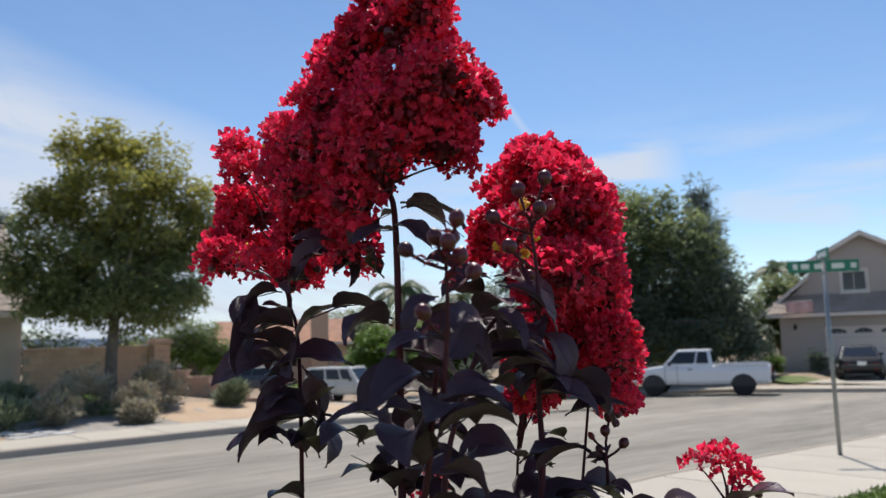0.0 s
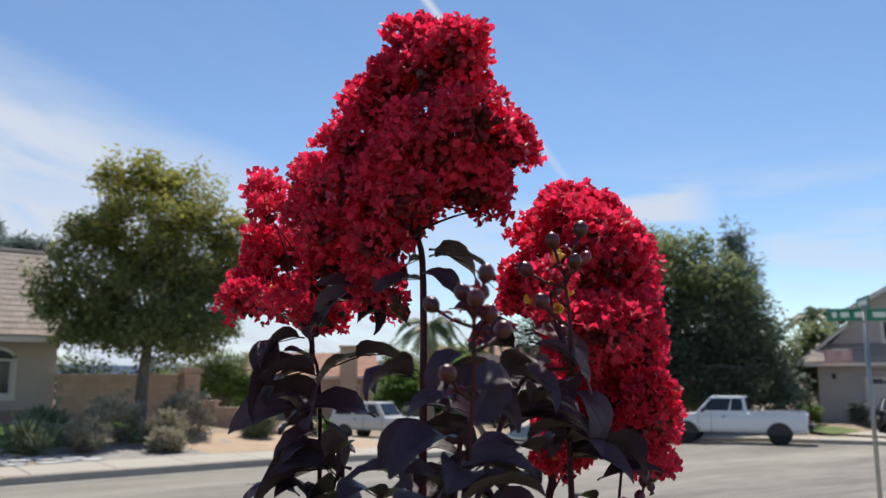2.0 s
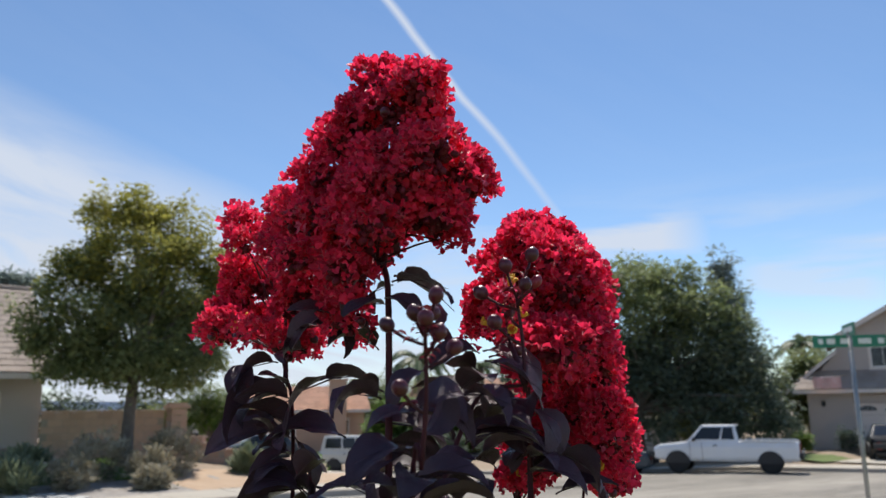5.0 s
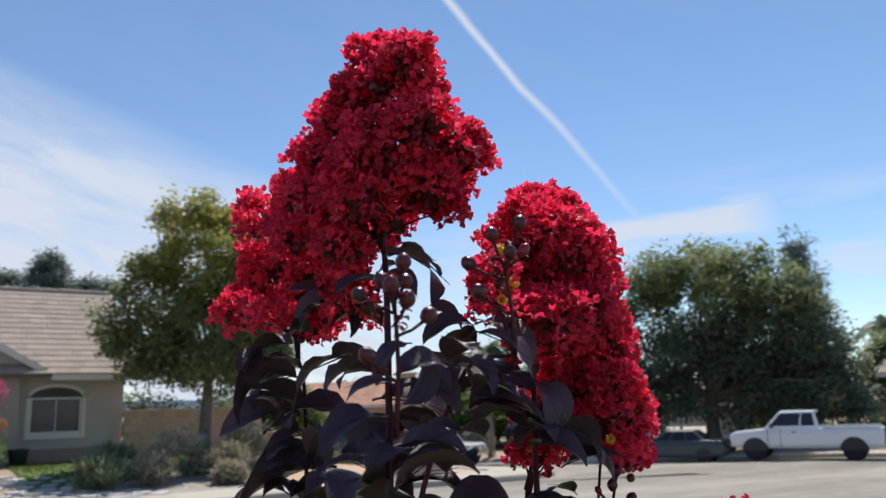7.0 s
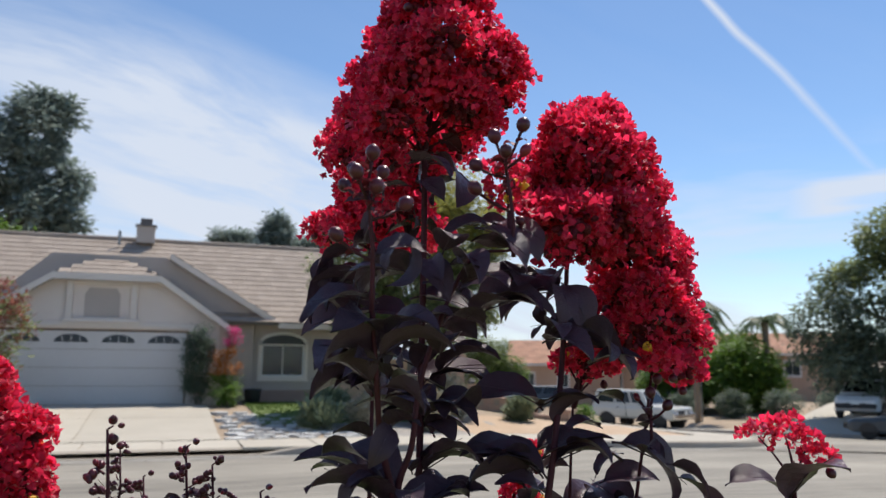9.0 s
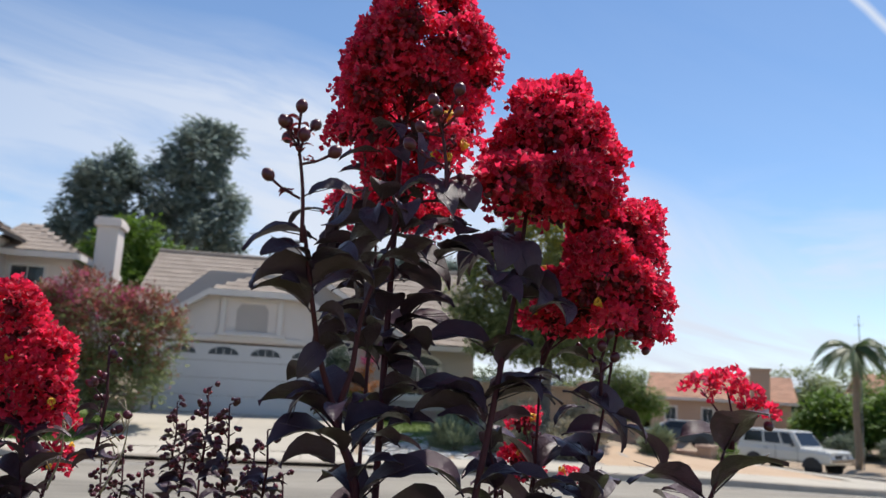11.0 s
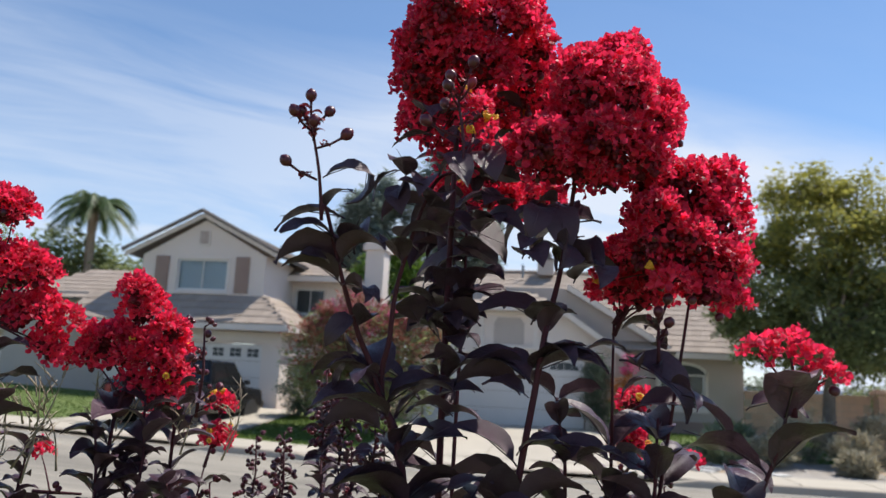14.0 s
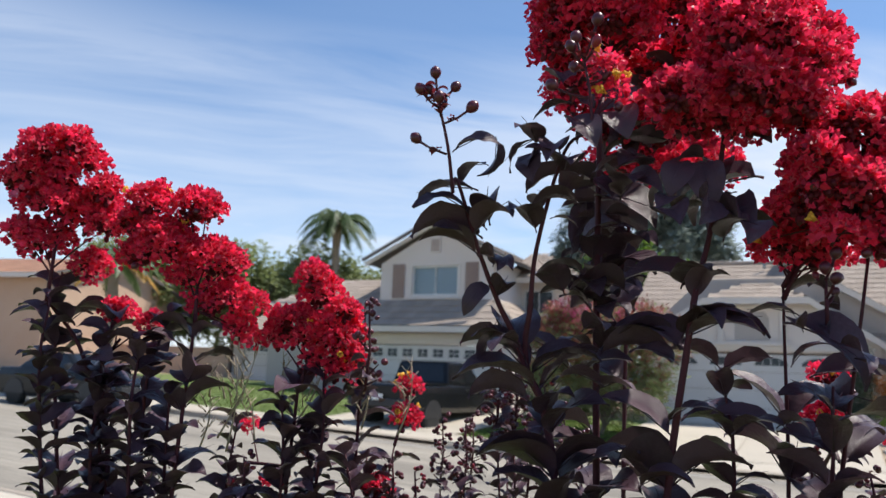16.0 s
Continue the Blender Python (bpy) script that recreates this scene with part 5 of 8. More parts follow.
for x, y, z, r, h, s in ((-29.5, 34.0, 0.6, 3.0, 8.2, 5), (-33.5, 30.5, 0.6, 2.8, 8.6, 6), (-22.8, 40.0, 0.6, 3.2, 7.6, 7), (-27.0, 38.5, 0.6, 2.6, 8.8, 8)):
    tree((x, y, z), (0, 0, h * 0.35), 0.22, ((0, 0, h * 0.66, r, h * 0.32), (r * 0.5, 0.3, h * 0.55, r * 0.7, h * 0.3), (-r * 0.5, -0.3, h * 0.58, r * 0.7, h * 0.3)), "leaf_tree", "leafy green tree behind the houses up the street", 20 + s, 240, 44, 0.38, 0.32, limbs=12)
# Beyond the bank: palm and dense greenery along the side street.
palm((27.6, 36.6, -1.2), 6.0, 0.16, 2.5, 24, "feather palm above the hedges by the side street", 17)
palm((36.6, 41.2, -1.3), 6.0, 0.18, 2.3, 14, "second palm down the side street", 18)
for x, y, z, r, h, s in ((31.5, 44.0, -1.3, 2.0, 4.0, 10), (35.0, 41.5, -1.3, 2.4, 5.2, 11), (37.0, 45.0, -1.3, 2.6, 5.8, 12), (38.5, 58.5, -1.8, 4.0, 7.0, 13), (33.0, 62.0, -2.0, 4.0, 6.2, 14), (45.0, 60.0, -1.8, 4.4, 7.2, 15), (26.0, 64.0, -2.2, 3.4, 5.2, 16)):
    tree((x, y, z), (0, 0, h * 0.3), 0.16, ((0, 0, h * 0.55, r, h * 0.42), (r * 0.5, 0.3, h * 0.45, r * 0.7, h * 0.34), (-r * 0.5, -0.3, h * 0.45, r * 0.7, h * 0.34)), "leaf_tree" if s > 12 else "leaf_lime", "dense green tree beside the side street", 30 + s, 220, 44, 0.34, 0.3, limbs=10)
for k, (x, y) in enumerate(((29.5, 40.5), (31.5, 38.5), (33.2, 36.5), (34.8, 34.5), (30.5, 42.0))):
    mound("hedge_shrub", (x, y, gz(x, y) - 0.05), 1.2, 1.1, 1.5, "leaf_dark", "dark hedge shrub along the side street", 60 + k, 90, 34, 0.16, 0.12, "hedge")
# Garden plants before the low house.
mound("column_shrub", (0.95, 24.65, gz(0.95, 24.7)), 0.55, 0.5, 2.35, "leaf_dark", "tall narrow dark green shrub beside the garage", 50, 150, 40, 0.1, 0.07)
mound("bougainvillea", (1.65, 24.5, gz(1.6, 24.5)), 0.5, 0.45, 1.75, "leaf_lime", "shrub with orange leaves beside the garage", 51, 80, 34, 0.1, 0.07, bloom="orange_bloom", part_top=0.5)
mound("pink_blossom", (1.85, 24.4, gz(1.8, 24.4) + 1.75), 0.36, 0.3, 0.55, "pink", "spray of pink blossom over the orange shrub", 52, 30, 22, 0.07, 0.06)
mound("low_shrub", (1.75, 23.9, gz(1.7, 23.9)), 0.5, 0.4, 0.55, "leaf_lime", "low green shrub at the foot of the garage wall", 53, 50, 30, 0.08, 0.06)
for k, (x, y, r, h) in enumerate(((4.7, 19.4, 0.5, 0.6), (5.7, 20.6, 0.85, 1.05), (6.6, 19.6, 0.55, 0.7), (7.55, 20.7, 0.85, 1.15), (6.3, 18.7, 0.35, 0.4))):
    mound("sage_shrub", (x, y, gz(x, y)), r, r, h, "sage", "dry grey-brown sage shrub in the gravel bed", 70 + k, 60, 36, 0.1, 0.07, long=2.2, droop=-0.5)
for k, (x, y, r, h) in enumerate(((4.0, 20.9, 0.5, 0.6), (3.6, 19.4, 0.45, 0.5), (9.5, 20.7, 0.3, 0.5))):
    mound("grass_tuft", (x, y, gz(x, y)), r, r, h, "agave", "tuft of grey-green ornamental grass", 80 + k, 40, 36, 0.09, 0.1, "ornamental grass", long=3.0, droop=-0.9)
tree((11.3, 27.0, gz(11.3, 27.0)), (-0.1, 0, 0.8), 0.07, ((0, 0, 1.7, 0.85, 0.6), (0.75, 0, 1.4, 0.55, 0.45), (-0.6, 0.1, 1.9, 0.65, 0.7), (0, 0, 2.2, 0.6, 0.5), (0.4, 0.1, 1.3, 0.6, 0.4)), "leaf_lime", "small spreading green tree behind the gate pillar", 90, 200, 44, 0.16, 0.1, "leaf_tree", 14, split=0.5)
mound("round_shrub", (9.9, 27.4, gz(9.9, 27.4)), 0.9, 0.9, 1.9, "leaf_tree", "second round green shrub behind the gate pillar", 91, 90, 40, 0.18, 0.12)
mound("round_shrub", (12.35, 22.0, -0.42), 0.55, 0.5, 0.85, "leaf_lime", "rounded lime-green shrub beside the low pillar", 92, 50, 36, 0.1, 0.08)
mound("clipped_hedge", (-7.6, 22.6, gz(-7.6, 22.6)), 0.75, 0.6, 1.75, "leaf_dark", "clipped dark hedge beside the drive", 93, 110, 40, 0.14, 0.08, "hedge", bloom="leaf_rust", part_top=0.1)
mound("clipped_hedge", (-6.6, 23.4, gz(-6.6, 23.4)), 0.6, 0.6, 1.5, "leaf_dark", "dark hedge shrub before the set-back wing", 94, 80, 40, 0.14, 0.08, "hedge")
mound("round_shrub", (36.0, 18.9, -0.15), 0.6, 0.6, 1.25, "leaf_dark", "round clipped shrub before the far porch", 95, 50, 36, 0.12, 0.1)
mound("round_shrub", (35.6, 18.3, -0.15), 0.45, 0.45, 0.7, "leaf_lime", "low clipped shrub before the far porch", 96, 40, 36, 0.12, 0.1)
mound("round_shrub", (36.9, 16.9, -0.15), 0.55, 0.55, 0.9, "leaf_dark", "clipped shrub at the far house wall", 97, 40, 36, 0.12, 0.1)
for k in range(9):
    a = radians(12 + 8.0 * k)
    x, y = 95 * math.sin(a), 95 * math.cos(a)
    tree((x, y, -2.5), (0, 0, 2.0), 0.3, ((0, 0, 4.2, 5.0, 2.6), (4.0, 0, 3.6, 3.6, 2.2), (-4.0, 0, 3.4, 3.6, 2.0)), "far_wood", "far grey-green tree in the haze", 200 + k, 110, 30, 0.7, 0.5, limbs=6, group="far trees")

# ---- vehicles and street furniture ----
def loft(sections):
    """A closed skin over rings of equal count: verts and faces."""
    n = len(sections[0])
    verts = [p for s in sections for p in s]
    faces = []
    for k in range(len(sections) - 1):
        for j in range(n):
            a, b = k * n + j, k * n + (j + 1) % n
            faces.append((a, b, b + n, a + n))
    faces += [tuple(range(n - 1, -1, -1)), tuple(range((len(sections) - 1) * n, len(sections) * n))]
    return verts, faces


def body_ring(x, half, z0, z1, tuck=0.06, round_=0.05):
    """A cross-section of a car body at x: rounded shoulders, sills tucked in."""
    return [Vector(p) for p in ((x, -half + tuck, z0), (x, -half, z0 + 0.18 * (z1 - z0)), (x, -half, z0 + 0.7 * (z1 - z0)), (x, -half + round_, z1 - 0.03), (x, -half + 2 * round_, z1),
            (x, half - 2 * round_, z1), (x, half - round_, z1 - 0.03), (x, half, z0 + 0.7 * (z1 - z0)), (x, half, z0 + 0.18 * (z1 - z0)), (x, half - tuck, z0))]


def wheel(car, x, y, r, w, rim="alloy"):
    side = 1 if y > 0 else -1
    vs, fs = wheel_shape(r, w)
    ty = part("tyre", ([(a, b, c) for a, b, c in vs], fs), M["rubber"], car, "black rubber tyre", True)
    ty.location = (x, y, r)
    rm = part("rim", spin([(0.0, side * w * 0.30), (r * 0.2, side * w * 0.36), (r * 0.25, side * w * 0.28), (r * 0.52, side * w * 0.26), (r * 0.62, side * w * 0.44), (r * 0.64, side * w * 0.5), (r * 0.64, side * w * 0.1)], 20), M[rim], ty, "wheel rim", True)
    for k in range(5):
        a = 2 * math.pi * k / 5
        bm = boxes((0, 0, 0, r * 0.42, 0.02, r * 0.14))
        sp = part("spoke", bm, M["rubber" if rim == "plastic_dark" else "alloy"], ty)
        sp.matrix_basis = pose(math.cos(a) * r * 0.4, side * w * 0.34, math.sin(a) * r * 0.4, 0, -math.degrees(a), 0)
    return ty


def arch_cut(x, r, z):
    """A dark arch over a wheel."""
    n = 12
    return [(x + r * math.cos(math.pi * k / n), z + r * math.sin(math.pi * k / n)) for k in range(n + 1)]


def car(name, loc, rz, length, width, sections, cabin, wheels, wr, paint, label, rim="alloy", bed=None, category="car", glass_split=(0.5,)):
    """A parked vehicle, nose along +x. sections: (x, half width, low, high) of the body; cabin: (x0, x1 at the waist, x0, x1 at the roof, z waist, z roof)."""
    c = thing(name, loc, rz, label, category, "parked vehicles")
    body = part("body", loft([body_ring(*s) for s in sections]), M[paint], c, smooth=False)
    mod = body.modifiers.new("bevel", "BEVEL")
    mod.width, mod.segments, mod.limit_method, mod.angle_limit = 0.03, 2, "ANGLE", radians(25)
    a0, a1, b0, b1, zw, zr = cabin
    h = width / 2
    hw, hr = h - 0.06, h - (0.3 if name == "sedan" else 0.2)

    low = [Vector((a0, -hw, zw - 0.04)), Vector((a1, -hw, zw - 0.04)), Vector((a1, hw, zw - 0.04)), Vector((a0, hw, zw - 0.04))]
    top = [Vector((b0, -hr, zr)), Vector((b1, -hr, zr)), Vector((b1, hr, zr)), Vector((b0, hr, zr))]
    roof = part("cabin", loft([low, top]), M[paint], c)
    mod = roof.modifiers.new("bevel", "BEVEL")
    mod.width, mod.segments = 0.06, 3

    def pane_on(name_, p, q, r, s, parent, u0, u1, v0, v1, off=0.012):
        """A dark pane laid 12 mm proud on the skin between four corners."""
        def at(u, v):
            return (p.lerp(q, u)).lerp(s.lerp(r, u), v)
        n = (q - p).cross(s - p).normalized() * off
        outline = [at(u0, v0), at(u1, v0), at(u1, v1), at(u0, v1)]
        vs = [x + n for x in outline] + [x - n * 0.5 for x in outline]
        part(name_, (vs, [(0, 1, 2, 3), (0, 4, 5, 1), (1, 5, 6, 2), (2, 6, 7, 3), (3, 7, 4, 0)]), M["car_glass"], parent, "dark tinted glass")
    pane_on("windscreen", low[1], low[2], top[2], top[1], roof, 0.07, 0.93, 0.16, 0.9)
    pane_on("rear_window", low[3], low[0], top[0], top[3], roof, 0.08, 0.92, 0.2, 0.88)
    cuts = [0.06] + list(glass_split) + [0.94]
    for u0, u1 in zip(cuts[:-1], cuts[1:]):
        pane_on("side_window", low[0], low[1], top[1], top[0], roof, u0 + 0.02, u1 - 0.02, 0.2, 0.86)
        pane_on("side_window", low[2], low[3], top[3], top[2], roof, 1 - u1 + 0.02, 1 - u0 - 0.02, 0.2, 0.86)
    x0, x1 = sections[0][0], sections[-1][0]
    zf, zb = sections[-1], sections[0]
    for x in wheels:
        for y in (-h + 0.11, h - 0.11):
            wheel(c, x, y, wr, 0.22, rim)
            s = -1 if y < 0 else 1
            well = arch_cut(x, wr * 1.16, wr)
            part("wheel_arch", to_bm(prism(well, s * (h + 0.008), s * (h - 0.05))), M["plastic_dark"], c, "dark wheel arch")
    for x, sg, sec in ((x1, 1, zf), (x0, -1, zb)):
        hh = sec[1]
        part("bumper", boxes((x + sg * 0.05, 0, sec[2] + 0.16, 0.16, 2 * hh + 0.04, 0.2), bevel=0.03), M["chrome" if rim == "chrome" else "plastic_dark"], c)
        part("number_plate", boxes((x + sg * 0.135, 0, sec[2] + 0.3, 0.012, 0.32, 0.15), bevel=0.004), M["sign_white"], c, "plain number plate")
        for y in (-1, 1):
            part("headlight" if sg > 0 else "tail_light", boxes((x + sg * 0.012, y * (hh - 0.2), sec[3] - 0.2, 0.06, 0.3 if sg > 0 else 0.16, 0.16 if sg > 0 else 0.3), bevel=0.02), M["lamp_clear" if sg > 0 else "tail_red"], c)
    part("grille", boxes((x1 + 0.015, 0, zf[3] - 0.2, 0.05, zf[1] * 1.1, 0.2), bevel=0.015), M["plastic_dark"], c)
    for y in (-1, 1):
        part("mirror", boxes((a1 - 0.32, y * (h + 0.07), zw + 0.1, 0.12, 0.16, 0.14), bevel=0.03), M["plastic_dark"], c)
        part("door_handle", boxes(((a0 + a1) / 2 - 0.1, y * (h + 0.012), zw - 0.12, 0.16, 0.02, 0.035), bevel=0.008), M["plastic_dark"], c)
        for x in ((a0 + a1) / 2 + 0.35, a1 - 0.15):
            part("door_seam", boxes((x, y * (h - 0.001), (zw + wr) / 2, 0.012, 0.012, zw - wr)), M["plastic_dark"], c)
    if bed:
        part("cargo_bed", boxes(((bed[0] + bed[1]) / 2, 0, bed[2] + 0.006, bed[1] - bed[0], width - 0.3, 0.02)), M["plastic_dark"], c, "dark open cargo bed")
        for y in (-1, 1):
            part("bed_rail", boxes(((bed[0] + bed[1]) / 2, y * (h - 0.08), bed[2] + 0.03, bed[1] - bed[0], 0.1, 0.05), bevel=0.012), M[paint], c)
    return c


def on_road(x, y):
    return (x, y, ground_height(x, y) + 0.006)


STREET = math.degrees(math.atan2(CROSS_U.y, CROSS_U.x))
# white extended-cab pickup parked across the side street
car("pickup_truck", on_road(26.65, 16.75), STREET, 5.0, 1.72, ((-2.5, 0.8, 0.5, 1.1), (-2.42, 0.86, 0.46, 1.13), (-0.35, 0.86, 0.44, 1.13), (0.9, 0.86, 0.44, 1.12), (1.2, 0.85, 0.44, 1.12), (2.3, 0.8, 0.48, 1.02), (2.48, 0.74, 0.52, 0.92)), (-0.55, 1.32, -0.42, 0.72, 1.12, 1.72), (-1.55, 1.62), 0.38, "paint_white", "white extended-cab pickup truck parked at the kerb", "plastic_dark", bed=(-2.4, -0.6, 1.12), category="pickup truck", glass_split=(0.36,))
# dark sedan before it
blue_car = car("sedan", on_road(24.66, 20.93), STREET, 4.6, 1.76, ((-2.28, 0.76, 0.42, 0.86), (-2.15, 0.85, 0.32, 1.0), (-1.4, 0.88, 0.26, 1.02), (0.8, 0.88, 0.26, 0.98), (2.0, 0.84, 0.28, 0.84), (2.28, 0.72, 0.36, 0.7)), (-1.55, 1.05, -0.95, 0.25, 0.96, 1.42), (-1.36, 1.4), 0.32, "paint_slate", "small dark blue-grey sedan parked before the pickup", glass_split=(0.34, 0.66))
blue_car.matrix_basis = blue_car.matrix_basis @ Matrix.Scale(0.86, 4)
# white car on a sloping drive further back
def ramp_height(x, y):
    """A drive that climbs from the side street to the garage."""
    k = min(1.0, max(0.0, ((x - 25.2) * 0.85 + (y - 24.2) * 0.53) / 11.0))
    return ground_height(25.2, 24.2) + 0.1 + 0.95 * k * (1.6 - 0.6 * k) / 1.0


ramp_u, ramp_v = Vector((0.848, 0.53)), Vector((-0.53, 0.848))
ramp_v_, ramp_f_ = [], []
for k in range(13):
    for side in (-2.6, 2.6):
        p = Vector((25.2, 24.2)) + ramp_u * (k * 0.95) + ramp_v * side
        ramp_v_ += [(p.x, p.y, ramp_height(p.x, p.y)), (p.x, p.y, ramp_height(p.x, p.y) - 0.7)]
for k in range(12):
    a = 4 * k
    ramp_f_ += [(a, a + 4, a + 6, a + 2), (a, a + 1, a + 5, a + 4), (a + 2, a + 6, a + 7, a + 3)]
tagged(part("driveway_3", (ramp_v_, ramp_f_), M["concrete"], None, "sloping concrete drive up to the far garage", kind="structure"), category="driveway")
car("crossover_car", (28.6, 26.4, ramp_height(28.6, 26.4) + 0.004), -148, 4.5, 1.8, ((-2.2, 0.8, 0.45, 0.95), (-2.05, 0.88, 0.34, 1.08), (0.7, 0.9, 0.3, 1.05), (1.9, 0.86, 0.32, 0.95), (2.2, 0.74, 0.4, 0.78)), (-2.0, 1.15, -1.7, 0.3, 1.04, 1.6), (-1.35, 1.35), 0.34, "paint_white", "white crossover car standing on a drive", glass_split=(0.33, 0.66))
# black sedan on the drive by the two-storey house
car("sedan", (35.95, 14.75, -0.42), 25, 4.6, 1.8, ((-2.28, 0.72, 0.45, 0.8), (-2.12, 0.82, 0.34, 0.93), (-1.3, 0.89, 0.28, 0.96), (0.8, 0.89, 0.28, 0.94), (2.0, 0.84, 0.3, 0.82), (2.28, 0.72, 0.36, 0.7)), (-1.75, 1.05, -0.75, 0.15, 0.92, 1.43), (-1.36, 1.4), 0.33, "paint_black", "black sedan standing on a drive, tail lights to the street", glass_split=(0.34, 0.66))
# boxy cream off-roader at the corner
car("off_road_car", on_road(21.5, 32.8), STREET + 180, 4.5, 1.9, ((-2.2, 0.86, 0.62, 1.12), (-2.12, 0.93, 0.56, 1.16), (0.75, 0.95, 0.54, 1.16), (2.05, 0.93, 0.54, 1.12), (2.2, 0.88, 0.58, 1.06)), (-2.12, 0.95, -2.0, 0.45, 1.16, 1.84), (-1.3, 1.42), 0.38, "paint_cream", "boxy cream-white off-road car with chrome wheels at the corner", "chrome", category="off-road car", glass_split=(0.42, 0.72))
# car half hidden behind the stepped wall
car("hatchback", (19.6, 40.6, ground_height(19.6, 40.6) + 0.35), 160, 4.2, 1.75, ((-2.05, 0.76, 0.42, 0.9), (-1.95, 0.85, 0.32, 1.0), (0.7, 0.87, 0.28, 0.98), (1.8, 0.82, 0.3, 0.86), (2.05, 0.72, 0.36, 0.7)), (-1.8, 1.05, -1.4, 0.25, 0.97, 1.45), (-1.3, 1.3), 0.32, "paint_slate", "dark car parked further down the side street", glass_split=(0.5,))
# black pickup on the drive, and a dark sedan at the far kerb
car("pickup_truck", (-10.05, 20.3, 0.17), 88, 5.4, 1.95, ((-2.7, 0.9, 0.62, 1.22), (-2.62, 0.97, 0.56, 1.26), (-0.2, 0.98, 0.5, 1.26), (1.2, 0.98, 0.5, 1.24), (2.5, 0.94, 0.52, 1.16), (2.7, 0.86, 0.56, 1.06)), (-0.7, 1.5, -0.5, 0.85, 1.24, 1.9), (-1.6, 1.75), 0.4, "paint_black", "black crew-cab pickup truck standing on the drive", "alloy", bed=(-2.6, -0.75, 1.25), category="pickup truck", glass_split=(0.5,))
car("sedan", on_road(-17.9, 14.85), 0, 4.7, 1.8, ((-2.3, 0.76, 0.42, 0.88), (-2.18, 0.86, 0.32, 1.0), (-1.4, 0.89, 0.26, 1.02), (0.8, 0.89, 0.26, 0.98), (2.05, 0.84, 0.28, 0.84), (2.32, 0.72, 0.36, 0.7)), (-1.55, 1.05, -0.95, 0.25, 0.97, 1.42), (-1.38, 1.42), 0.33, "paint_black", "dark sedan parked at the far kerb", glass_split=(0.34, 0.66))

# street-name sign at the corner
pole = thing("street_sign", (11.15, 5.14, ground_height(11.15, 5.14) + 0.15), 0, "green street-name sign on a galvanised pole in the footway", "street sign")
part("pole", tube([(0, 0, -0.1), (0, 0, 2.74)], [0.03, 0.03], 14), M["galvanised"], pole, smooth=True)
part("pole_cap", tube([(0, 0, 2.74), (0, 0, 2.78)], [0.034, 0.03], 14), M["galvanised"], pole, smooth=True)
for name_, z, rz_, ln in (("sign_blade", 2.64, -43, 1.0), ("upper_sign_blade", 2.80, 38, 0.62)):
    bl = part(name_, boxes((0, 0, 0, ln, 0.012, 0.17), bevel=0.004), M["sign_green"], pole, "green enamelled name blade")
    bl.matrix_basis = pose(0, 0, z, 0, 0, rz_)
    rows = ((-0.4, 0.08), (-0.26, 0.14), (-0.05, 0.2), (0.2, 0.22), (0.42, 0.1)) if ln > 0.9 else ((-0.28, 0.1), (-0.08, 0.2), (0.2, 0.24))
    for cx, w in rows:
        for side in (-1, 1):
            part("letter_bar", boxes((cx * ln, side * 0.0085, 0, w * 0.8, 0.004, 0.075)), M["sign_white"], bl)
    part("bracket", boxes((0, 0, z - 0.1 if ln > 0.9 else z - 0.09, 0.07, 0.05, 0.05), bevel=0.008), M["galvanised"], pole)

# bins and small things by the low house
bin_ = thing("planter_tub", (2.62, 25.55, gz(2.6, 25.5)), 0, "dark round tub at the foot of the wall", "planter")
part("tub", spin([(0.0, 0.0), (0.2, 0.0), (0.26, 0.4), (0.28, 0.42), (0.28, 0.46), (0.24, 0.46), (0.22, 0.3), (0.0, 0.3)], 20, "z"), M["bin"], bin_, smooth=True)
aer = thing("roof_aerial", (27.9, 36.6, 0.0), 0, "thin mast rising above the palm", "aerial")
part("mast", tube([(0, 0, -1.5), (0, 0, 6.6)], [0.035, 0.02], 8), M["galvanised"], aer)
part("crossbar", tube([(-0.25, 0, 6.1), (0.25, 0, 6.1)], [0.015, 0.015], 6), M["galvanised"], aer)
lamp_ = thing("pillar_lamp", (9.75, 25.0, lot_height(9.75, 25.0) + 0.55), 0, "small dark lamp at the gate pillar", "garden lamp")
part("lantern", spin([(0.0, 0.0), (0.08, 0.0), (0.12, 0.12), (0.12, 0.3), (0.16, 0.33), (0.03, 0.44), (0.0, 0.46)], 8, "z"), M["plastic_dark"], lamp_)
part("post", tube([(0, 0, -0.55), (0, 0, 0.02)], [0.03, 0.03], 8), M["plastic_dark"], lamp_)

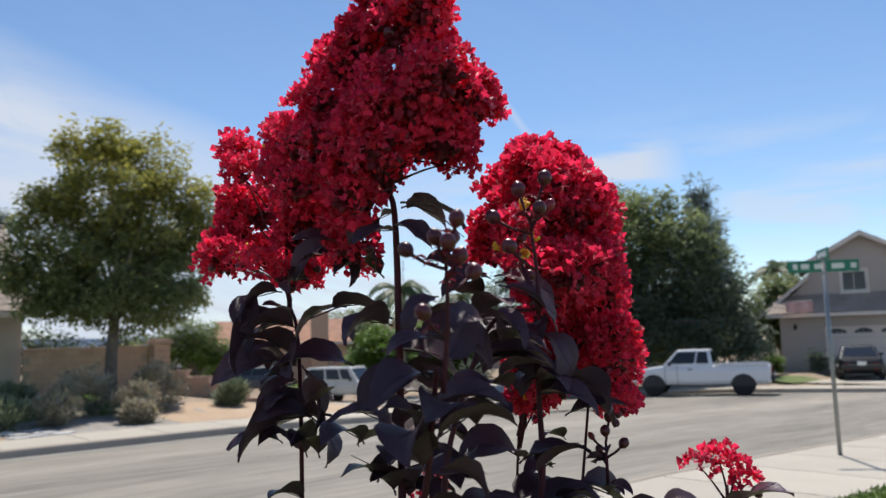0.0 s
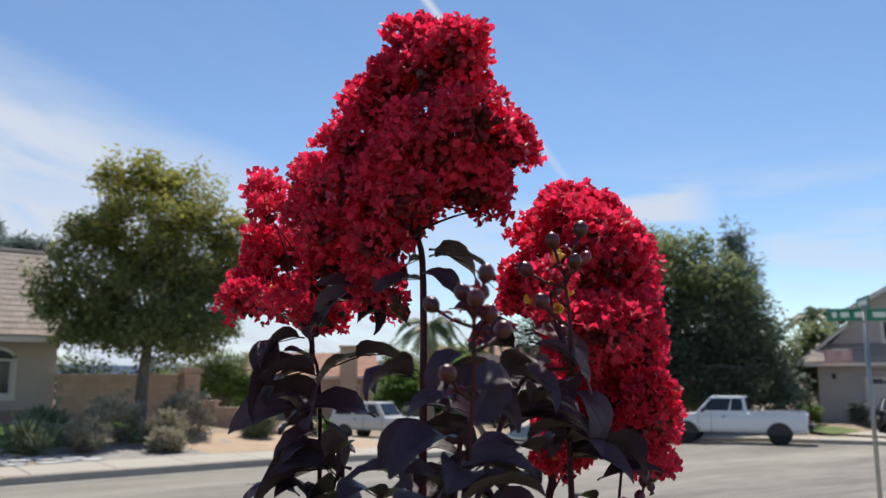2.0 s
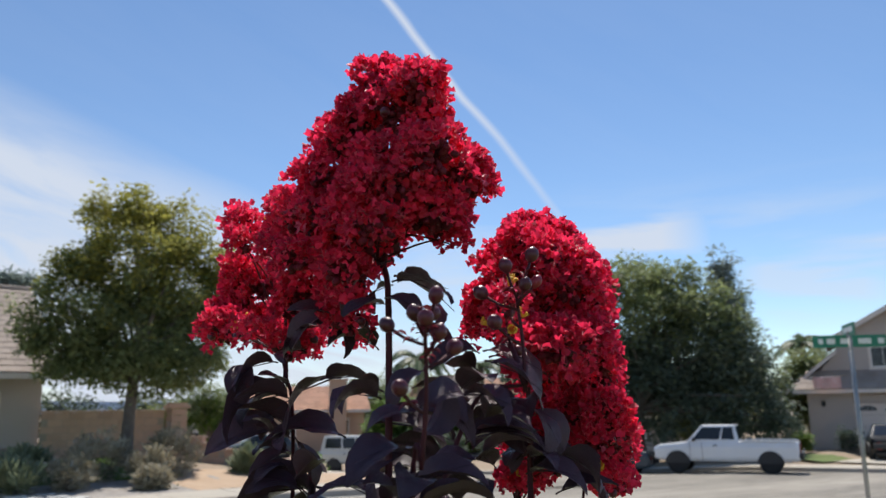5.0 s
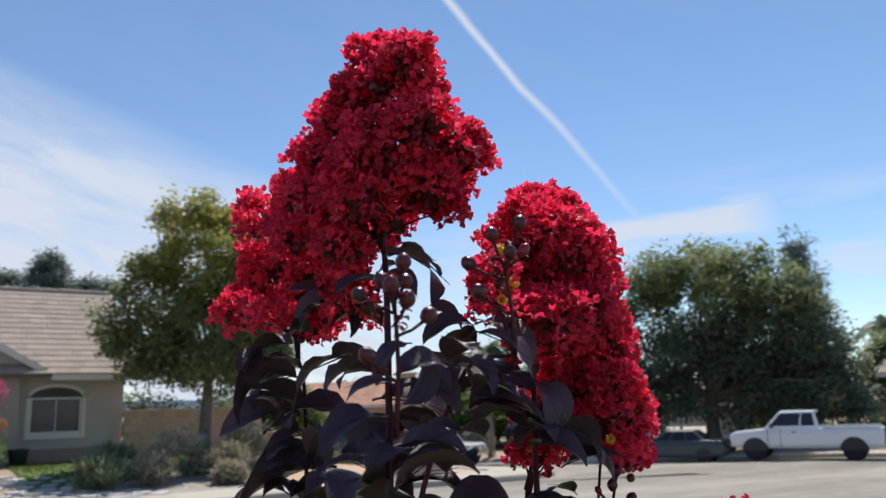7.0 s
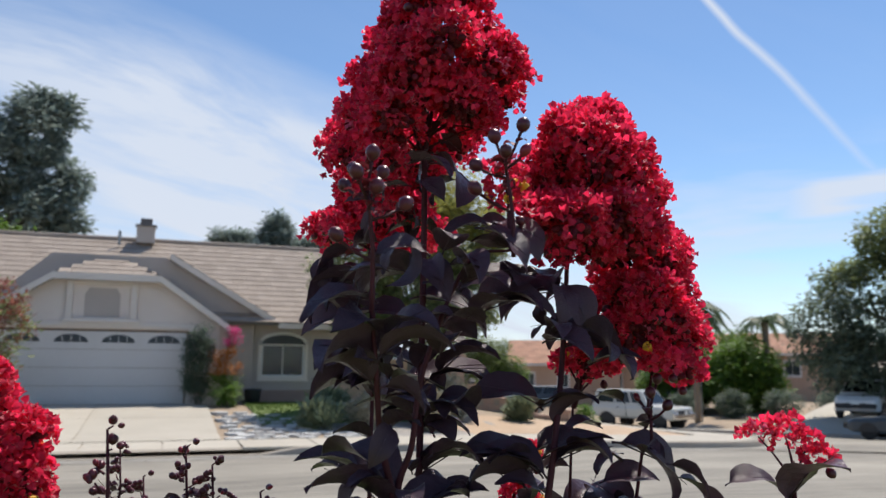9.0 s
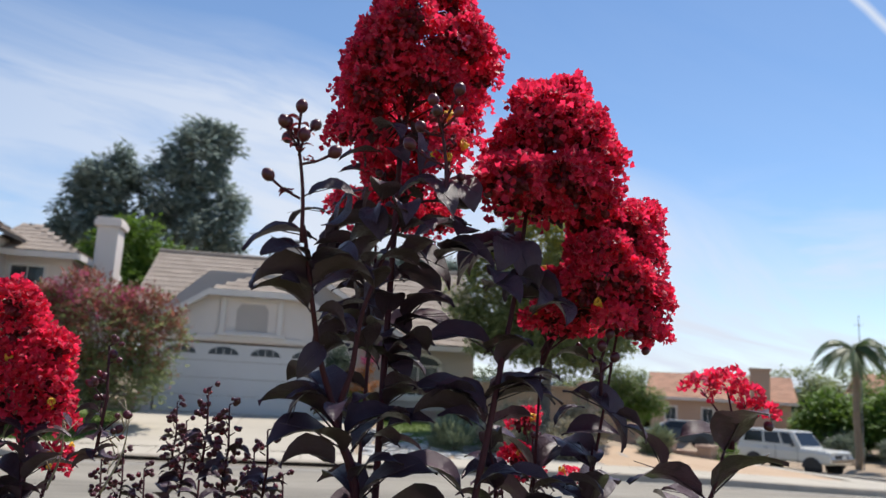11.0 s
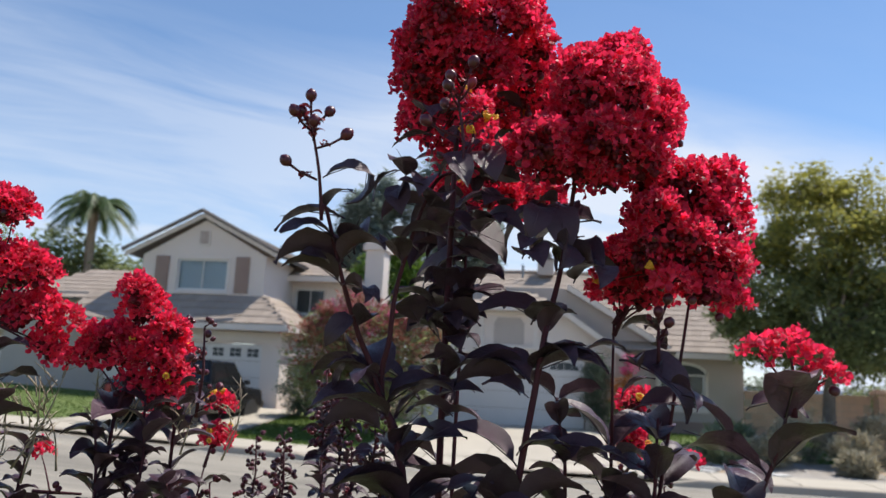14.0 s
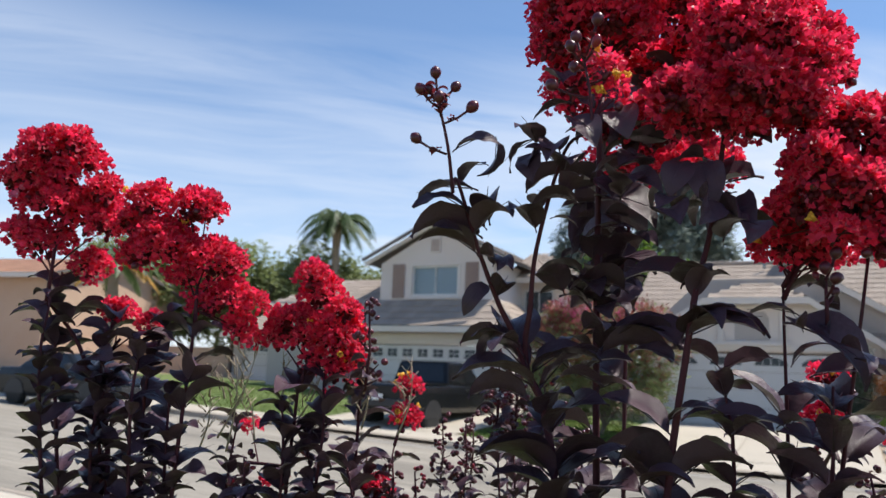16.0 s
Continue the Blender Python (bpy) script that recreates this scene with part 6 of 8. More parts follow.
# ---- the flowering shrubs ----
def petal_grid(rng, claw, fan, nu=6, nv=2):
    """One crinkled petal: a thin claw that opens into a round, crumpled fan with a frilled rim."""
    verts, faces = [], []
    ph, ph2, k, curl = rng.uniform(0, 6.28), rng.uniform(0, 6.28), rng.uniform(4.0, 6.5), rng.uniform(-0.7, 0.8)
    for v in range(nv + 1):
        fv = v / nv
        for u in range(nu + 1):
            fu = 2 * u / nu - 1
            a = fu * 1.35
            reach = 2.0 * fan * math.cos(a) ** 0.55 * (0.1 + 0.9 * fv) * (1 + (0.12 * math.sin(7 * fu + ph2) + 0.05 * (-1) ** u) * fv)
            x = claw + reach * math.cos(a)
            y = reach * math.sin(a) * 0.95
            z = curl * reach * fv * 0.6 + fan * fv * (0.6 * math.sin(k * fu + ph) + 0.25 * (-1) ** u * fv + rng.uniform(-0.25, 0.25))
            verts.append(Vector((x, y, z)))
    for v in range(nv):
        for u in range(nu):
            a = v * (nu + 1) + u
            faces.append((a, a + 1, a + nu + 2, a + nu + 1))
    return verts, faces


def floret(seed):
    """A flower of crumpled petals on thin claws round a small calyx, opening along +z; about 26 mm across."""
    rng = random.Random(seed)
    pieces = []
    for k in range(7):
        vs, fs = petal_grid(rng, rng.uniform(0.0029, 0.0070), rng.uniform(0.0021, 0.0031))
        turn = Matrix.Rotation(math.pi / 3.5 * k + rng.uniform(-0.3, 0.3), 3, "Z") @ Matrix.Rotation(-rng.uniform(0.0, 1.1), 3, "Y") @ Matrix.Rotation(rng.uniform(-0.9, 0.9), 3, "X")
        pieces.append(([turn @ v for v in vs], fs))
    return joined(*pieces)


FLORETS = [floret(40 + k) for k in range(8)]
FLORET_ARRAYS = [(np.array([tuple(v) for v in vs]), np.array(fs)) for vs, fs in FLORETS]
FLORET_MESHES = []
for vs, fs in FLORETS:
    me = mesh_of("flower", vs, fs, True)
    me.materials.append(M["petal"])
    FLORET_MESHES.append(me)

FADED_MESHES = []
for me in FLORET_MESHES:
    me = me.copy()
    me.materials[0] = M["petal_old"]
    FADED_MESHES.append(me)


def lathe_mesh(name, profile, sides, material, ribs=0, depth=0.0):
    vs, fs = spin(profile, sides, "z")
    if ribs:
        vs = [(x * (1 - depth * abs(math.cos(ribs * math.atan2(y, x) / 2))), y * (1 - depth * abs(math.cos(ribs * math.atan2(y, x) / 2))), z) for x, y, z in vs]
    me = mesh_of(name, vs, fs, True)
    me.materials.append(material)
    return me


BUD_PROFILE = [(0.0006, -0.0008), (0.0018, 0.0), (0.0036, 0.0016), (0.0046, 0.0038), (0.0047, 0.0056), (0.0038, 0.0078), (0.0022, 0.0092), (0.0006, 0.0101)]
BUD_MESH = lathe_mesh("flower_bud", BUD_PROFILE, 14, M["bud"], 6, 0.06)
BUD_RED = lathe_mesh("flower_bud", [(r * 0.8, h) for r, h in BUD_PROFILE], 12, M["bud_red"], 6, 0.06)
STAMENS = joined(*[tube([(0, 0, 0.001), (0.0022 * math.cos(k * 2.4), 0.0022 * math.sin(k * 2.4), 0.007 + 0.0004 * (k % 5)), (0.0032 * math.cos(k * 2.4), 0.0032 * math.sin(k * 2.4), 0.0105 + 0.0005 * (k % 4))], [0.0003, 0.0003, 0.0008], 4) for k in range(16)])
STAMEN_MESH = mesh_of("stamen_tuft", *STAMENS, True)
STAMEN_MESH.materials.append(M["stamen"])


def leaf_mesh(seed):
    """A dark leaf one unit long on a short stalk: folded along its rib, arched and hanging at the tip, wavy at the edge."""
    rng = random.Random(seed)
    nx, ny = 9, 4
    wide, arch, fold, wave = rng.uniform(0.22, 0.30), rng.uniform(0.5, 1.15), rng.uniform(0.15, 0.75), rng.uniform(0.012, 0.035)
    curl, ph = rng.uniform(-0.25, 0.25), rng.uniform(0, 6.28)
    verts, faces = [], []
    for i in range(nx + 1):
        s = i / nx
        half = wide * (math.sin(math.pi * min(1.0, s ** 0.82)) ** 0.8) * (1.0 if s < 0.7 else 1.0 - 0.25 * (s - 0.7) / 0.3) + 0.004
        a = arch * s * 1.5
        cx, cz = (math.sin(a) / (arch * 1.5)), -(1 - math.cos(a)) / (arch * 1.5)
        for j in range(ny + 1):
            q = 2 * j / ny - 1
            lift = fold * abs(q) * half + wave * (math.sin(9 * s + ph + 2 * q) + 0.5 * math.sin(21 * s + 2 * ph - 3 * q)) * abs(q) + curl * q * half * s
            verts.append((0.08 + cx * 0.94 + lift * math.sin(a), q * half, cz + lift * math.cos(a)))
    for i in range(nx):
        for j in range(ny):
            k = i * (ny + 1) + j
            faces.append((k, k + 1, k + ny + 2, k + ny + 1))
    stalk = tube([(0, 0, 0), (0.05, 0, 0.004), (0.12, 0, 0.0)], [0.016, 0.013, 0.011], 5)
    rib = tube([(0.1, 0, -0.002), (0.5, 0, -(1 - math.cos(arch * 0.66)) / (arch * 1.5) - 0.006), (0.8, 0, -(1 - math.cos(arch * 1.12)) / (arch * 1.5) - 0.008)], [0.011, 0.008, 0.004], 5)
    me = mesh_of("leaf", *joined((verts, faces), stalk, rib), True)
    me.materials.append(M["leaf"])
    return me


LEAVES = [leaf_mesh(k) for k in range(10)]


LEAF_ARRAYS = []
for me in LEAVES:
    LEAF_ARRAYS.append((np.array([tuple(v.co) for v in me.vertices]), [tuple(p.vertices) for p in me.polygons]))
SINGLE = {}
POOL = {}


def put_leaf(shrub, at, way, size, rng, roll=None):
    """A leaf at a point of a stem, pointing along way; past 280 on one shrub it joins the shrub's foliage."""
    x = Vector(way).normalized()
    z = Vector((0, 0, 1))
    y = z.cross(x).normalized() if abs(x.z) < 0.97 else Vector((0, 1, 0))
    z = x.cross(y)
    m = Matrix((x, y, z)).transposed().to_4x4()
    tilt = rng.uniform(-50, 50) if roll is None else roll
    m = Matrix.Translation(at) @ m @ pose(0, 0, 0, tilt, 0, 0) @ Matrix.Scale(size, 4)
    k = rng.randrange(len(LEAVES))
    SINGLE[shrub.name] = SINGLE.get(shrub.name, 0) + 1
    if SINGLE[shrub.name] <= 280:
        share("leaf", LEAVES[k], shrub, m)
    else:
        POOL.setdefault(shrub.name, []).append((k, m))


def foliage(shrub):
    """The leaves past those that are parts of their own, as one mesh."""
    pieces = []
    for k, m in POOL.get(shrub.name, []):
        vs, fs = LEAF_ARRAYS[k]
        mm = np.array(m)
        pieces.append(([tuple(v) for v in vs @ mm[:3, :3].T + mm[:3, 3]], fs))
    if pieces:
        ob = part("foliage", joined(*pieces), M["leaf"], shrub, smooth=True)
        tagged(ob, kind="stuff")


def shoot(shrub, foot, top, rng, size=(0.024, 0.040), gap=0.0115, length=0.30):
    """A slim shoot crowded with leaves over its last stretch."""
    foot, top = Vector(foot), Vector(top)
    mid = foot.lerp(top, 0.6) + Vector((rng.uniform(-0.02, 0.02), rng.uniform(-0.02, 0.02), 0.05))
    lean = Vector((rng.uniform(-0.012, 0.012), rng.uniform(-0.012, 0.012), -0.12))
    stem(shrub, [foot, mid, top + lean, top], 0.004, 0.0012, rng, (1 - length / (top - foot).length, 1.0), size, gap)


def dry_spray(shrub, foot, top, rng):
    """A bare, pale dead twig that forks into fine ends."""
    foot, top = Vector(foot), Vector(top)
    axis = top - foot
    part("dry_twig", tube(smooth_line([foot, foot.lerp(top, 0.5) + Vector((0.006, 0, 0)), top], 4), [0.0012 - 0.0008 * k / 8 for k in range(9)], 5), M["twig"], shrub, "thin bare dead twig", True)
    for k in range(9):
        at = foot.lerp(top, 0.25 + 0.08 * k)
        a = rng.uniform(0, 6.28)
        d = Vector((math.cos(a), math.sin(a), rng.uniform(0.5, 1.4))) * axis.length * rng.uniform(0.12, 0.26)
        part("dry_twig", tube([at, at + d * 0.5 + Vector((0, 0, 0.002)), at + d], [0.0007, 0.0005, 0.0003], 4), M["twig"], shrub, smooth=True)
        d2 = Vector((-d.y, d.x, d.z)) * 0.5
        part("dry_twig", tube([at + d * 0.5, at + d * 0.5 + d2], [0.0005, 0.0003], 4), M["twig"], shrub, smooth=True)


def bud_spike(shrub, top, rng, count=60, height=0.085, spread=0.0135, scale=0.62):
    """A crowded upright cluster of small maroon buds on forking stalks, with little leaves among them."""
    top = Vector(top)
    base = top - Vector((0, 0, height))
    spray = part("bud_spike", tube([base, base.lerp(top, 0.5) + Vector((0.003, 0, 0)), top], [0.0016, 0.0013, 0.0009], 6), M["stem"], shrub, "crowded cluster of small maroon buds", True)
    k = 0
    while k < count:
        f = 1 - (k / count) ** 0.8
        a = k * 2.1 + rng.uniform(-0.4, 0.4)
        at = base.lerp(top, f)
        away = Vector((math.cos(a), math.sin(a), rng.uniform(0.2, 0.9))) * spread * (0.25 + 0.95 * (1 - f)) * rng.uniform(0.6, 1.1)
        part("stalk", tube([at, at + away], [0.0009, 0.0007], 4), M["stem"], spray, smooth=True)
        for _ in range(rng.choice((3, 4, 5))):
            d = (away.normalized() + Vector((rng.uniform(-1, 1), rng.uniform(-1, 1), rng.uniform(-0.6, 1)))).normalized()
            share("flower_bud", BUD_RED if rng.random() < 0.12 else BUD_MESH, spray, Matrix.Translation(at + away + d * 0.003) @ d.to_track_quat("Z", "Y").to_matrix().to_4x4() @ Matrix.Scale(scale * rng.uniform(0.65, 1.15), 4))
            k += 1
    for _ in range(12):
        a = rng.uniform(0, 6.28)
        put_leaf(shrub, base.lerp(top, rng.uniform(-0.1, 0.5)), (math.cos(a), math.sin(a), rng.uniform(0.2, 0.9)), rng.uniform(0.014, 0.028), rng)
    return spray


def leaf_between(shrub, a, b, rng):
    """A leaf from its stalk's foot a to its tip b, arched over."""
    a, b = Vector(a), Vector(b)
    d = b - a
    way_ = d + Vector((0, 0, 0.45 * d.length))
    put_leaf(shrub, a, way_, d.length * 1.06, rng, rng.uniform(-40, 40))


def stem(shrub, points, r0, r1, rng, leafy=(0.55, 1.0), size=(0.048, 0.074), gap=0.038, material="stem"):
    """A stem with pairs of leaves along the given stretch of it."""
    line = smooth_line(points)
    n = len(line)
    radii = [0.82 * (r0 + (r1 - r0) * k / (n - 1)) for k in range(n)]
    part("stem", tube(line, radii, 8), M[material], shrub, smooth=True)
    total = [0.0]
    for a, b in zip(line[:-1], line[1:]):
        total.append(total[-1] + (b - a).length)
    s, turn = total[-1] * leafy[0], rng.uniform(0, 360)
    while s < total[-1] * leafy[1]:
        k = min(n - 2, max(0, int(np.searchsorted(total, s)) - 1))
        at = line[k].lerp(line[k + 1], (s - total[k]) / max(1e-6, total[k + 1] - total[k]))
        turn += 90 + rng.uniform(-25, 25)
        for side in (0, 180):
            if rng.random() < 0.12:
                continue
            a = radians(turn + side + rng.uniform(-20, 20))
            up = rng.uniform(0.9, 2.3)
            put_leaf(shrub, at, (math.cos(a), math.sin(a), up), rng.uniform(*size), rng)
        s += gap * rng.uniform(0.75, 1.3)


def bud_spray(shrub, top, rng, count=7, height=0.05, spread=0.022, red=0.25, scale=1.0):
    """A loose upright spray of round buds on thin stalks."""
    top = Vector(top)
    base = top - Vector((0, 0, height))
    twigs = [tube([base - Vector((0, 0, 0.01)), top - Vector((0, 0, 0.006))], [0.0017, 0.0011], 6)]
    ends = [(top, Vector((0, 0, 1)))]
    for k in range(count - 1):
        a, f = k * 2.4 + rng.uniform(-0.4, 0.4), 1 - (k + 1) / count
        at = base.lerp(top, f)
        away = Vector((math.cos(a), math.sin(a), 0)) * spread * rng.uniform(0.55, 1.0) * (0.5 + 0.7 * (1 - f)) + Vector((0, 0, rng.uniform(0.008, 0.018)))
        twigs.append(tube([at, at + away * 0.6 + Vector((0, 0, -0.001)), at + away], [0.0012, 0.0010, 0.0012], 5))
        ends.append((at + away, (away.normalized() + Vector((0, 0, 0.5))).normalized()))
    spray = part("bud_spray", twigs[0], M["stem"], shrub, "spray of round maroon flower buds", True)
    for vf in twigs[1:]:
        part("stalk", vf, M["stem"], spray, smooth=True)
    for k in range(4):
        a = rng.uniform(0, 6.28)
        put_leaf(shrub, base + Vector((0, 0, rng.uniform(-0.012, 0.02))), (math.cos(a), math.sin(a), rng.uniform(0.2, 0.9)), rng.uniform(0.018, 0.032) * scale, rng)
    for at, d in ends:
        me = BUD_RED if rng.random() < red else BUD_MESH
        share("flower_bud", me, spray, Matrix.Translation(at - d * 0.001) @ d.to_track_quat("Z", "Y").to_matrix().to_4x4() @ Matrix.Scale(scale * rng.uniform(0.85, 1.2), 4))
    return spray


BRACT_MESHES = []
for me in LEAVES[:4]:
    me = me.copy()
    me.materials[0] = M["bract"]
    BRACT_MESHES.append(me)


def open_spray(shrub, foot, top, buds, rng):
    """A spray of few large round buds on short stalks, with small reddish bracts. buds: places of their centres."""
    foot, top = Vector(foot), Vector(top)
    spray = part("bud_spray", tube(smooth_line([foot, foot.lerp(top, 0.5) + Vector((0.002, 0, 0)), top], 3), [0.0016, 0.0015, 0.0014, 0.0013, 0.0012, 0.0011, 0.001], 6), M["stem"], shrub, "spray of round maroon flower buds", True)
    for at in buds:
        at = Vector(at)
        s = min(1.0, max(0.15, (at.z - foot.z - 0.012) / max(0.01, top.z - foot.z)))
        root = foot.lerp(top, s)
        d = (at - root).normalized()
        d = (d + Vector((0, 0, 0.35))).normalized()
        knee = root.lerp(at, 0.5) + Vector((0, 0, -0.002))
        part("stalk", tube([root, knee, at - d * 0.004], [0.001, 0.0009, 0.0011], 5), M["stem"], spray, smooth=True)
        share("flower_bud", BUD_RED if rng.random() < 0.2 else BUD_MESH, spray, Matrix.Translation(at - d * 0.0045) @ d.to_track_quat("Z", "Y").to_matrix().to_4x4() @ Matrix.Scale(rng.uniform(0.9, 1.05), 4))
        for _ in range(3):
            b = root.lerp(at, rng.uniform(0.05, 0.6))
            a = rng.uniform(0, 6.28)
            way_ = d + Vector((math.cos(a), math.sin(a), rng.uniform(0, 0.6)))
            share("bract", rng.choice(BRACT_MESHES), spray, Matrix.Translation(b) @ way_.to_track_quat("X", "Z").to_matrix().to_4x4() @ Matrix.Scale(rng.uniform(0.006, 0.012), 4))
    return spray


CALYX = spin([(0.0006, -0.003), (0.0036, 0.0), (0.0030, 0.004), (0.0006, 0.006)], 6, "z")


def panicle(shrub, foot, lobes, seed, close=20, dense=1.0, label="dense crimson flower panicle with crinkled petals", gold=0.0):
    """A head of flowers. foot: where its stalk begins; lobes: centre and radius of each clump of flowers.
    The clumps' flowers point outwards; the first ones are pieces of their own, the rest one mesh."""
    rng = random.Random(seed)
    foot = Vector(foot)
    centre = sum((Vector(l[:3]) for l in lobes), Vector()) / len(lobes)
    head = part("panicle", tube([foot, foot.lerp(centre, 0.7)], [0.0024, 0.0014], 6), M["stem"], shrub, label, True)
    for x, y, z, r in lobes:
        c = Vector((x, y, z))
        f = min(0.9, max(0.0, (z - 0.02 - 0.5 * math.hypot(x - centre.x, y - centre.y) - foot.z) / max(0.02, centre.z - foot.z)))
        root = foot.lerp(centre, max(0.25, f))
        if (c - root).length > 0.075:
            continue
        knee = root.lerp(c, 0.55) + Vector((0, 0, 0.04 * (c - root).length))
        part("branchlet", tube(smooth_line([root, knee, c], 4), [0.0011 - 0.0006 * k / 8 for k in range(9)], 5), M["stem"], head, smooth=True)
    # each clump breaks into smaller heads, thinned beneath so dark calyces deepen the shade
    heads = []
    for x, y, z, r in lobes:
        c = Vector((x, y, z))
        if r < 0.015:
            heads.append((c, r))
            continue
        n = int(5 + r * 150)
        for k in range(n):
            h = 1 - 2 * (k + 0.5) / n
            a = 2.39996 * k + rng.uniform(-0.5, 0.5)
            q = r * rng.uniform(0.36, 0.50)
            d = Vector((math.sqrt(1 - h * h) * math.cos(a), math.sqrt(1 - h * h) * math.sin(a), h))
            heads.append((c + d * (r - q * rng.uniform(0.75, 0.95)), q))
    def under(p):
        """On the shaded lower side of the clump that it belongs to."""
        o = min(lobes, key=lambda q: (p - Vector(q[:3])).length / q[3])
        return p.z < o[2] - 0.3 * o[3]

    spots = []
    for c, r in heads:
        n = max(16, int(dense * 4 * math.pi * r * r / 0.000068))
        for k in range(n):
            h = 1 - 2 * (k + 0.5) / n
            if h < 0.12 and rng.random() < 0.8:
                continue
            a = 2.39996 * k + rng.uniform(-0.3, 0.3)
            d = Vector((math.sqrt(1 - h * h) * math.cos(a), math.sqrt(1 - h * h) * math.sin(a), h))
            p = c + d * r * rng.uniform(0.85, 1.12)
            if any((p - o).length < q * 0.7 for o, q in heads):
                continue
            if any((p - Vector(o[:3])).length < o[3] * 0.66 for o in lobes):
                continue
            if under(p) and rng.random() < 0.8:
                continue
            spots.append((p, (d + 0.3 * (p - centre).normalized() + Vector((0, 0, 0.3))).normalized()))
    rng.shuffle(spots)
    spots.sort(key=lambda s: s[0].y)
    picked = spots[:: max(1, len(spots) // max(1, close))][:close]
    kept = {id(s) for s in picked}
    all_v, all_f, base = [], [], 0
    for s in spots:
        p, d = s
        m = Matrix.Translation(p) @ d.to_track_quat("Z", "Y").to_matrix().to_4x4() @ Matrix.Rotation(rng.uniform(0, 6.28), 4, "Z") @ Matrix.Scale(rng.uniform(0.8, 1.12), 4)
        k = rng.randrange(len(FLORETS))
        if id(s) in kept:
            share("flower", FADED_MESHES[k] if rng.random() < 0.06 else FLORET_MESHES[k], head, m)
            if rng.random() < gold:
                tagged(share("stamen_tuft", STAMEN_MESH, head, m), kind="stuff")
            continue
        vs, fs = FLORET_ARRAYS[k]
        mm = np.array(m)
        all_v.append(vs @ mm[:3, :3].T + mm[:3, 3])
        all_f.append(fs + base)
        base += len(vs)
    if all_v:
        V, F = np.concatenate(all_v), np.concatenate(all_f)
        me = bpy.data.meshes.new("blossom")
        me.vertices.add(len(V))
        me.vertices.foreach_set("co", V.astype(np.float32).ravel())
        me.loops.add(F.size)
        me.loops.foreach_set("vertex_index", F.astype(np.int32).ravel())
        me.polygons.add(len(F))
        me.polygons.foreach_set("loop_start", np.arange(0, F.size, 4, dtype=np.int32))
        me.polygons.foreach_set("use_smooth", np.ones(len(F), dtype=bool))
        me.update(calc_edges=True)
        me.materials.append(M["petal"])
        ob = new("blossom", me)
        ob.parent = head
        tagged(ob, kind="stuff")
    # crowded calyces and closed buds inside the head, added dark to deepen its gaps
    inner = []
    for x, y, z, r in lobes:
        if r < 0.012:
            continue
        for _ in range(int(10 + r * 1300)):
            d = Vector((rng.gauss(0, 1), rng.gauss(0, 1), rng.gauss(0, 1))).normalized()
            m = Matrix.Translation(Vector((x, y, z)) + d * r * rng.uniform(0.2, 0.66)) @ d.to_track_quat("Z", "Y").to_matrix().to_4x4() @ Matrix.Scale(rng.uniform(0.6, 0.85), 4)
            inner.append(([m @ Vector(v) for v in CALYX[0]], CALYX[1]))
    if inner:
        part("calyx_mass", joined(*inner), M["calyx"], head, smooth=True, kind="stuff")
    # dark unopened buds among the flowers
    for _ in range(max(1, len(lobes) // 5)):
        x, y, z, r = rng.choice(lobes)
        d = Vector((rng.uniform(-1, 1), rng.uniform(-1, 0.3), rng.uniform(-1.0, 0.0))).normalized()
        share("flower_bud", BUD_MESH, head, Matrix.Translation(Vector((x, y, z)) + d * r * 1.0) @ d.to_track_quat("Z", "Y").to_matrix().to_4x4() @ Matrix.Scale(0.8, 4))
    return head


myrtle = thing("crape_myrtle", (0.17, 0.74, lot_height(0.17, 0.74)), 0, "crape myrtle with near-black leaves and crimson flower heads", "shrub", "crape myrtles in the near yard")
myrtle.matrix_basis = Matrix()  # parts are given in place
# leaves whose set is plain to see
rng = random.Random(77)
leaf_between(myrtle, (0.219, 0.652, 1.783), (0.24, 0.599, 1.789), rng)
leaf_between(myrtle, (0.077, 0.762, 1.809), (0.056, 0.75, 1.827), rng)
leaf_between(myrtle, (0.144, 0.716, 1.776), (0.158, 0.681, 1.789), rng)
leaf_between(myrtle, (0.238, 0.635, 1.806), (0.207, 0.635, 1.785), rng)
leaf_between(myrtle, (0.046, 0.534, 1.827), (0.082, 0.525, 1.834), rng)
leaf_between(myrtle, (0.054, 0.549, 1.782), (0.035, 0.513, 1.8), rng)
leaf_between(myrtle, (0.051, 0.551, 1.764), (0.043, 0.524, 1.766), rng)
leaf_between(myrtle, (0.118, 0.565, 1.819), (0.109, 0.538, 1.826), rng)
leaf_between(myrtle, (0.12, 0.572, 1.795), (0.143, 0.554, 1.813), rng)
leaf_between(myrtle, (0.101, 0.571, 1.769), (0.096, 0.542, 1.796), rng)
leaf_between(myrtle, (0.059, 0.557, 1.751), (0.088, 0.549, 1.741), rng)
leaf_between(myrtle, (0.068, 0.564, 1.729), (0.06, 0.541, 1.708), rng)
leaf_between(myrtle, (0.088, 0.576, 1.685), (0.069, 0.546, 1.691), rng)
leaf_between(myrtle, (0.233, 0.613, 1.626), (0.267, 0.597, 1.645), rng)
leaf_between(myrtle, (0.262, 0.616, 1.633), (0.291, 0.598, 1.641), rng)
leaf_between(myrtle, (0.19, 0.606, 1.631), (0.218, 0.591, 1.659), rng)
leaf_between(myrtle, (0.137, 0.59, 1.6), (0.17, 0.58, 1.617), rng)
leaf_between(myrtle, (0.172, 0.598, 1.586), (0.204, 0.586, 1.608), rng)
leaf_between(myrtle, (0.301, 0.618, 1.692), (0.328, 0.599, 1.672), rng)
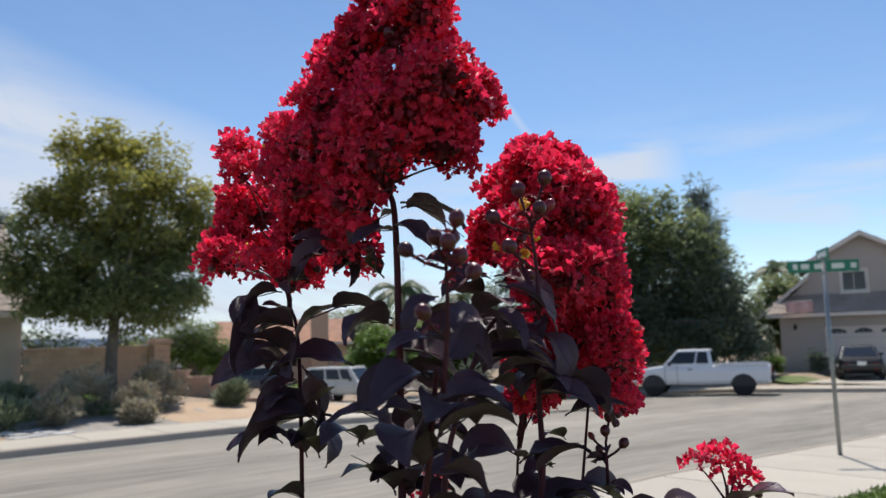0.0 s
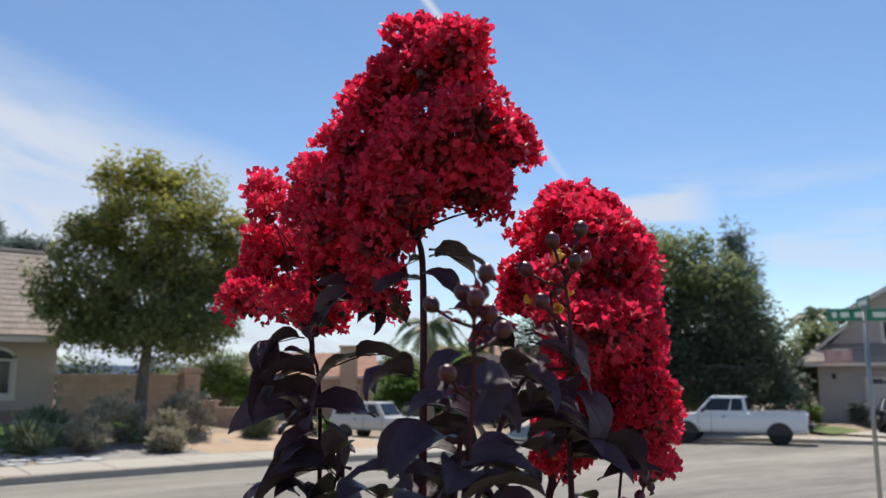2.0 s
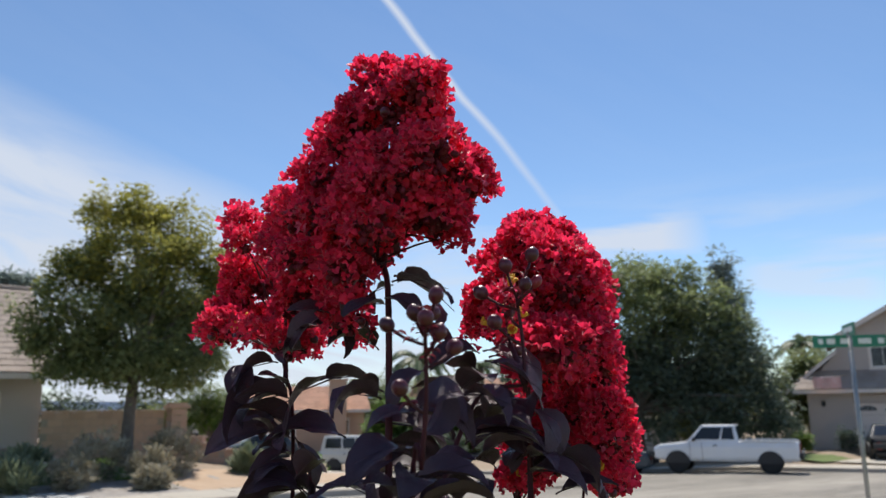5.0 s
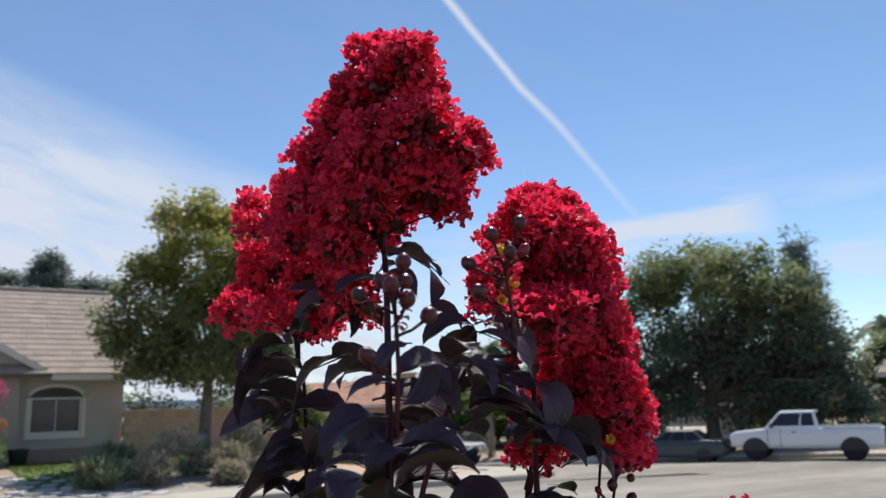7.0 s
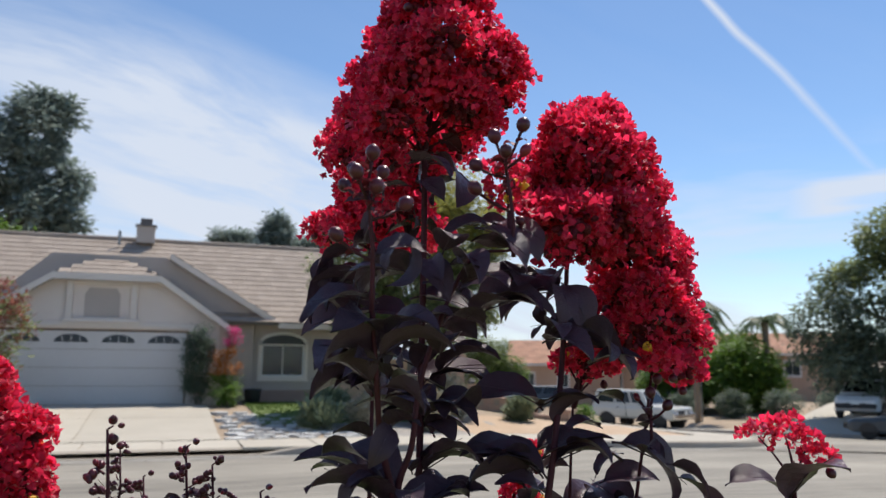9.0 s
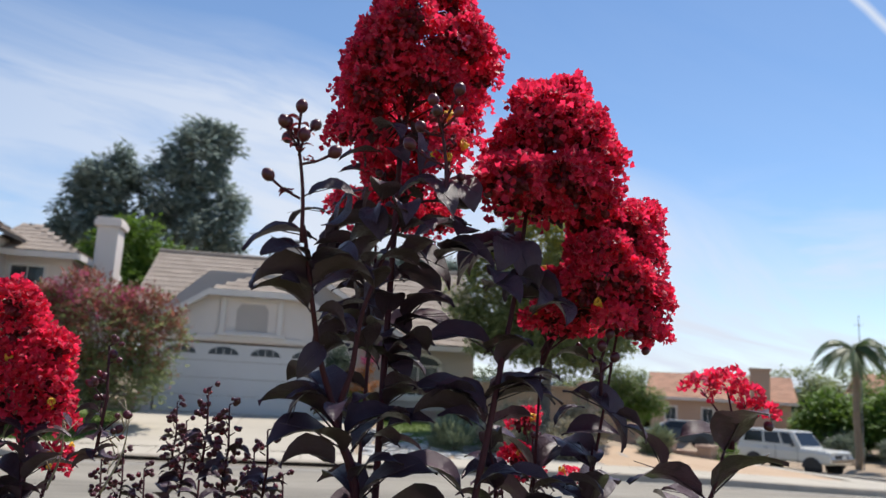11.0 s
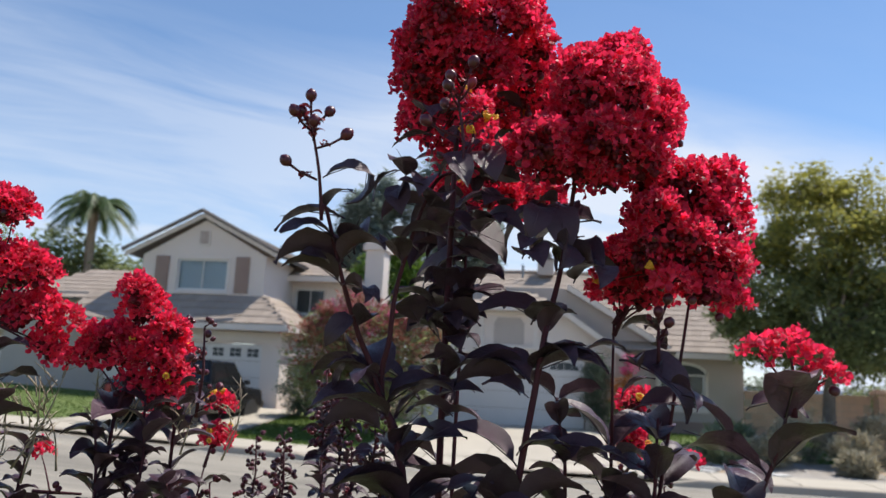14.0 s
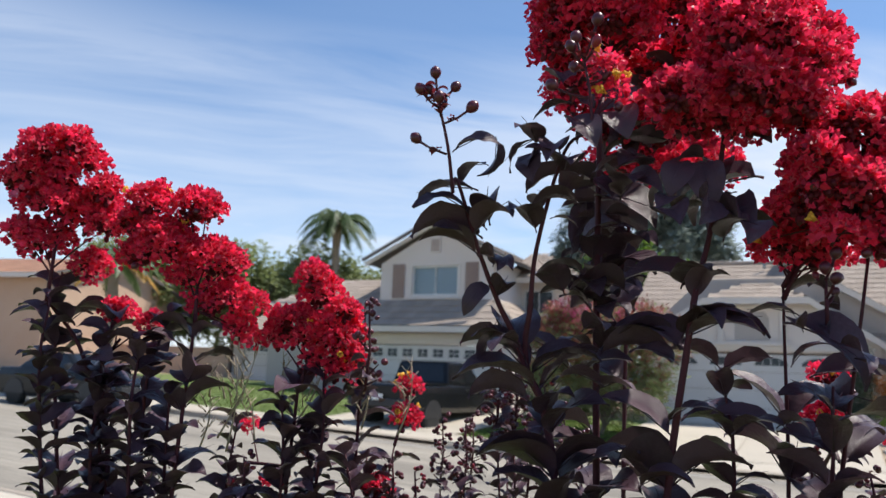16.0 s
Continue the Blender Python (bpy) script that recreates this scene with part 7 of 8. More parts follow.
leaf_between(myrtle, (0.281, 0.617, 1.699), (0.272, 0.595, 1.714), rng)
leaf_between(myrtle, (0.171, 0.737, 1.952), (0.128, 0.746, 1.935), rng)
leaf_between(myrtle, (0.175, 0.739, 1.93), (0.141, 0.742, 1.909), rng)
leaf_between(myrtle, (0.178, 0.732, 1.952), (0.147, 0.728, 1.962), rng)
leaf_between(myrtle, (0.149, 0.761, 1.912), (0.12, 0.757, 1.9), rng)
leaf_between(myrtle, (0.117, 0.785, 1.876), (0.083, 0.781, 1.866), rng)
leaf_between(myrtle, (0.226, 0.676, 1.867), (0.246, 0.626, 1.85), rng)
leaf_between(myrtle, (0.154, 0.726, 1.944), (0.126, 0.727, 1.913), rng)
leaf_between(myrtle, (0.1, 0.77, 1.89), (0.129, 0.728, 1.885), rng)
leaf_between(myrtle, (0.212, 0.691, 1.839), (0.228, 0.647, 1.831), rng)
leaf_between(myrtle, (0.157, 0.734, 1.874), (0.113, 0.738, 1.894), rng)
leaf_between(myrtle, (0.218, 0.625, 1.831), (0.19, 0.606, 1.826), rng)
leaf_between(myrtle, (0.209, 0.641, 1.732), (0.156, 0.617, 1.753), rng)
leaf_between(myrtle, (0.199, 0.643, 1.684), (0.155, 0.62, 1.719), rng)
leaf_between(myrtle, (0.2, 0.643, 1.699), (0.253, 0.62, 1.716), rng)
leaf_between(myrtle, (0.117, 0.638, 1.699), (0.152, 0.62, 1.714), rng)
leaf_between(myrtle, (0.12, 0.638, 1.669), (0.156, 0.622, 1.675), rng)
leaf_between(myrtle, (0.188, 0.64, 1.62), (0.142, 0.62, 1.65), rng)
leaf_between(myrtle, (0.267, 0.639, 1.707), (0.32, 0.611, 1.67), rng)
leaf_between(myrtle, (0.226, 0.635, 1.779), (0.256, 0.611, 1.79), rng)
leaf_between(myrtle, (0.349, 0.625, 1.647), (0.324, 0.61, 1.687), rng)
leaf_between(myrtle, (0.359, 0.623, 1.673), (0.389, 0.593, 1.681), rng)
leaf_between(myrtle, (0.345, 0.625, 1.632), (0.371, 0.597, 1.626), rng)
leaf_between(myrtle, (0.104, 0.634, 1.728), (0.088, 0.608, 1.762), rng)
leaf_between(myrtle, (0.155, 0.64, 1.73), (0.111, 0.614, 1.745), rng)
leaf_between(myrtle, (0.135, 0.64, 1.656), (0.1, 0.615, 1.668), rng)
leaf_between(myrtle, (0.262, 0.638, 1.627), (0.221, 0.621, 1.639), rng)
leaf_between(myrtle, (0.253, 0.692, 1.83), (0.175, 0.711, 1.816), rng)
leaf_between(myrtle, (0.184, 0.719, 1.888), (0.202, 0.69, 1.875), rng)
leaf_between(myrtle, (0.127, 0.684, 1.839), (0.079, 0.69, 1.835), rng)
leaf_between(myrtle, (0.124, 0.684, 1.761), (0.08, 0.688, 1.779), rng)
leaf_between(myrtle, (0.136, 0.675, 1.755), (0.155, 0.639, 1.793), rng)
leaf_between(myrtle, (0.128, 0.672, 1.924), (0.159, 0.631, 1.89), rng)
leaf_between(myrtle, (0.147, 0.626, 1.802), (0.119, 0.622, 1.835), rng)
leaf_between(myrtle, (0.118, 0.639, 1.731), (0.136, 0.601, 1.738), rng)
leaf_between(myrtle, (0.187, 0.646, 1.854), (0.15, 0.65, 1.859), rng)
leaf_between(myrtle, (0.197, 0.629, 1.732), (0.217, 0.585, 1.748), rng)
leaf_between(myrtle, (0.123, 0.814, 1.831), (0.086, 0.809, 1.813), rng)
leaf_between(myrtle, (0.125, 0.812, 1.79), (0.086, 0.808, 1.779), rng)
leaf_between(myrtle, (0.12, 0.811, 1.742), (0.085, 0.807, 1.758), rng)
leaf_between(myrtle, (0.12, 0.815, 1.844), (0.09, 0.806, 1.857), rng)
leaf_between(myrtle, (0.125, 0.672, 1.935), (0.086, 0.681, 1.899), rng)
leaf_between(myrtle, (0.117, 0.817, 1.814), (0.059, 0.821, 1.784), rng)
leaf_between(myrtle, (0.119, 0.815, 1.785), (0.087, 0.808, 1.766), rng)
leaf_between(myrtle, (0.117, 0.817, 1.839), (0.068, 0.818, 1.822), rng)
leaf_between(myrtle, (0.13, 0.757, 1.905), (0.09, 0.761, 1.877), rng)
leaf_between(myrtle, (0.127, 0.76, 1.901), (0.134, 0.736, 1.873), rng)
leaf_between(myrtle, (0.128, 0.684, 1.751), (0.165, 0.647, 1.773), rng)
leaf_between(myrtle, (0.144, 0.678, 1.794), (0.095, 0.675, 1.78), rng)
leaf_between(myrtle, (0.084, 0.692, 1.681), (0.034, 0.686, 1.696), rng)
leaf_between(myrtle, (0.105, 0.692, 1.751), (0.067, 0.683, 1.772), rng)
leaf_between(myrtle, (0.214, 0.621, 1.823), (0.165, 0.626, 1.806), rng)
leaf_between(myrtle, (0.197, 0.628, 1.694), (0.23, 0.587, 1.715), rng)
leaf_between(myrtle, (0.193, 0.629, 1.688), (0.157, 0.628, 1.713), rng)
leaf_between(myrtle, (0.19, 0.628, 1.676), (0.141, 0.633, 1.697), rng)
leaf_between(myrtle, (0.057, 0.559, 1.802), (0.01, 0.537, 1.797), rng)
leaf_between(myrtle, (0.06, 0.564, 1.765), (0.01, 0.54, 1.778), rng)
leaf_between(myrtle, (0.103, 0.779, 1.835), (0.056, 0.785, 1.835), rng)
leaf_between(myrtle, (0.106, 0.785, 1.805), (0.078, 0.776, 1.801), rng)
leaf_between(myrtle, (0.108, 0.789, 1.78), (0.075, 0.783, 1.784), rng)
leaf_between(myrtle, (0.105, 0.648, 1.898), (0.071, 0.646, 1.885), rng)
leaf_between(myrtle, (0.093, 0.591, 1.849), (0.062, 0.589, 1.832), rng)
leaf_between(myrtle, (0.097, 0.596, 1.792), (0.1, 0.561, 1.794), rng)
leaf_between(myrtle, (0.099, 0.584, 1.835), (0.092, 0.561, 1.815), rng)
leaf_between(myrtle, (0.15, 0.599, 1.864), (0.167, 0.557, 1.847), rng)
leaf_between(myrtle, (0.152, 0.605, 1.863), (0.114, 0.605, 1.857), rng)
leaf_between(myrtle, (0.175, 0.595, 1.83), (0.129, 0.603, 1.819), rng)
leaf_between(myrtle, (0.155, 0.617, 1.809), (0.171, 0.571, 1.808), rng)
leaf_between(myrtle, (0.19, 0.602, 1.781), (0.202, 0.559, 1.78), rng)
leaf_between(myrtle, (0.097, 0.631, 1.911), (0.114, 0.588, 1.897), rng)
leaf_between(myrtle, (0.169, 0.621, 1.825), (0.177, 0.579, 1.832), rng)
leaf_between(myrtle, (0.202, 0.607, 1.824), (0.205, 0.578, 1.8), rng)
leaf_between(myrtle, (0.105, 0.655, 1.833), (0.06, 0.656, 1.833), rng)
leaf_between(myrtle, (0.114, 0.78, 1.763), (0.072, 0.775, 1.779), rng)
leaf_between(myrtle, (0.093, 0.581, 1.834), (0.096, 0.554, 1.807), rng)
leaf_between(myrtle, (0.152, 0.622, 1.802), (0.174, 0.572, 1.811), rng)
leaf_between(myrtle, (0.23, 0.612, 1.764), (0.242, 0.57, 1.769), rng)
leaf_between(myrtle, (0.101, 0.768, 1.774), (0.107, 0.727, 1.791), rng)
leaf_between(myrtle, (0.215, 0.62, 1.827), (0.221, 0.593, 1.792), rng)

# leaves along the lower stems
rng = random.Random(78)
leaf_between(myrtle, (0.105, 0.798, 1.847), (0.055, 0.822, 1.810), rng)
leaf_between(myrtle, (0.113, 0.751, 1.850), (0.137, 0.702, 1.837), rng)
leaf_between(myrtle, (0.100, 0.799, 1.866), (0.058, 0.807, 1.849), rng)
leaf_between(myrtle, (0.079, 0.817, 1.866), (0.063, 0.798, 1.835), rng)
leaf_between(myrtle, (0.112, 0.801, 1.791), (0.074, 0.796, 1.801), rng)
leaf_between(myrtle, (0.109, 0.802, 1.797), (0.091, 0.814, 1.818), rng)
leaf_between(myrtle, (0.107, 0.813, 1.742), (0.067, 0.826, 1.759), rng)
leaf_between(myrtle, (0.116, 0.800, 1.769), (0.133, 0.755, 1.728), rng)
leaf_between(myrtle, (0.123, 0.801, 1.730), (0.094, 0.783, 1.768), rng)
leaf_between(myrtle, (0.117, 0.800, 1.771), (0.092, 0.800, 1.785), rng)
leaf_between(myrtle, (0.116, 0.800, 1.773), (0.128, 0.777, 1.791), rng)
leaf_between(myrtle, (0.142, 0.666, 1.743), (0.103, 0.695, 1.765), rng)
leaf_between(myrtle, (0.135, 0.677, 1.710), (0.102, 0.663, 1.746), rng)
leaf_between(myrtle, (0.114, 0.664, 1.905), (0.119, 0.632, 1.889), rng)
leaf_between(myrtle, (0.114, 0.719, 1.893), (0.071, 0.724, 1.898), rng)
leaf_between(myrtle, (0.119, 0.715, 1.895), (0.133, 0.700, 1.877), rng)
leaf_between(myrtle, (0.064, 0.561, 1.822), (0.032, 0.564, 1.823), rng)
leaf_between(myrtle, (0.074, 0.550, 1.841), (0.079, 0.551, 1.808), rng)
leaf_between(myrtle, (0.064, 0.568, 1.776), (0.067, 0.527, 1.803), rng)
leaf_between(myrtle, (0.066, 0.571, 1.744), (0.086, 0.545, 1.750), rng)
leaf_between(myrtle, (0.060, 0.572, 1.773), (0.034, 0.553, 1.788), rng)
leaf_between(myrtle, (0.125, 0.570, 1.855), (0.150, 0.541, 1.829), rng)
leaf_between(myrtle, (0.115, 0.582, 1.833), (0.121, 0.539, 1.828), rng)
leaf_between(myrtle, (0.118, 0.582, 1.816), (0.139, 0.541, 1.821), rng)
leaf_between(myrtle, (0.134, 0.572, 1.789), (0.103, 0.569, 1.806), rng)
leaf_between(myrtle, (0.214, 0.596, 1.794), (0.237, 0.571, 1.769), rng)
leaf_between(myrtle, (0.199, 0.609, 1.790), (0.197, 0.572, 1.798), rng)
leaf_between(myrtle, (0.211, 0.612, 1.707), (0.231, 0.579, 1.712), rng)
leaf_between(myrtle, (0.135, 0.756, 1.852), (0.087, 0.786, 1.823), rng)
leaf_between(myrtle, (0.115, 0.682, 1.816), (0.167, 0.644, 1.798), rng)
leaf_between(myrtle, (0.101, 0.567, 1.835), (0.106, 0.538, 1.856), rng)
leaf_between(myrtle, (0.138, 0.786, 1.763), (0.069, 0.831, 1.742), rng)
leaf_between(myrtle, (0.131, 0.666, 1.738), (0.153, 0.641, 1.735), rng)
leaf_between(myrtle, (0.129, 0.670, 1.721), (0.133, 0.639, 1.720), rng)
leaf_between(myrtle, (0.144, 0.762, 1.804), (0.083, 0.785, 1.810), rng)
leaf_between(myrtle, (0.108, 0.783, 1.806), (0.120, 0.769, 1.758), rng)
leaf_between(myrtle, (0.127, 0.788, 1.730), (0.099, 0.772, 1.765), rng)
leaf_between(myrtle, (0.117, 0.669, 1.759), (0.127, 0.654, 1.794), rng)
leaf_between(myrtle, (0.109, 0.682, 1.725), (0.106, 0.641, 1.761), rng)

# leaves along the upper stems
rng = random.Random(79)
leaf_between(myrtle, (0.198, 0.619, 1.685), (0.159, 0.635, 1.713), rng)
leaf_between(myrtle, (0.200, 0.619, 1.692), (0.252, 0.604, 1.711), rng)
leaf_between(myrtle, (0.206, 0.621, 1.721), (0.223, 0.602, 1.747), rng)
leaf_between(myrtle, (0.220, 0.628, 1.779), (0.266, 0.591, 1.766), rng)
leaf_between(myrtle, (0.225, 0.632, 1.821), (0.175, 0.645, 1.807), rng)
leaf_between(myrtle, (0.282, 0.685, 1.669), (0.322, 0.658, 1.668), rng)
leaf_between(myrtle, (0.304, 0.677, 1.734), (0.274, 0.682, 1.750), rng)
leaf_between(myrtle, (0.121, 0.671, 1.722), (0.142, 0.654, 1.740), rng)
leaf_between(myrtle, (0.123, 0.672, 1.683), (0.152, 0.641, 1.714), rng)
leaf_between(myrtle, (0.138, 0.664, 1.841), (0.172, 0.656, 1.837), rng)
leaf_between(myrtle, (0.118, 0.797, 1.697), (0.078, 0.790, 1.706), rng)
leaf_between(myrtle, (0.117, 0.794, 1.654), (0.069, 0.797, 1.689), rng)
leaf_between(myrtle, (0.117, 0.803, 1.810), (0.066, 0.803, 1.831), rng)
leaf_between(myrtle, (0.057, 0.564, 1.751), (0.020, 0.554, 1.779), rng)
leaf_between(myrtle, (0.056, 0.555, 1.766), (0.091, 0.537, 1.795), rng)
leaf_between(myrtle, (0.066, 0.580, 1.720), (0.085, 0.565, 1.741), rng)
leaf_between(myrtle, (0.076, 0.593, 1.689), (0.049, 0.577, 1.698), rng)
leaf_between(myrtle, (0.086, 0.604, 1.643), (0.039, 0.600, 1.653), rng)
leaf_between(myrtle, (0.049, 0.598, 1.666), (0.038, 0.593, 1.708), rng)
leaf_between(myrtle, (0.123, 0.672, 1.803), (0.164, 0.678, 1.784), rng)
leaf_between(myrtle, (0.123, 0.671, 1.751), (0.168, 0.651, 1.770), rng)
leaf_between(myrtle, (0.122, 0.672, 1.717), (0.155, 0.653, 1.726), rng)
leaf_between(myrtle, (0.118, 0.673, 1.683), (0.153, 0.675, 1.717), rng)
leaf_between(myrtle, (0.120, 0.673, 1.681), (0.146, 0.672, 1.673), rng)
leaf_between(myrtle, (0.119, 0.673, 1.651), (0.155, 0.666, 1.665), rng)
leaf_between(myrtle, (0.117, 0.672, 1.716), (0.089, 0.671, 1.760), rng)
leaf_between(myrtle, (0.118, 0.670, 1.781), (0.094, 0.667, 1.765), rng)
leaf_between(myrtle, (0.116, 0.672, 1.684), (0.097, 0.649, 1.707), rng)
leaf_between(myrtle, (0.103, 0.671, 1.664), (0.069, 0.670, 1.690), rng)
leaf_between(myrtle, (0.221, 0.629, 1.793), (0.192, 0.632, 1.796), rng)
leaf_between(myrtle, (0.224, 0.632, 1.822), (0.190, 0.625, 1.797), rng)
leaf_between(myrtle, (0.210, 0.621, 1.727), (0.223, 0.619, 1.752), rng)
leaf_between(myrtle, (0.200, 0.617, 1.685), (0.155, 0.618, 1.715), rng)
leaf_between(myrtle, (0.197, 0.618, 1.674), (0.165, 0.606, 1.689), rng)
leaf_between(myrtle, (0.222, 0.628, 1.781), (0.263, 0.638, 1.777), rng)
leaf_between(myrtle, (0.270, 0.670, 1.676), (0.287, 0.671, 1.704), rng)
leaf_between(myrtle, (0.277, 0.669, 1.715), (0.238, 0.659, 1.719), rng)

rng = random.Random(11)
foot = (0.17, 0.74, 0.1)
stem(myrtle, [foot, (0.14, 0.71, 0.9), (0.122, 0.675, 1.5), (0.122, 0.67, 1.87), (0.125, 0.682, 1.94)], 0.0056, 0.0022, rng, (0.66, 0.835), gap=0.026)
stem(myrtle, [foot, (0.13, 0.76, 0.9), (0.115, 0.79, 1.5), (0.117, 0.801, 1.80), (0.114, 0.812, 1.86)], 0.0041, 0.0014, rng, (0.68, 0.835), gap=0.03)
stem(myrtle, [foot, (0.13, 0.67, 1.0), (0.108, 0.613, 1.559), (0.083, 0.601, 1.67), (0.067, 0.582, 1.717), (0.058, 0.562, 1.755), (0.048, 0.541, 1.805), (0.047, 0.535, 1.80)], 0.0045, 0.0012, rng, (0.74, 0.92), gap=0.034)
stem(myrtle, [foot, (0.18, 0.68, 1.0), (0.18, 0.63, 1.48), (0.205, 0.617, 1.70), (0.22, 0.628, 1.78), (0.234, 0.64, 1.89)], 0.0049, 0.0019, rng, (0.68, 0.835), gap=0.028)
stem(myrtle, [foot, (0.25, 0.70, 1.0), (0.29, 0.68, 1.5), (0.325, 0.668, 1.76)], 0.0041, 0.0014, rng, (0.68, 0.93))
stem(myrtle, [foot, (0.26, 0.66, 1.05), (0.30, 0.61, 1.48), (0.36, 0.58, 1.62), (0.378, 0.574, 1.68)], 0.0045, 0.0012, rng, (0.72, 0.99), gap=0.03)
stem(myrtle, [foot, (0.15, 0.64, 1.0), (0.108, 0.613, 1.559), (0.084, 0.602, 1.67), (0.09, 0.591, 1.714), (0.096, 0.587, 1.762), (0.121, 0.574, 1.831), (0.147, 0.557, 1.84)], 0.0045, 0.0012, rng, (0.68, 0.89))
stem(myrtle, [foot, (0.22, 0.78, 1.0), (0.26, 0.72, 1.5), (0.265, 0.695, 1.74)], 0.0041, 0.0013, rng, (0.72, 0.95))
stem(myrtle, [foot, (0.24, 0.86, 1.0), (0.285, 0.965, 1.59)], 0.0041, 0.0013, rng, (0.7, 0.98), (0.035, 0.05))
panicle(myrtle, (0.125, 0.682, 1.93), ((0.124, 0.68, 2.072, 0.021), (0.128, 0.644, 2.06, 0.021), (0.116, 0.656, 2.044, 0.021), (0.116, 0.692, 2.044, 0.021), (0.164, 0.672, 2.04, 0.021), (0.116, 0.732, 2.04, 0.021), (0.176, 0.7, 2.032, 0.021), (0.104, 0.704, 2.028, 0.021), (0.176, 0.64, 2, 0.017), (0.092, 0.712, 2, 0.021), (0.116, 0.608, 2, 0.021), (0.148, 0.628, 1.992, 0.021), (0.192, 0.648, 1.992, 0.009), (0.136, 0.744, 1.988, 0.021), (0.188, 0.68, 1.988, 0.016), (0.188, 0.72, 1.984, 0.016), (0.104, 0.628, 1.98, 0.021), (0.096, 0.72, 1.98, 0.021), (0.172, 0.688, 1.98, 0.021), (0.084, 0.736, 1.976, 0.02), (0.096, 0.644, 1.968, 0.021), (0.136, 0.632, 1.964, 0.021), (0.16, 0.656, 1.964, 0.017), (0.1, 0.644, 1.964, 0.021),), 1, 24)
panicle(myrtle, (0.125, 0.682, 1.93), ((0.096, 0.776, 1.992, 0.015), (0.188, 0.776, 1.992, 0.025), (0.184, 0.64, 1.992, 0.01), (0.092, 0.652, 1.98, 0.022), (0.172, 0.768, 1.976, 0.025), (0.1, 0.648, 1.968, 0.025), (0.14, 0.64, 1.968, 0.023), (0.084, 0.7, 1.968, 0.021), (0.1, 0.776, 1.956, 0.025), (0.168, 0.656, 1.956, 0.009), (0.144, 0.744, 1.952, 0.021), (0.092, 0.672, 1.952, 0.025), (0.096, 0.704, 1.94, 0.025), (0.072, 0.72, 1.936, 0.014), (0.112, 0.728, 1.912, 0.014), (0.1, 0.7, 1.908, 0.01),), 21, 24)
panicle(myrtle, (0.114, 0.811, 1.85), ((0.124, 0.836, 2.012, 0.014), (0.092, 0.86, 1.996, 0.011), (0.164, 0.804, 1.988, 0.021), (0.188, 0.828, 1.976, 0.021), (0.076, 0.832, 1.972, 0.009), (0.18, 0.828, 1.968, 0.021), (0.112, 0.804, 1.968, 0.021), (0.084, 0.836, 1.968, 0.009), (0.128, 0.828, 1.96, 0.021), (0.124, 0.92, 1.96, 0.018), (0.128, 0.904, 1.952, 0.021), (0.164, 0.816, 1.952, 0.021), (0.132, 0.936, 1.94, 0.02), (0.124, 0.804, 1.924, 0.021), (0.156, 0.82, 1.916, 0.021), (0.132, 0.928, 1.912, 0.021), (0.128, 0.816, 1.908, 0.021), (0.108, 0.928, 1.908, 0.017), (0.196, 0.916, 1.904, 0.02), (0.184, 0.888, 1.9, 0.019), (0.088, 0.88, 1.9, 0.016), (0.188, 0.844, 1.9, 0.011), (0.152, 0.864, 1.892, 0.02), (0.084, 0.828, 1.892, 0.011),), 2, 30, gold=0.3)
panicle(myrtle, (0.234, 0.64, 1.88), ((0.272, 0.672, 1.972, 0.017), (0.272, 0.668, 1.964, 0.021), (0.232, 0.644, 1.964, 0.008), (0.256, 0.624, 1.948, 0.018), (0.252, 0.676, 1.944, 0.021), (0.232, 0.608, 1.936, 0.019), (0.272, 0.62, 1.924, 0.02), (0.228, 0.648, 1.924, 0.02), (0.296, 0.664, 1.92, 0.021), (0.24, 0.6, 1.916, 0.021), (0.304, 0.688, 1.916, 0.017), (0.272, 0.612, 1.912, 0.019), (0.224, 0.648, 1.904, 0.021), (0.232, 0.672, 1.904, 0.021), (0.22, 0.668, 1.896, 0.016), (0.288, 0.632, 1.892, 0.021), (0.272, 0.616, 1.876, 0.021), (0.26, 0.604, 1.876, 0.02), (0.2, 0.604, 1.872, 0.019), (0.204, 0.576, 1.864, 0.021), (0.212, 0.608, 1.864, 0.021), (0.232, 0.624, 1.86, 0.021), (0.284, 0.616, 1.86, 0.019), (0.24, 0.62, 1.856, 0.019),), 3, 32)
panicle(myrtle, (0.325, 0.668, 1.76), ((0.296, 0.664, 1.86, 0.021), (0.348, 0.68, 1.856, 0.021), (0.336, 0.66, 1.856, 0.019), (0.324, 0.656, 1.848, 0.021), (0.36, 0.696, 1.848, 0.019), (0.344, 0.664, 1.824, 0.021), (0.296, 0.648, 1.82, 0.021), (0.308, 0.696, 1.816, 0.021), (0.3, 0.62, 1.808, 0.021), (0.296, 0.624, 1.804, 0.021), (0.276, 0.676, 1.796, 0.016), (0.336, 0.648, 1.792, 0.021), (0.316, 0.66, 1.792, 0.019), (0.356, 0.68, 1.792, 0.021), (0.304, 0.624, 1.768, 0.011), (0.336, 0.644, 1.764, 0.014), (0.356, 0.656, 1.756, 0.008),), 4, 30, gold=0.1)
panicle(myrtle, (0.265, 0.695, 1.73), ((0.272, 0.692, 1.8, 0.011), (0.288, 0.696, 1.78, 0.021), (0.3, 0.7, 1.78, 0.02), (0.26, 0.68, 1.768, 0.011), (0.292, 0.712, 1.768, 0.013), (0.304, 0.704, 1.764, 0.008),), 5, 14, gold=0.4)
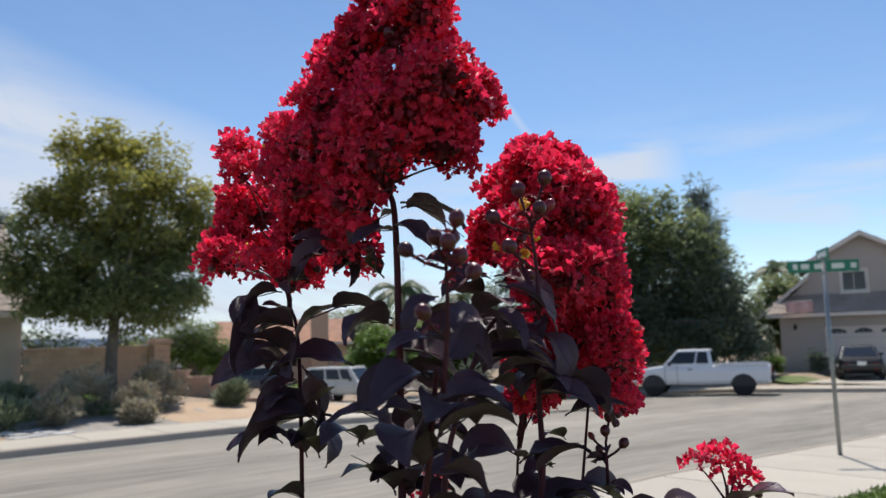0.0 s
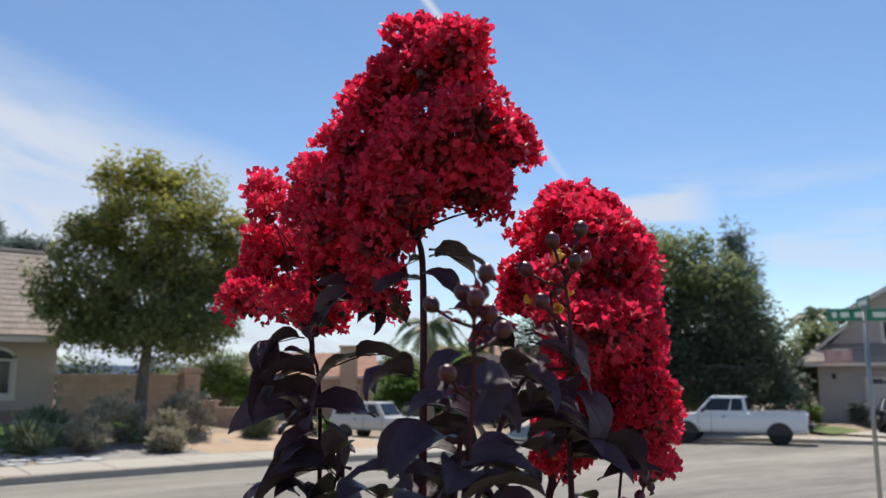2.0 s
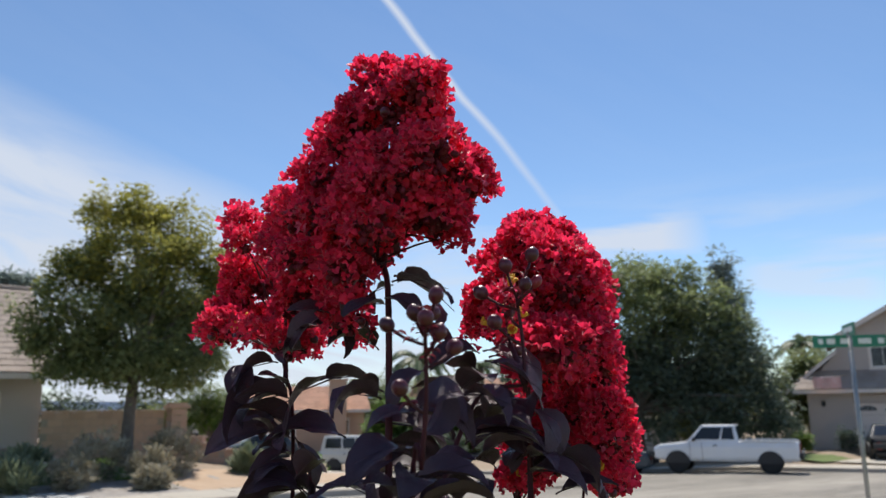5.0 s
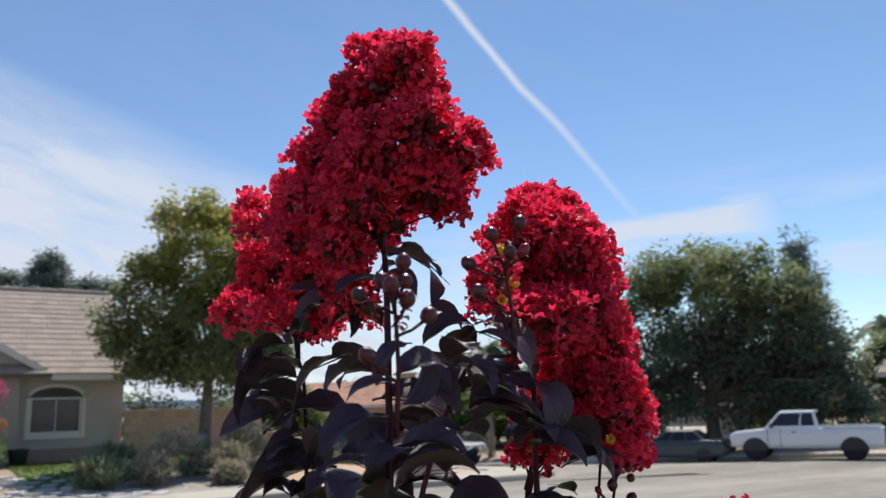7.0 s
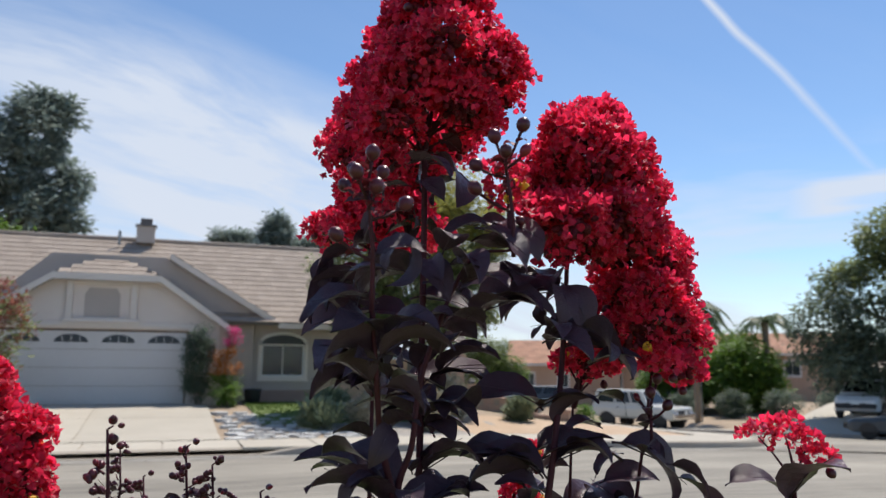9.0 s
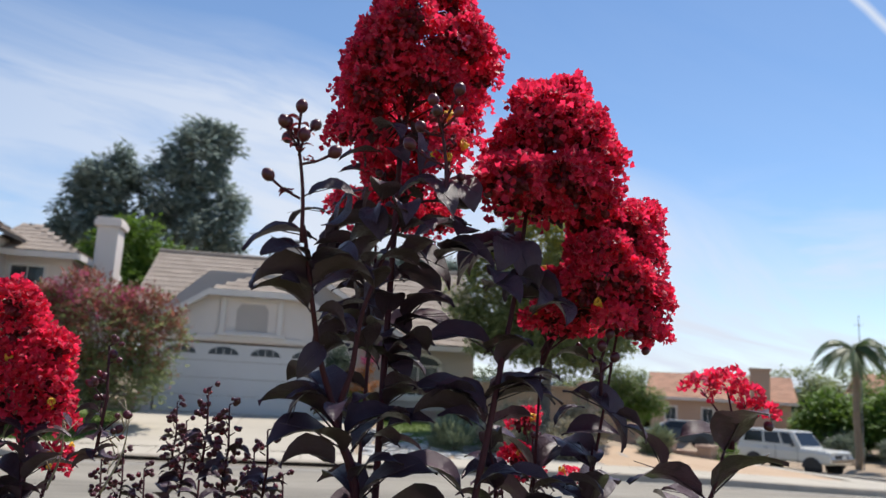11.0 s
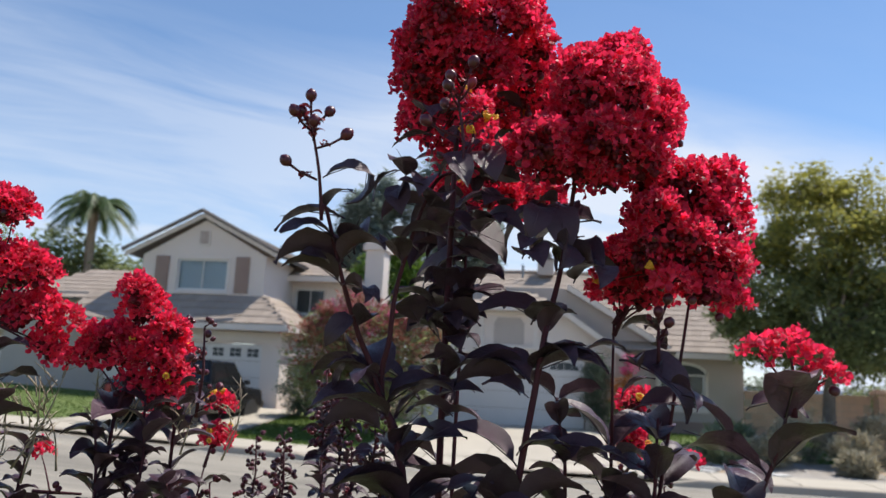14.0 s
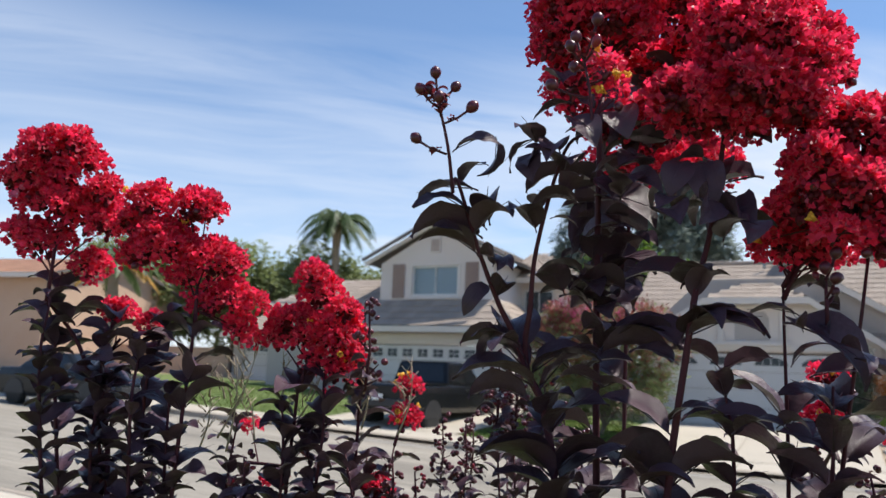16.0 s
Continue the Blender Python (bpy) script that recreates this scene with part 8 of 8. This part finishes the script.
panicle(myrtle, (0.13, 0.684, 1.95), ((0.124, 0.688, 2.084, 0.017), (0.156, 0.668, 2.06, 0.018), (0.116, 0.624, 2.056, 0.017), (0.112, 0.692, 2.052, 0.016), (0.112, 0.728, 2.048, 0.015), (0.084, 0.728, 2.004, 0.011), (0.168, 0.636, 2.004, 0.016), (0.096, 0.644, 2, 0.016), (0.176, 0.636, 1.996, 0.017), (0.104, 0.796, 1.996, 0.015), (0.196, 0.684, 1.992, 0.012), (0.2, 0.792, 1.98, 0.017), (0.204, 0.736, 1.98, 0.009), (0.084, 0.636, 1.976, 0.013), (0.088, 0.64, 1.948, 0.018), (0.168, 0.648, 1.948, 0.006), (0.068, 0.728, 1.928, 0.009), (0.088, 0.676, 1.924, 0.018), (0.1, 0.688, 1.9, 0.009), (0.116, 0.716, 1.892, 0.017),), 31, 10)
panicle(myrtle, (0.114, 0.811, 1.86), ((0.1, 0.88, 2, 0.014), (0.096, 0.864, 1.98, 0.013), (0.216, 0.836, 1.968, 0.011), (0.108, 0.912, 1.964, 0.008), (0.12, 0.932, 1.952, 0.012), (0.18, 0.836, 1.952, 0.013), (0.132, 0.892, 1.944, 0.018), (0.112, 0.936, 1.92, 0.015), (0.156, 0.928, 1.912, 0.018), (0.088, 0.88, 1.9, 0.017), (0.076, 0.88, 1.9, 0.009), (0.2, 0.932, 1.9, 0.015), (0.104, 0.928, 1.892, 0.008), (0.176, 0.916, 1.892, 0.012), (0.196, 0.824, 1.888, 0.007), (0.08, 0.8, 1.888, 0.009), (0.152, 0.868, 1.888, 0.016), (0.132, 0.824, 1.88, 0.013), (0.108, 0.808, 1.88, 0.008),), 32, 10)
panicle(myrtle, (0.234, 0.64, 1.88), ((0.268, 0.676, 1.984, 0.007), (0.276, 0.664, 1.98, 0.009), (0.284, 0.696, 1.964, 0.018), (0.264, 0.632, 1.96, 0.015), (0.232, 0.64, 1.952, 0.015), (0.236, 0.68, 1.94, 0.013), (0.256, 0.604, 1.928, 0.017), (0.3, 0.664, 1.928, 0.016), (0.3, 0.7, 1.912, 0.017), (0.216, 0.664, 1.908, 0.016), (0.296, 0.624, 1.9, 0.014), (0.248, 0.7, 1.896, 0.016), (0.228, 0.696, 1.888, 0.006), (0.248, 0.592, 1.876, 0.018), (0.2, 0.604, 1.868, 0.018), (0.288, 0.608, 1.864, 0.011), (0.208, 0.612, 1.856, 0.014),), 33, 10)
panicle(myrtle, (0.325, 0.668, 1.77), ((0.248, 0.656, 1.872, 0.017), (0.356, 0.684, 1.868, 0.014), (0.288, 0.668, 1.86, 0.017), (0.316, 0.636, 1.852, 0.016), (0.248, 0.608, 1.844, 0.009), (0.304, 0.692, 1.836, 0.016), (0.364, 0.704, 1.832, 0.017), (0.288, 0.652, 1.824, 0.014), (0.292, 0.612, 1.82, 0.016), (0.32, 0.628, 1.8, 0.018), (0.284, 0.632, 1.792, 0.018), (0.352, 0.656, 1.784, 0.017), (0.256, 0.66, 1.772, 0.009), (0.304, 0.616, 1.764, 0.011), (0.356, 0.66, 1.756, 0.011),), 34, 10)
panicle(myrtle, (0.265, 0.695, 1.74), ((0.3, 0.716, 1.82, 0.008), (0.268, 0.692, 1.804, 0.007), (0.272, 0.692, 1.796, 0.012), (0.34, 0.728, 1.776, 0.017), (0.268, 0.684, 1.768, 0.013), (0.252, 0.684, 1.768, 0.006), (0.288, 0.704, 1.764, 0.012), (0.304, 0.712, 1.76, 0.007),), 35, 10)
panicle(myrtle, (0.145, 0.555, 1.84), ((0.15, 0.578, 1.893, 0.01), (0.157, 0.586, 1.873, 0.01),), 6, 8, gold=0.7)
panicle(myrtle, (0.38, 0.573, 1.67), ((0.362, 0.587, 1.714, 0.008), (0.379, 0.578, 1.716, 0.01), (0.392, 0.571, 1.706, 0.009), (0.4, 0.566, 1.697, 0.007),), 7, 14)
panicle(myrtle, (0.285, 0.965, 1.58), ((0.295, 0.854, 1.671, 0.014), (0.289, 0.853, 1.629, 0.016), (0.304, 0.853, 1.619, 0.01), (0.349, 0.853, 1.615, 0.007),), 8, 10, gold=0.5)
open_spray(myrtle, (0.047, 0.535, 1.795), (0.039, 0.520, 1.864), ((0.031, 0.543, 1.870), (0.031, 0.519, 1.874), (0.030, 0.508, 1.870), (0.040, 0.512, 1.883), (0.050, 0.527, 1.876), (0.064, 0.527, 1.858), (0.022, 0.519, 1.836), (0.043, 0.514, 1.864)), rng)
open_spray(myrtle, (0.147, 0.557, 1.835), (0.141, 0.556, 1.895), ((0.152, 0.552, 1.923), (0.134, 0.558, 1.915), (0.135, 0.542, 1.901), (0.152, 0.549, 1.905), (0.128, 0.575, 1.899), (0.118, 0.552, 1.877), (0.152, 0.575, 1.888)), rng)
bud_spray(myrtle, (0.296, 0.628, 1.742), rng, 5, 0.03, 0.016, scale=0.8)
bud_spike(myrtle, (0.307, 0.864, 1.658), rng, 22, 0.06)
bud_spike(myrtle, (0.023, 0.824, 1.653), rng, 26, 0.07)
bud_spike(myrtle, (0.274, 0.861, 1.601), rng, 14, 0.04)
bud_spike(myrtle, (0.325, 0.861, 1.588), rng, 14, 0.04)


rng = random.Random(51)
shoot(myrtle, foot, (0.298, 0.65, 1.663), rng, (0.032, 0.05), 0.018)
shoot(myrtle, foot, (0.217, 0.694, 1.675), rng, (0.032, 0.05), 0.018)

foliage(myrtle)
myrtle_b = thing("crape_myrtle", (0, 0, 0), 0, "second crape myrtle with dark leaves and bright red flower heads", "shrub", "crape myrtles in the near yard")
rng = random.Random(23)
foot = (-0.34, 0.74, 0.1)
stem(myrtle_b, [foot, (-0.26, 0.70, 1.0), (-0.20, 0.67, 1.4), (-0.178, 0.664, 1.65)], 0.0049, 0.0019, rng, (0.68, 0.99), (0.038, 0.058), 0.022)
stem(myrtle_b, [foot, (-0.30, 0.66, 1.0), (-0.27, 0.60, 1.45), (-0.26, 0.60, 1.71)], 0.0049, 0.0019, rng, (0.72, 0.99), (0.036, 0.056), 0.022)
stem(myrtle_b, [foot, (-0.36, 0.62, 1.0), (-0.346, 0.592, 1.529), (-0.378, 0.575, 1.660), (-0.40, 0.54, 1.72)], 0.0049, 0.0019, rng, (0.72, 0.99), (0.036, 0.056), 0.022)
stem(myrtle_b, [foot, (-0.28, 0.86, 1.0), (-0.205, 0.91, 1.57)], 0.0041, 0.0013, rng, (0.72, 0.99), (0.036, 0.056), 0.022)
stem(myrtle_b, [foot, (-0.22, 0.8, 1.0), (-0.187, 0.793, 1.62), (-0.187, 0.793, 1.69)], 0.0045, 0.0012, rng, (0.72, 0.97), (0.032, 0.05), 0.022)
stem(myrtle_b, [foot, (-0.32, 0.76, 1.0), (-0.328, 0.771, 1.55)], 0.0045, 0.0014, rng, (0.72, 0.99), (0.032, 0.05), 0.022)
panicle(myrtle_b, (-0.178, 0.664, 1.64), ((-0.174, 0.687, 1.734, 0.021), (-0.191, 0.678, 1.696, 0.027), (-0.162, 0.697, 1.693, 0.029), (-0.157, 0.7, 1.662, 0.02), (-0.205, 0.668, 1.704, 0.013), (-0.210, 0.665, 1.690, 0.015), (-0.144, 0.700, 1.675, 0.012), (-0.174, 0.672, 1.751, 0.014), (-0.148, 0.691, 1.716, 0.014), (-0.175, 0.686, 1.669, 0.014)), 9, 26, 1.7, gold=0.3)
panicle(myrtle_b, (-0.26, 0.60, 1.70), ((-0.303, 0.569, 1.814, 0.02), (-0.277, 0.596, 1.812, 0.02), (-0.296, 0.585, 1.776, 0.03), (-0.268, 0.616, 1.76, 0.026), (-0.247, 0.627, 1.724, 0.022), (-0.236, 0.639, 1.696, 0.012), (-0.327, 0.570, 1.796, 0.015), (-0.259, 0.601, 1.814, 0.015), (-0.322, 0.578, 1.765, 0.015), (-0.241, 0.620, 1.760, 0.015), (-0.279, 0.603, 1.747, 0.016), (-0.221, 0.637, 1.722, 0.011), (-0.259, 0.618, 1.718, 0.015), (-0.230, 0.638, 1.687, 0.009)), 10, 26, 1.7, gold=0.2)
panicle(myrtle_b, (-0.40, 0.54, 1.71), ((-0.412, 0.53, 1.869, 0.023), (-0.395, 0.555, 1.861, 0.022), (-0.425, 0.52, 1.846, 0.022), (-0.415, 0.543, 1.818, 0.033), (-0.393, 0.574, 1.808, 0.029), (-0.422, 0.544, 1.777, 0.025), (-0.396, 0.583, 1.756, 0.016), (-0.389, 0.541, 1.876, 0.016), (-0.363, 0.563, 1.828, 0.016), (-0.362, 0.570, 1.794, 0.016), (-0.442, 0.532, 1.785, 0.015), (-0.443, 0.521, 1.836, 0.013), (-0.395, 0.543, 1.847, 0.017)), 11, 26, 1.7, gold=0.2)
panicle(myrtle_b, (-0.38, 0.58, 1.64), ((-0.363, 0.597, 1.707, 0.014), (-0.326, 0.609, 1.699, 0.009),), 12, 8, 1.7)
panicle(myrtle_b, (-0.205, 0.91, 1.57), ((-0.202, 0.937, 1.641, 0.013), (-0.205, 0.933, 1.602, 0.016),), 13, 10, 1.7, gold=0.8)
panicle(myrtle_b, (-0.328, 0.771, 1.55), ((-0.336, 0.788, 1.587, 0.009), (-0.247, 0.724, 1.538, 0.008), (-0.178, 0.83, 1.525, 0.013),), 14, 6, 1.7)
bud_spike(myrtle_b, (-0.187, 0.793, 1.735), rng, 46, 0.085)
rng = random.Random(52)
shoot(myrtle_b, foot, (-0.379, 0.528, 1.723), rng)
shoot(myrtle_b, foot, (-0.344, 0.575, 1.649), rng)
shoot(myrtle_b, foot, (-0.303, 0.575, 1.683), rng)
shoot(myrtle_b, foot, (-0.282, 0.597, 1.635), rng)
shoot(myrtle_b, foot, (-0.189, 0.653, 1.634), rng)
shoot(myrtle_b, foot, (-0.168, 0.666, 1.602), rng)
shoot(myrtle_b, foot, (-0.157, 0.676, 1.658), rng)
shoot(myrtle_b, foot, (-0.135, 0.687, 1.587), rng)
shoot(myrtle_b, foot, (-0.317, 0.74, 1.602), rng)
shoot(myrtle_b, foot, (-0.194, 0.826, 1.568), rng)
dry_spray(myrtle_b, (-0.264, 0.664, 1.574), (-0.251, 0.654, 1.671), rng)
dry_spray(myrtle_b, (-0.284, 0.645, 1.573), (-0.268, 0.638, 1.636), rng)
dry_spray(myrtle_b, (-0.315, 0.606, 1.529), (-0.301, 0.601, 1.575), rng)
dry_spray(myrtle_b, (-0.268, 0.654, 1.588), (-0.227, 0.658, 1.681), rng)
dry_spray(myrtle_b, (-0.26, 0.651, 1.628), (-0.275, 0.638, 1.66), rng)
dry_spray(myrtle_b, (-0.335, 0.631, 1.531), (-0.297, 0.643, 1.573), rng)
dry_spray(myrtle_b, (-0.211, 0.701, 1.598), (-0.167, 0.692, 1.672), rng)
dry_spray(myrtle_b, (-0.241, 0.68, 1.585), (-0.257, 0.668, 1.651), rng)
dry_spray(myrtle_b, (-0.212, 0.676, 1.623), (-0.203, 0.67, 1.669), rng)
dry_spray(myrtle_b, (-0.111, 0.75, 1.597), (-0.092, 0.74, 1.668), rng)
dry_spray(myrtle_b, (-0.154, 0.747, 1.6), (-0.145, 0.732, 1.665), rng)
bud_spike(myrtle_b, (-0.144, 0.799, 1.568), rng, 30, 0.06)
bud_spike(myrtle_b, (-0.121, 0.81, 1.554), rng, 26, 0.06)
bud_spike(myrtle_b, (-0.096, 0.656, 1.722), rng, 26, 0.08)
bud_spike(myrtle_b, (-0.213, 0.632, 1.574), rng, 16, 0.05)
shoot(myrtle_b, foot, (-0.412, 0.563, 1.75), rng, (0.03, 0.048), 0.014)
shoot(myrtle_b, foot, (-0.351, 0.58, 1.705), rng, (0.03, 0.048), 0.014)
shoot(myrtle_b, foot, (-0.3, 0.605, 1.708), rng, (0.03, 0.048), 0.014)

foliage(myrtle_b)

myrtle_c = thing("crape_myrtle", (0, 0, 0), 0, "low crape myrtle growth full of small maroon buds", "shrub", "crape myrtles in the near yard")
rng = random.Random(31)
foot = (-0.05, 1.0, 0.1)
for x, y, z in ((-0.041, 0.849, 1.69), (-0.105, 1.074, 1.668), (-0.157, 1.043, 1.607), (-0.018, 0.843, 1.675), (-0.161, 0.956, 1.606), (-0.077, 0.975, 1.65), (0.004, 0.951, 1.627), (0.04, 0.9, 1.602), (-0.105, 0.906, 1.602), (-0.021, 0.898, 1.612)):
    stem(myrtle_c, [foot, (0.5 * x - 0.02, 0.98, 0.9), (x, y, z - 0.09)], 0.004, 0.0014, rng, (0.76, 0.99), (0.022, 0.036), 0.014)
    bud_spike(myrtle_c, (x, y, z), rng)
foliage(myrtle_c)
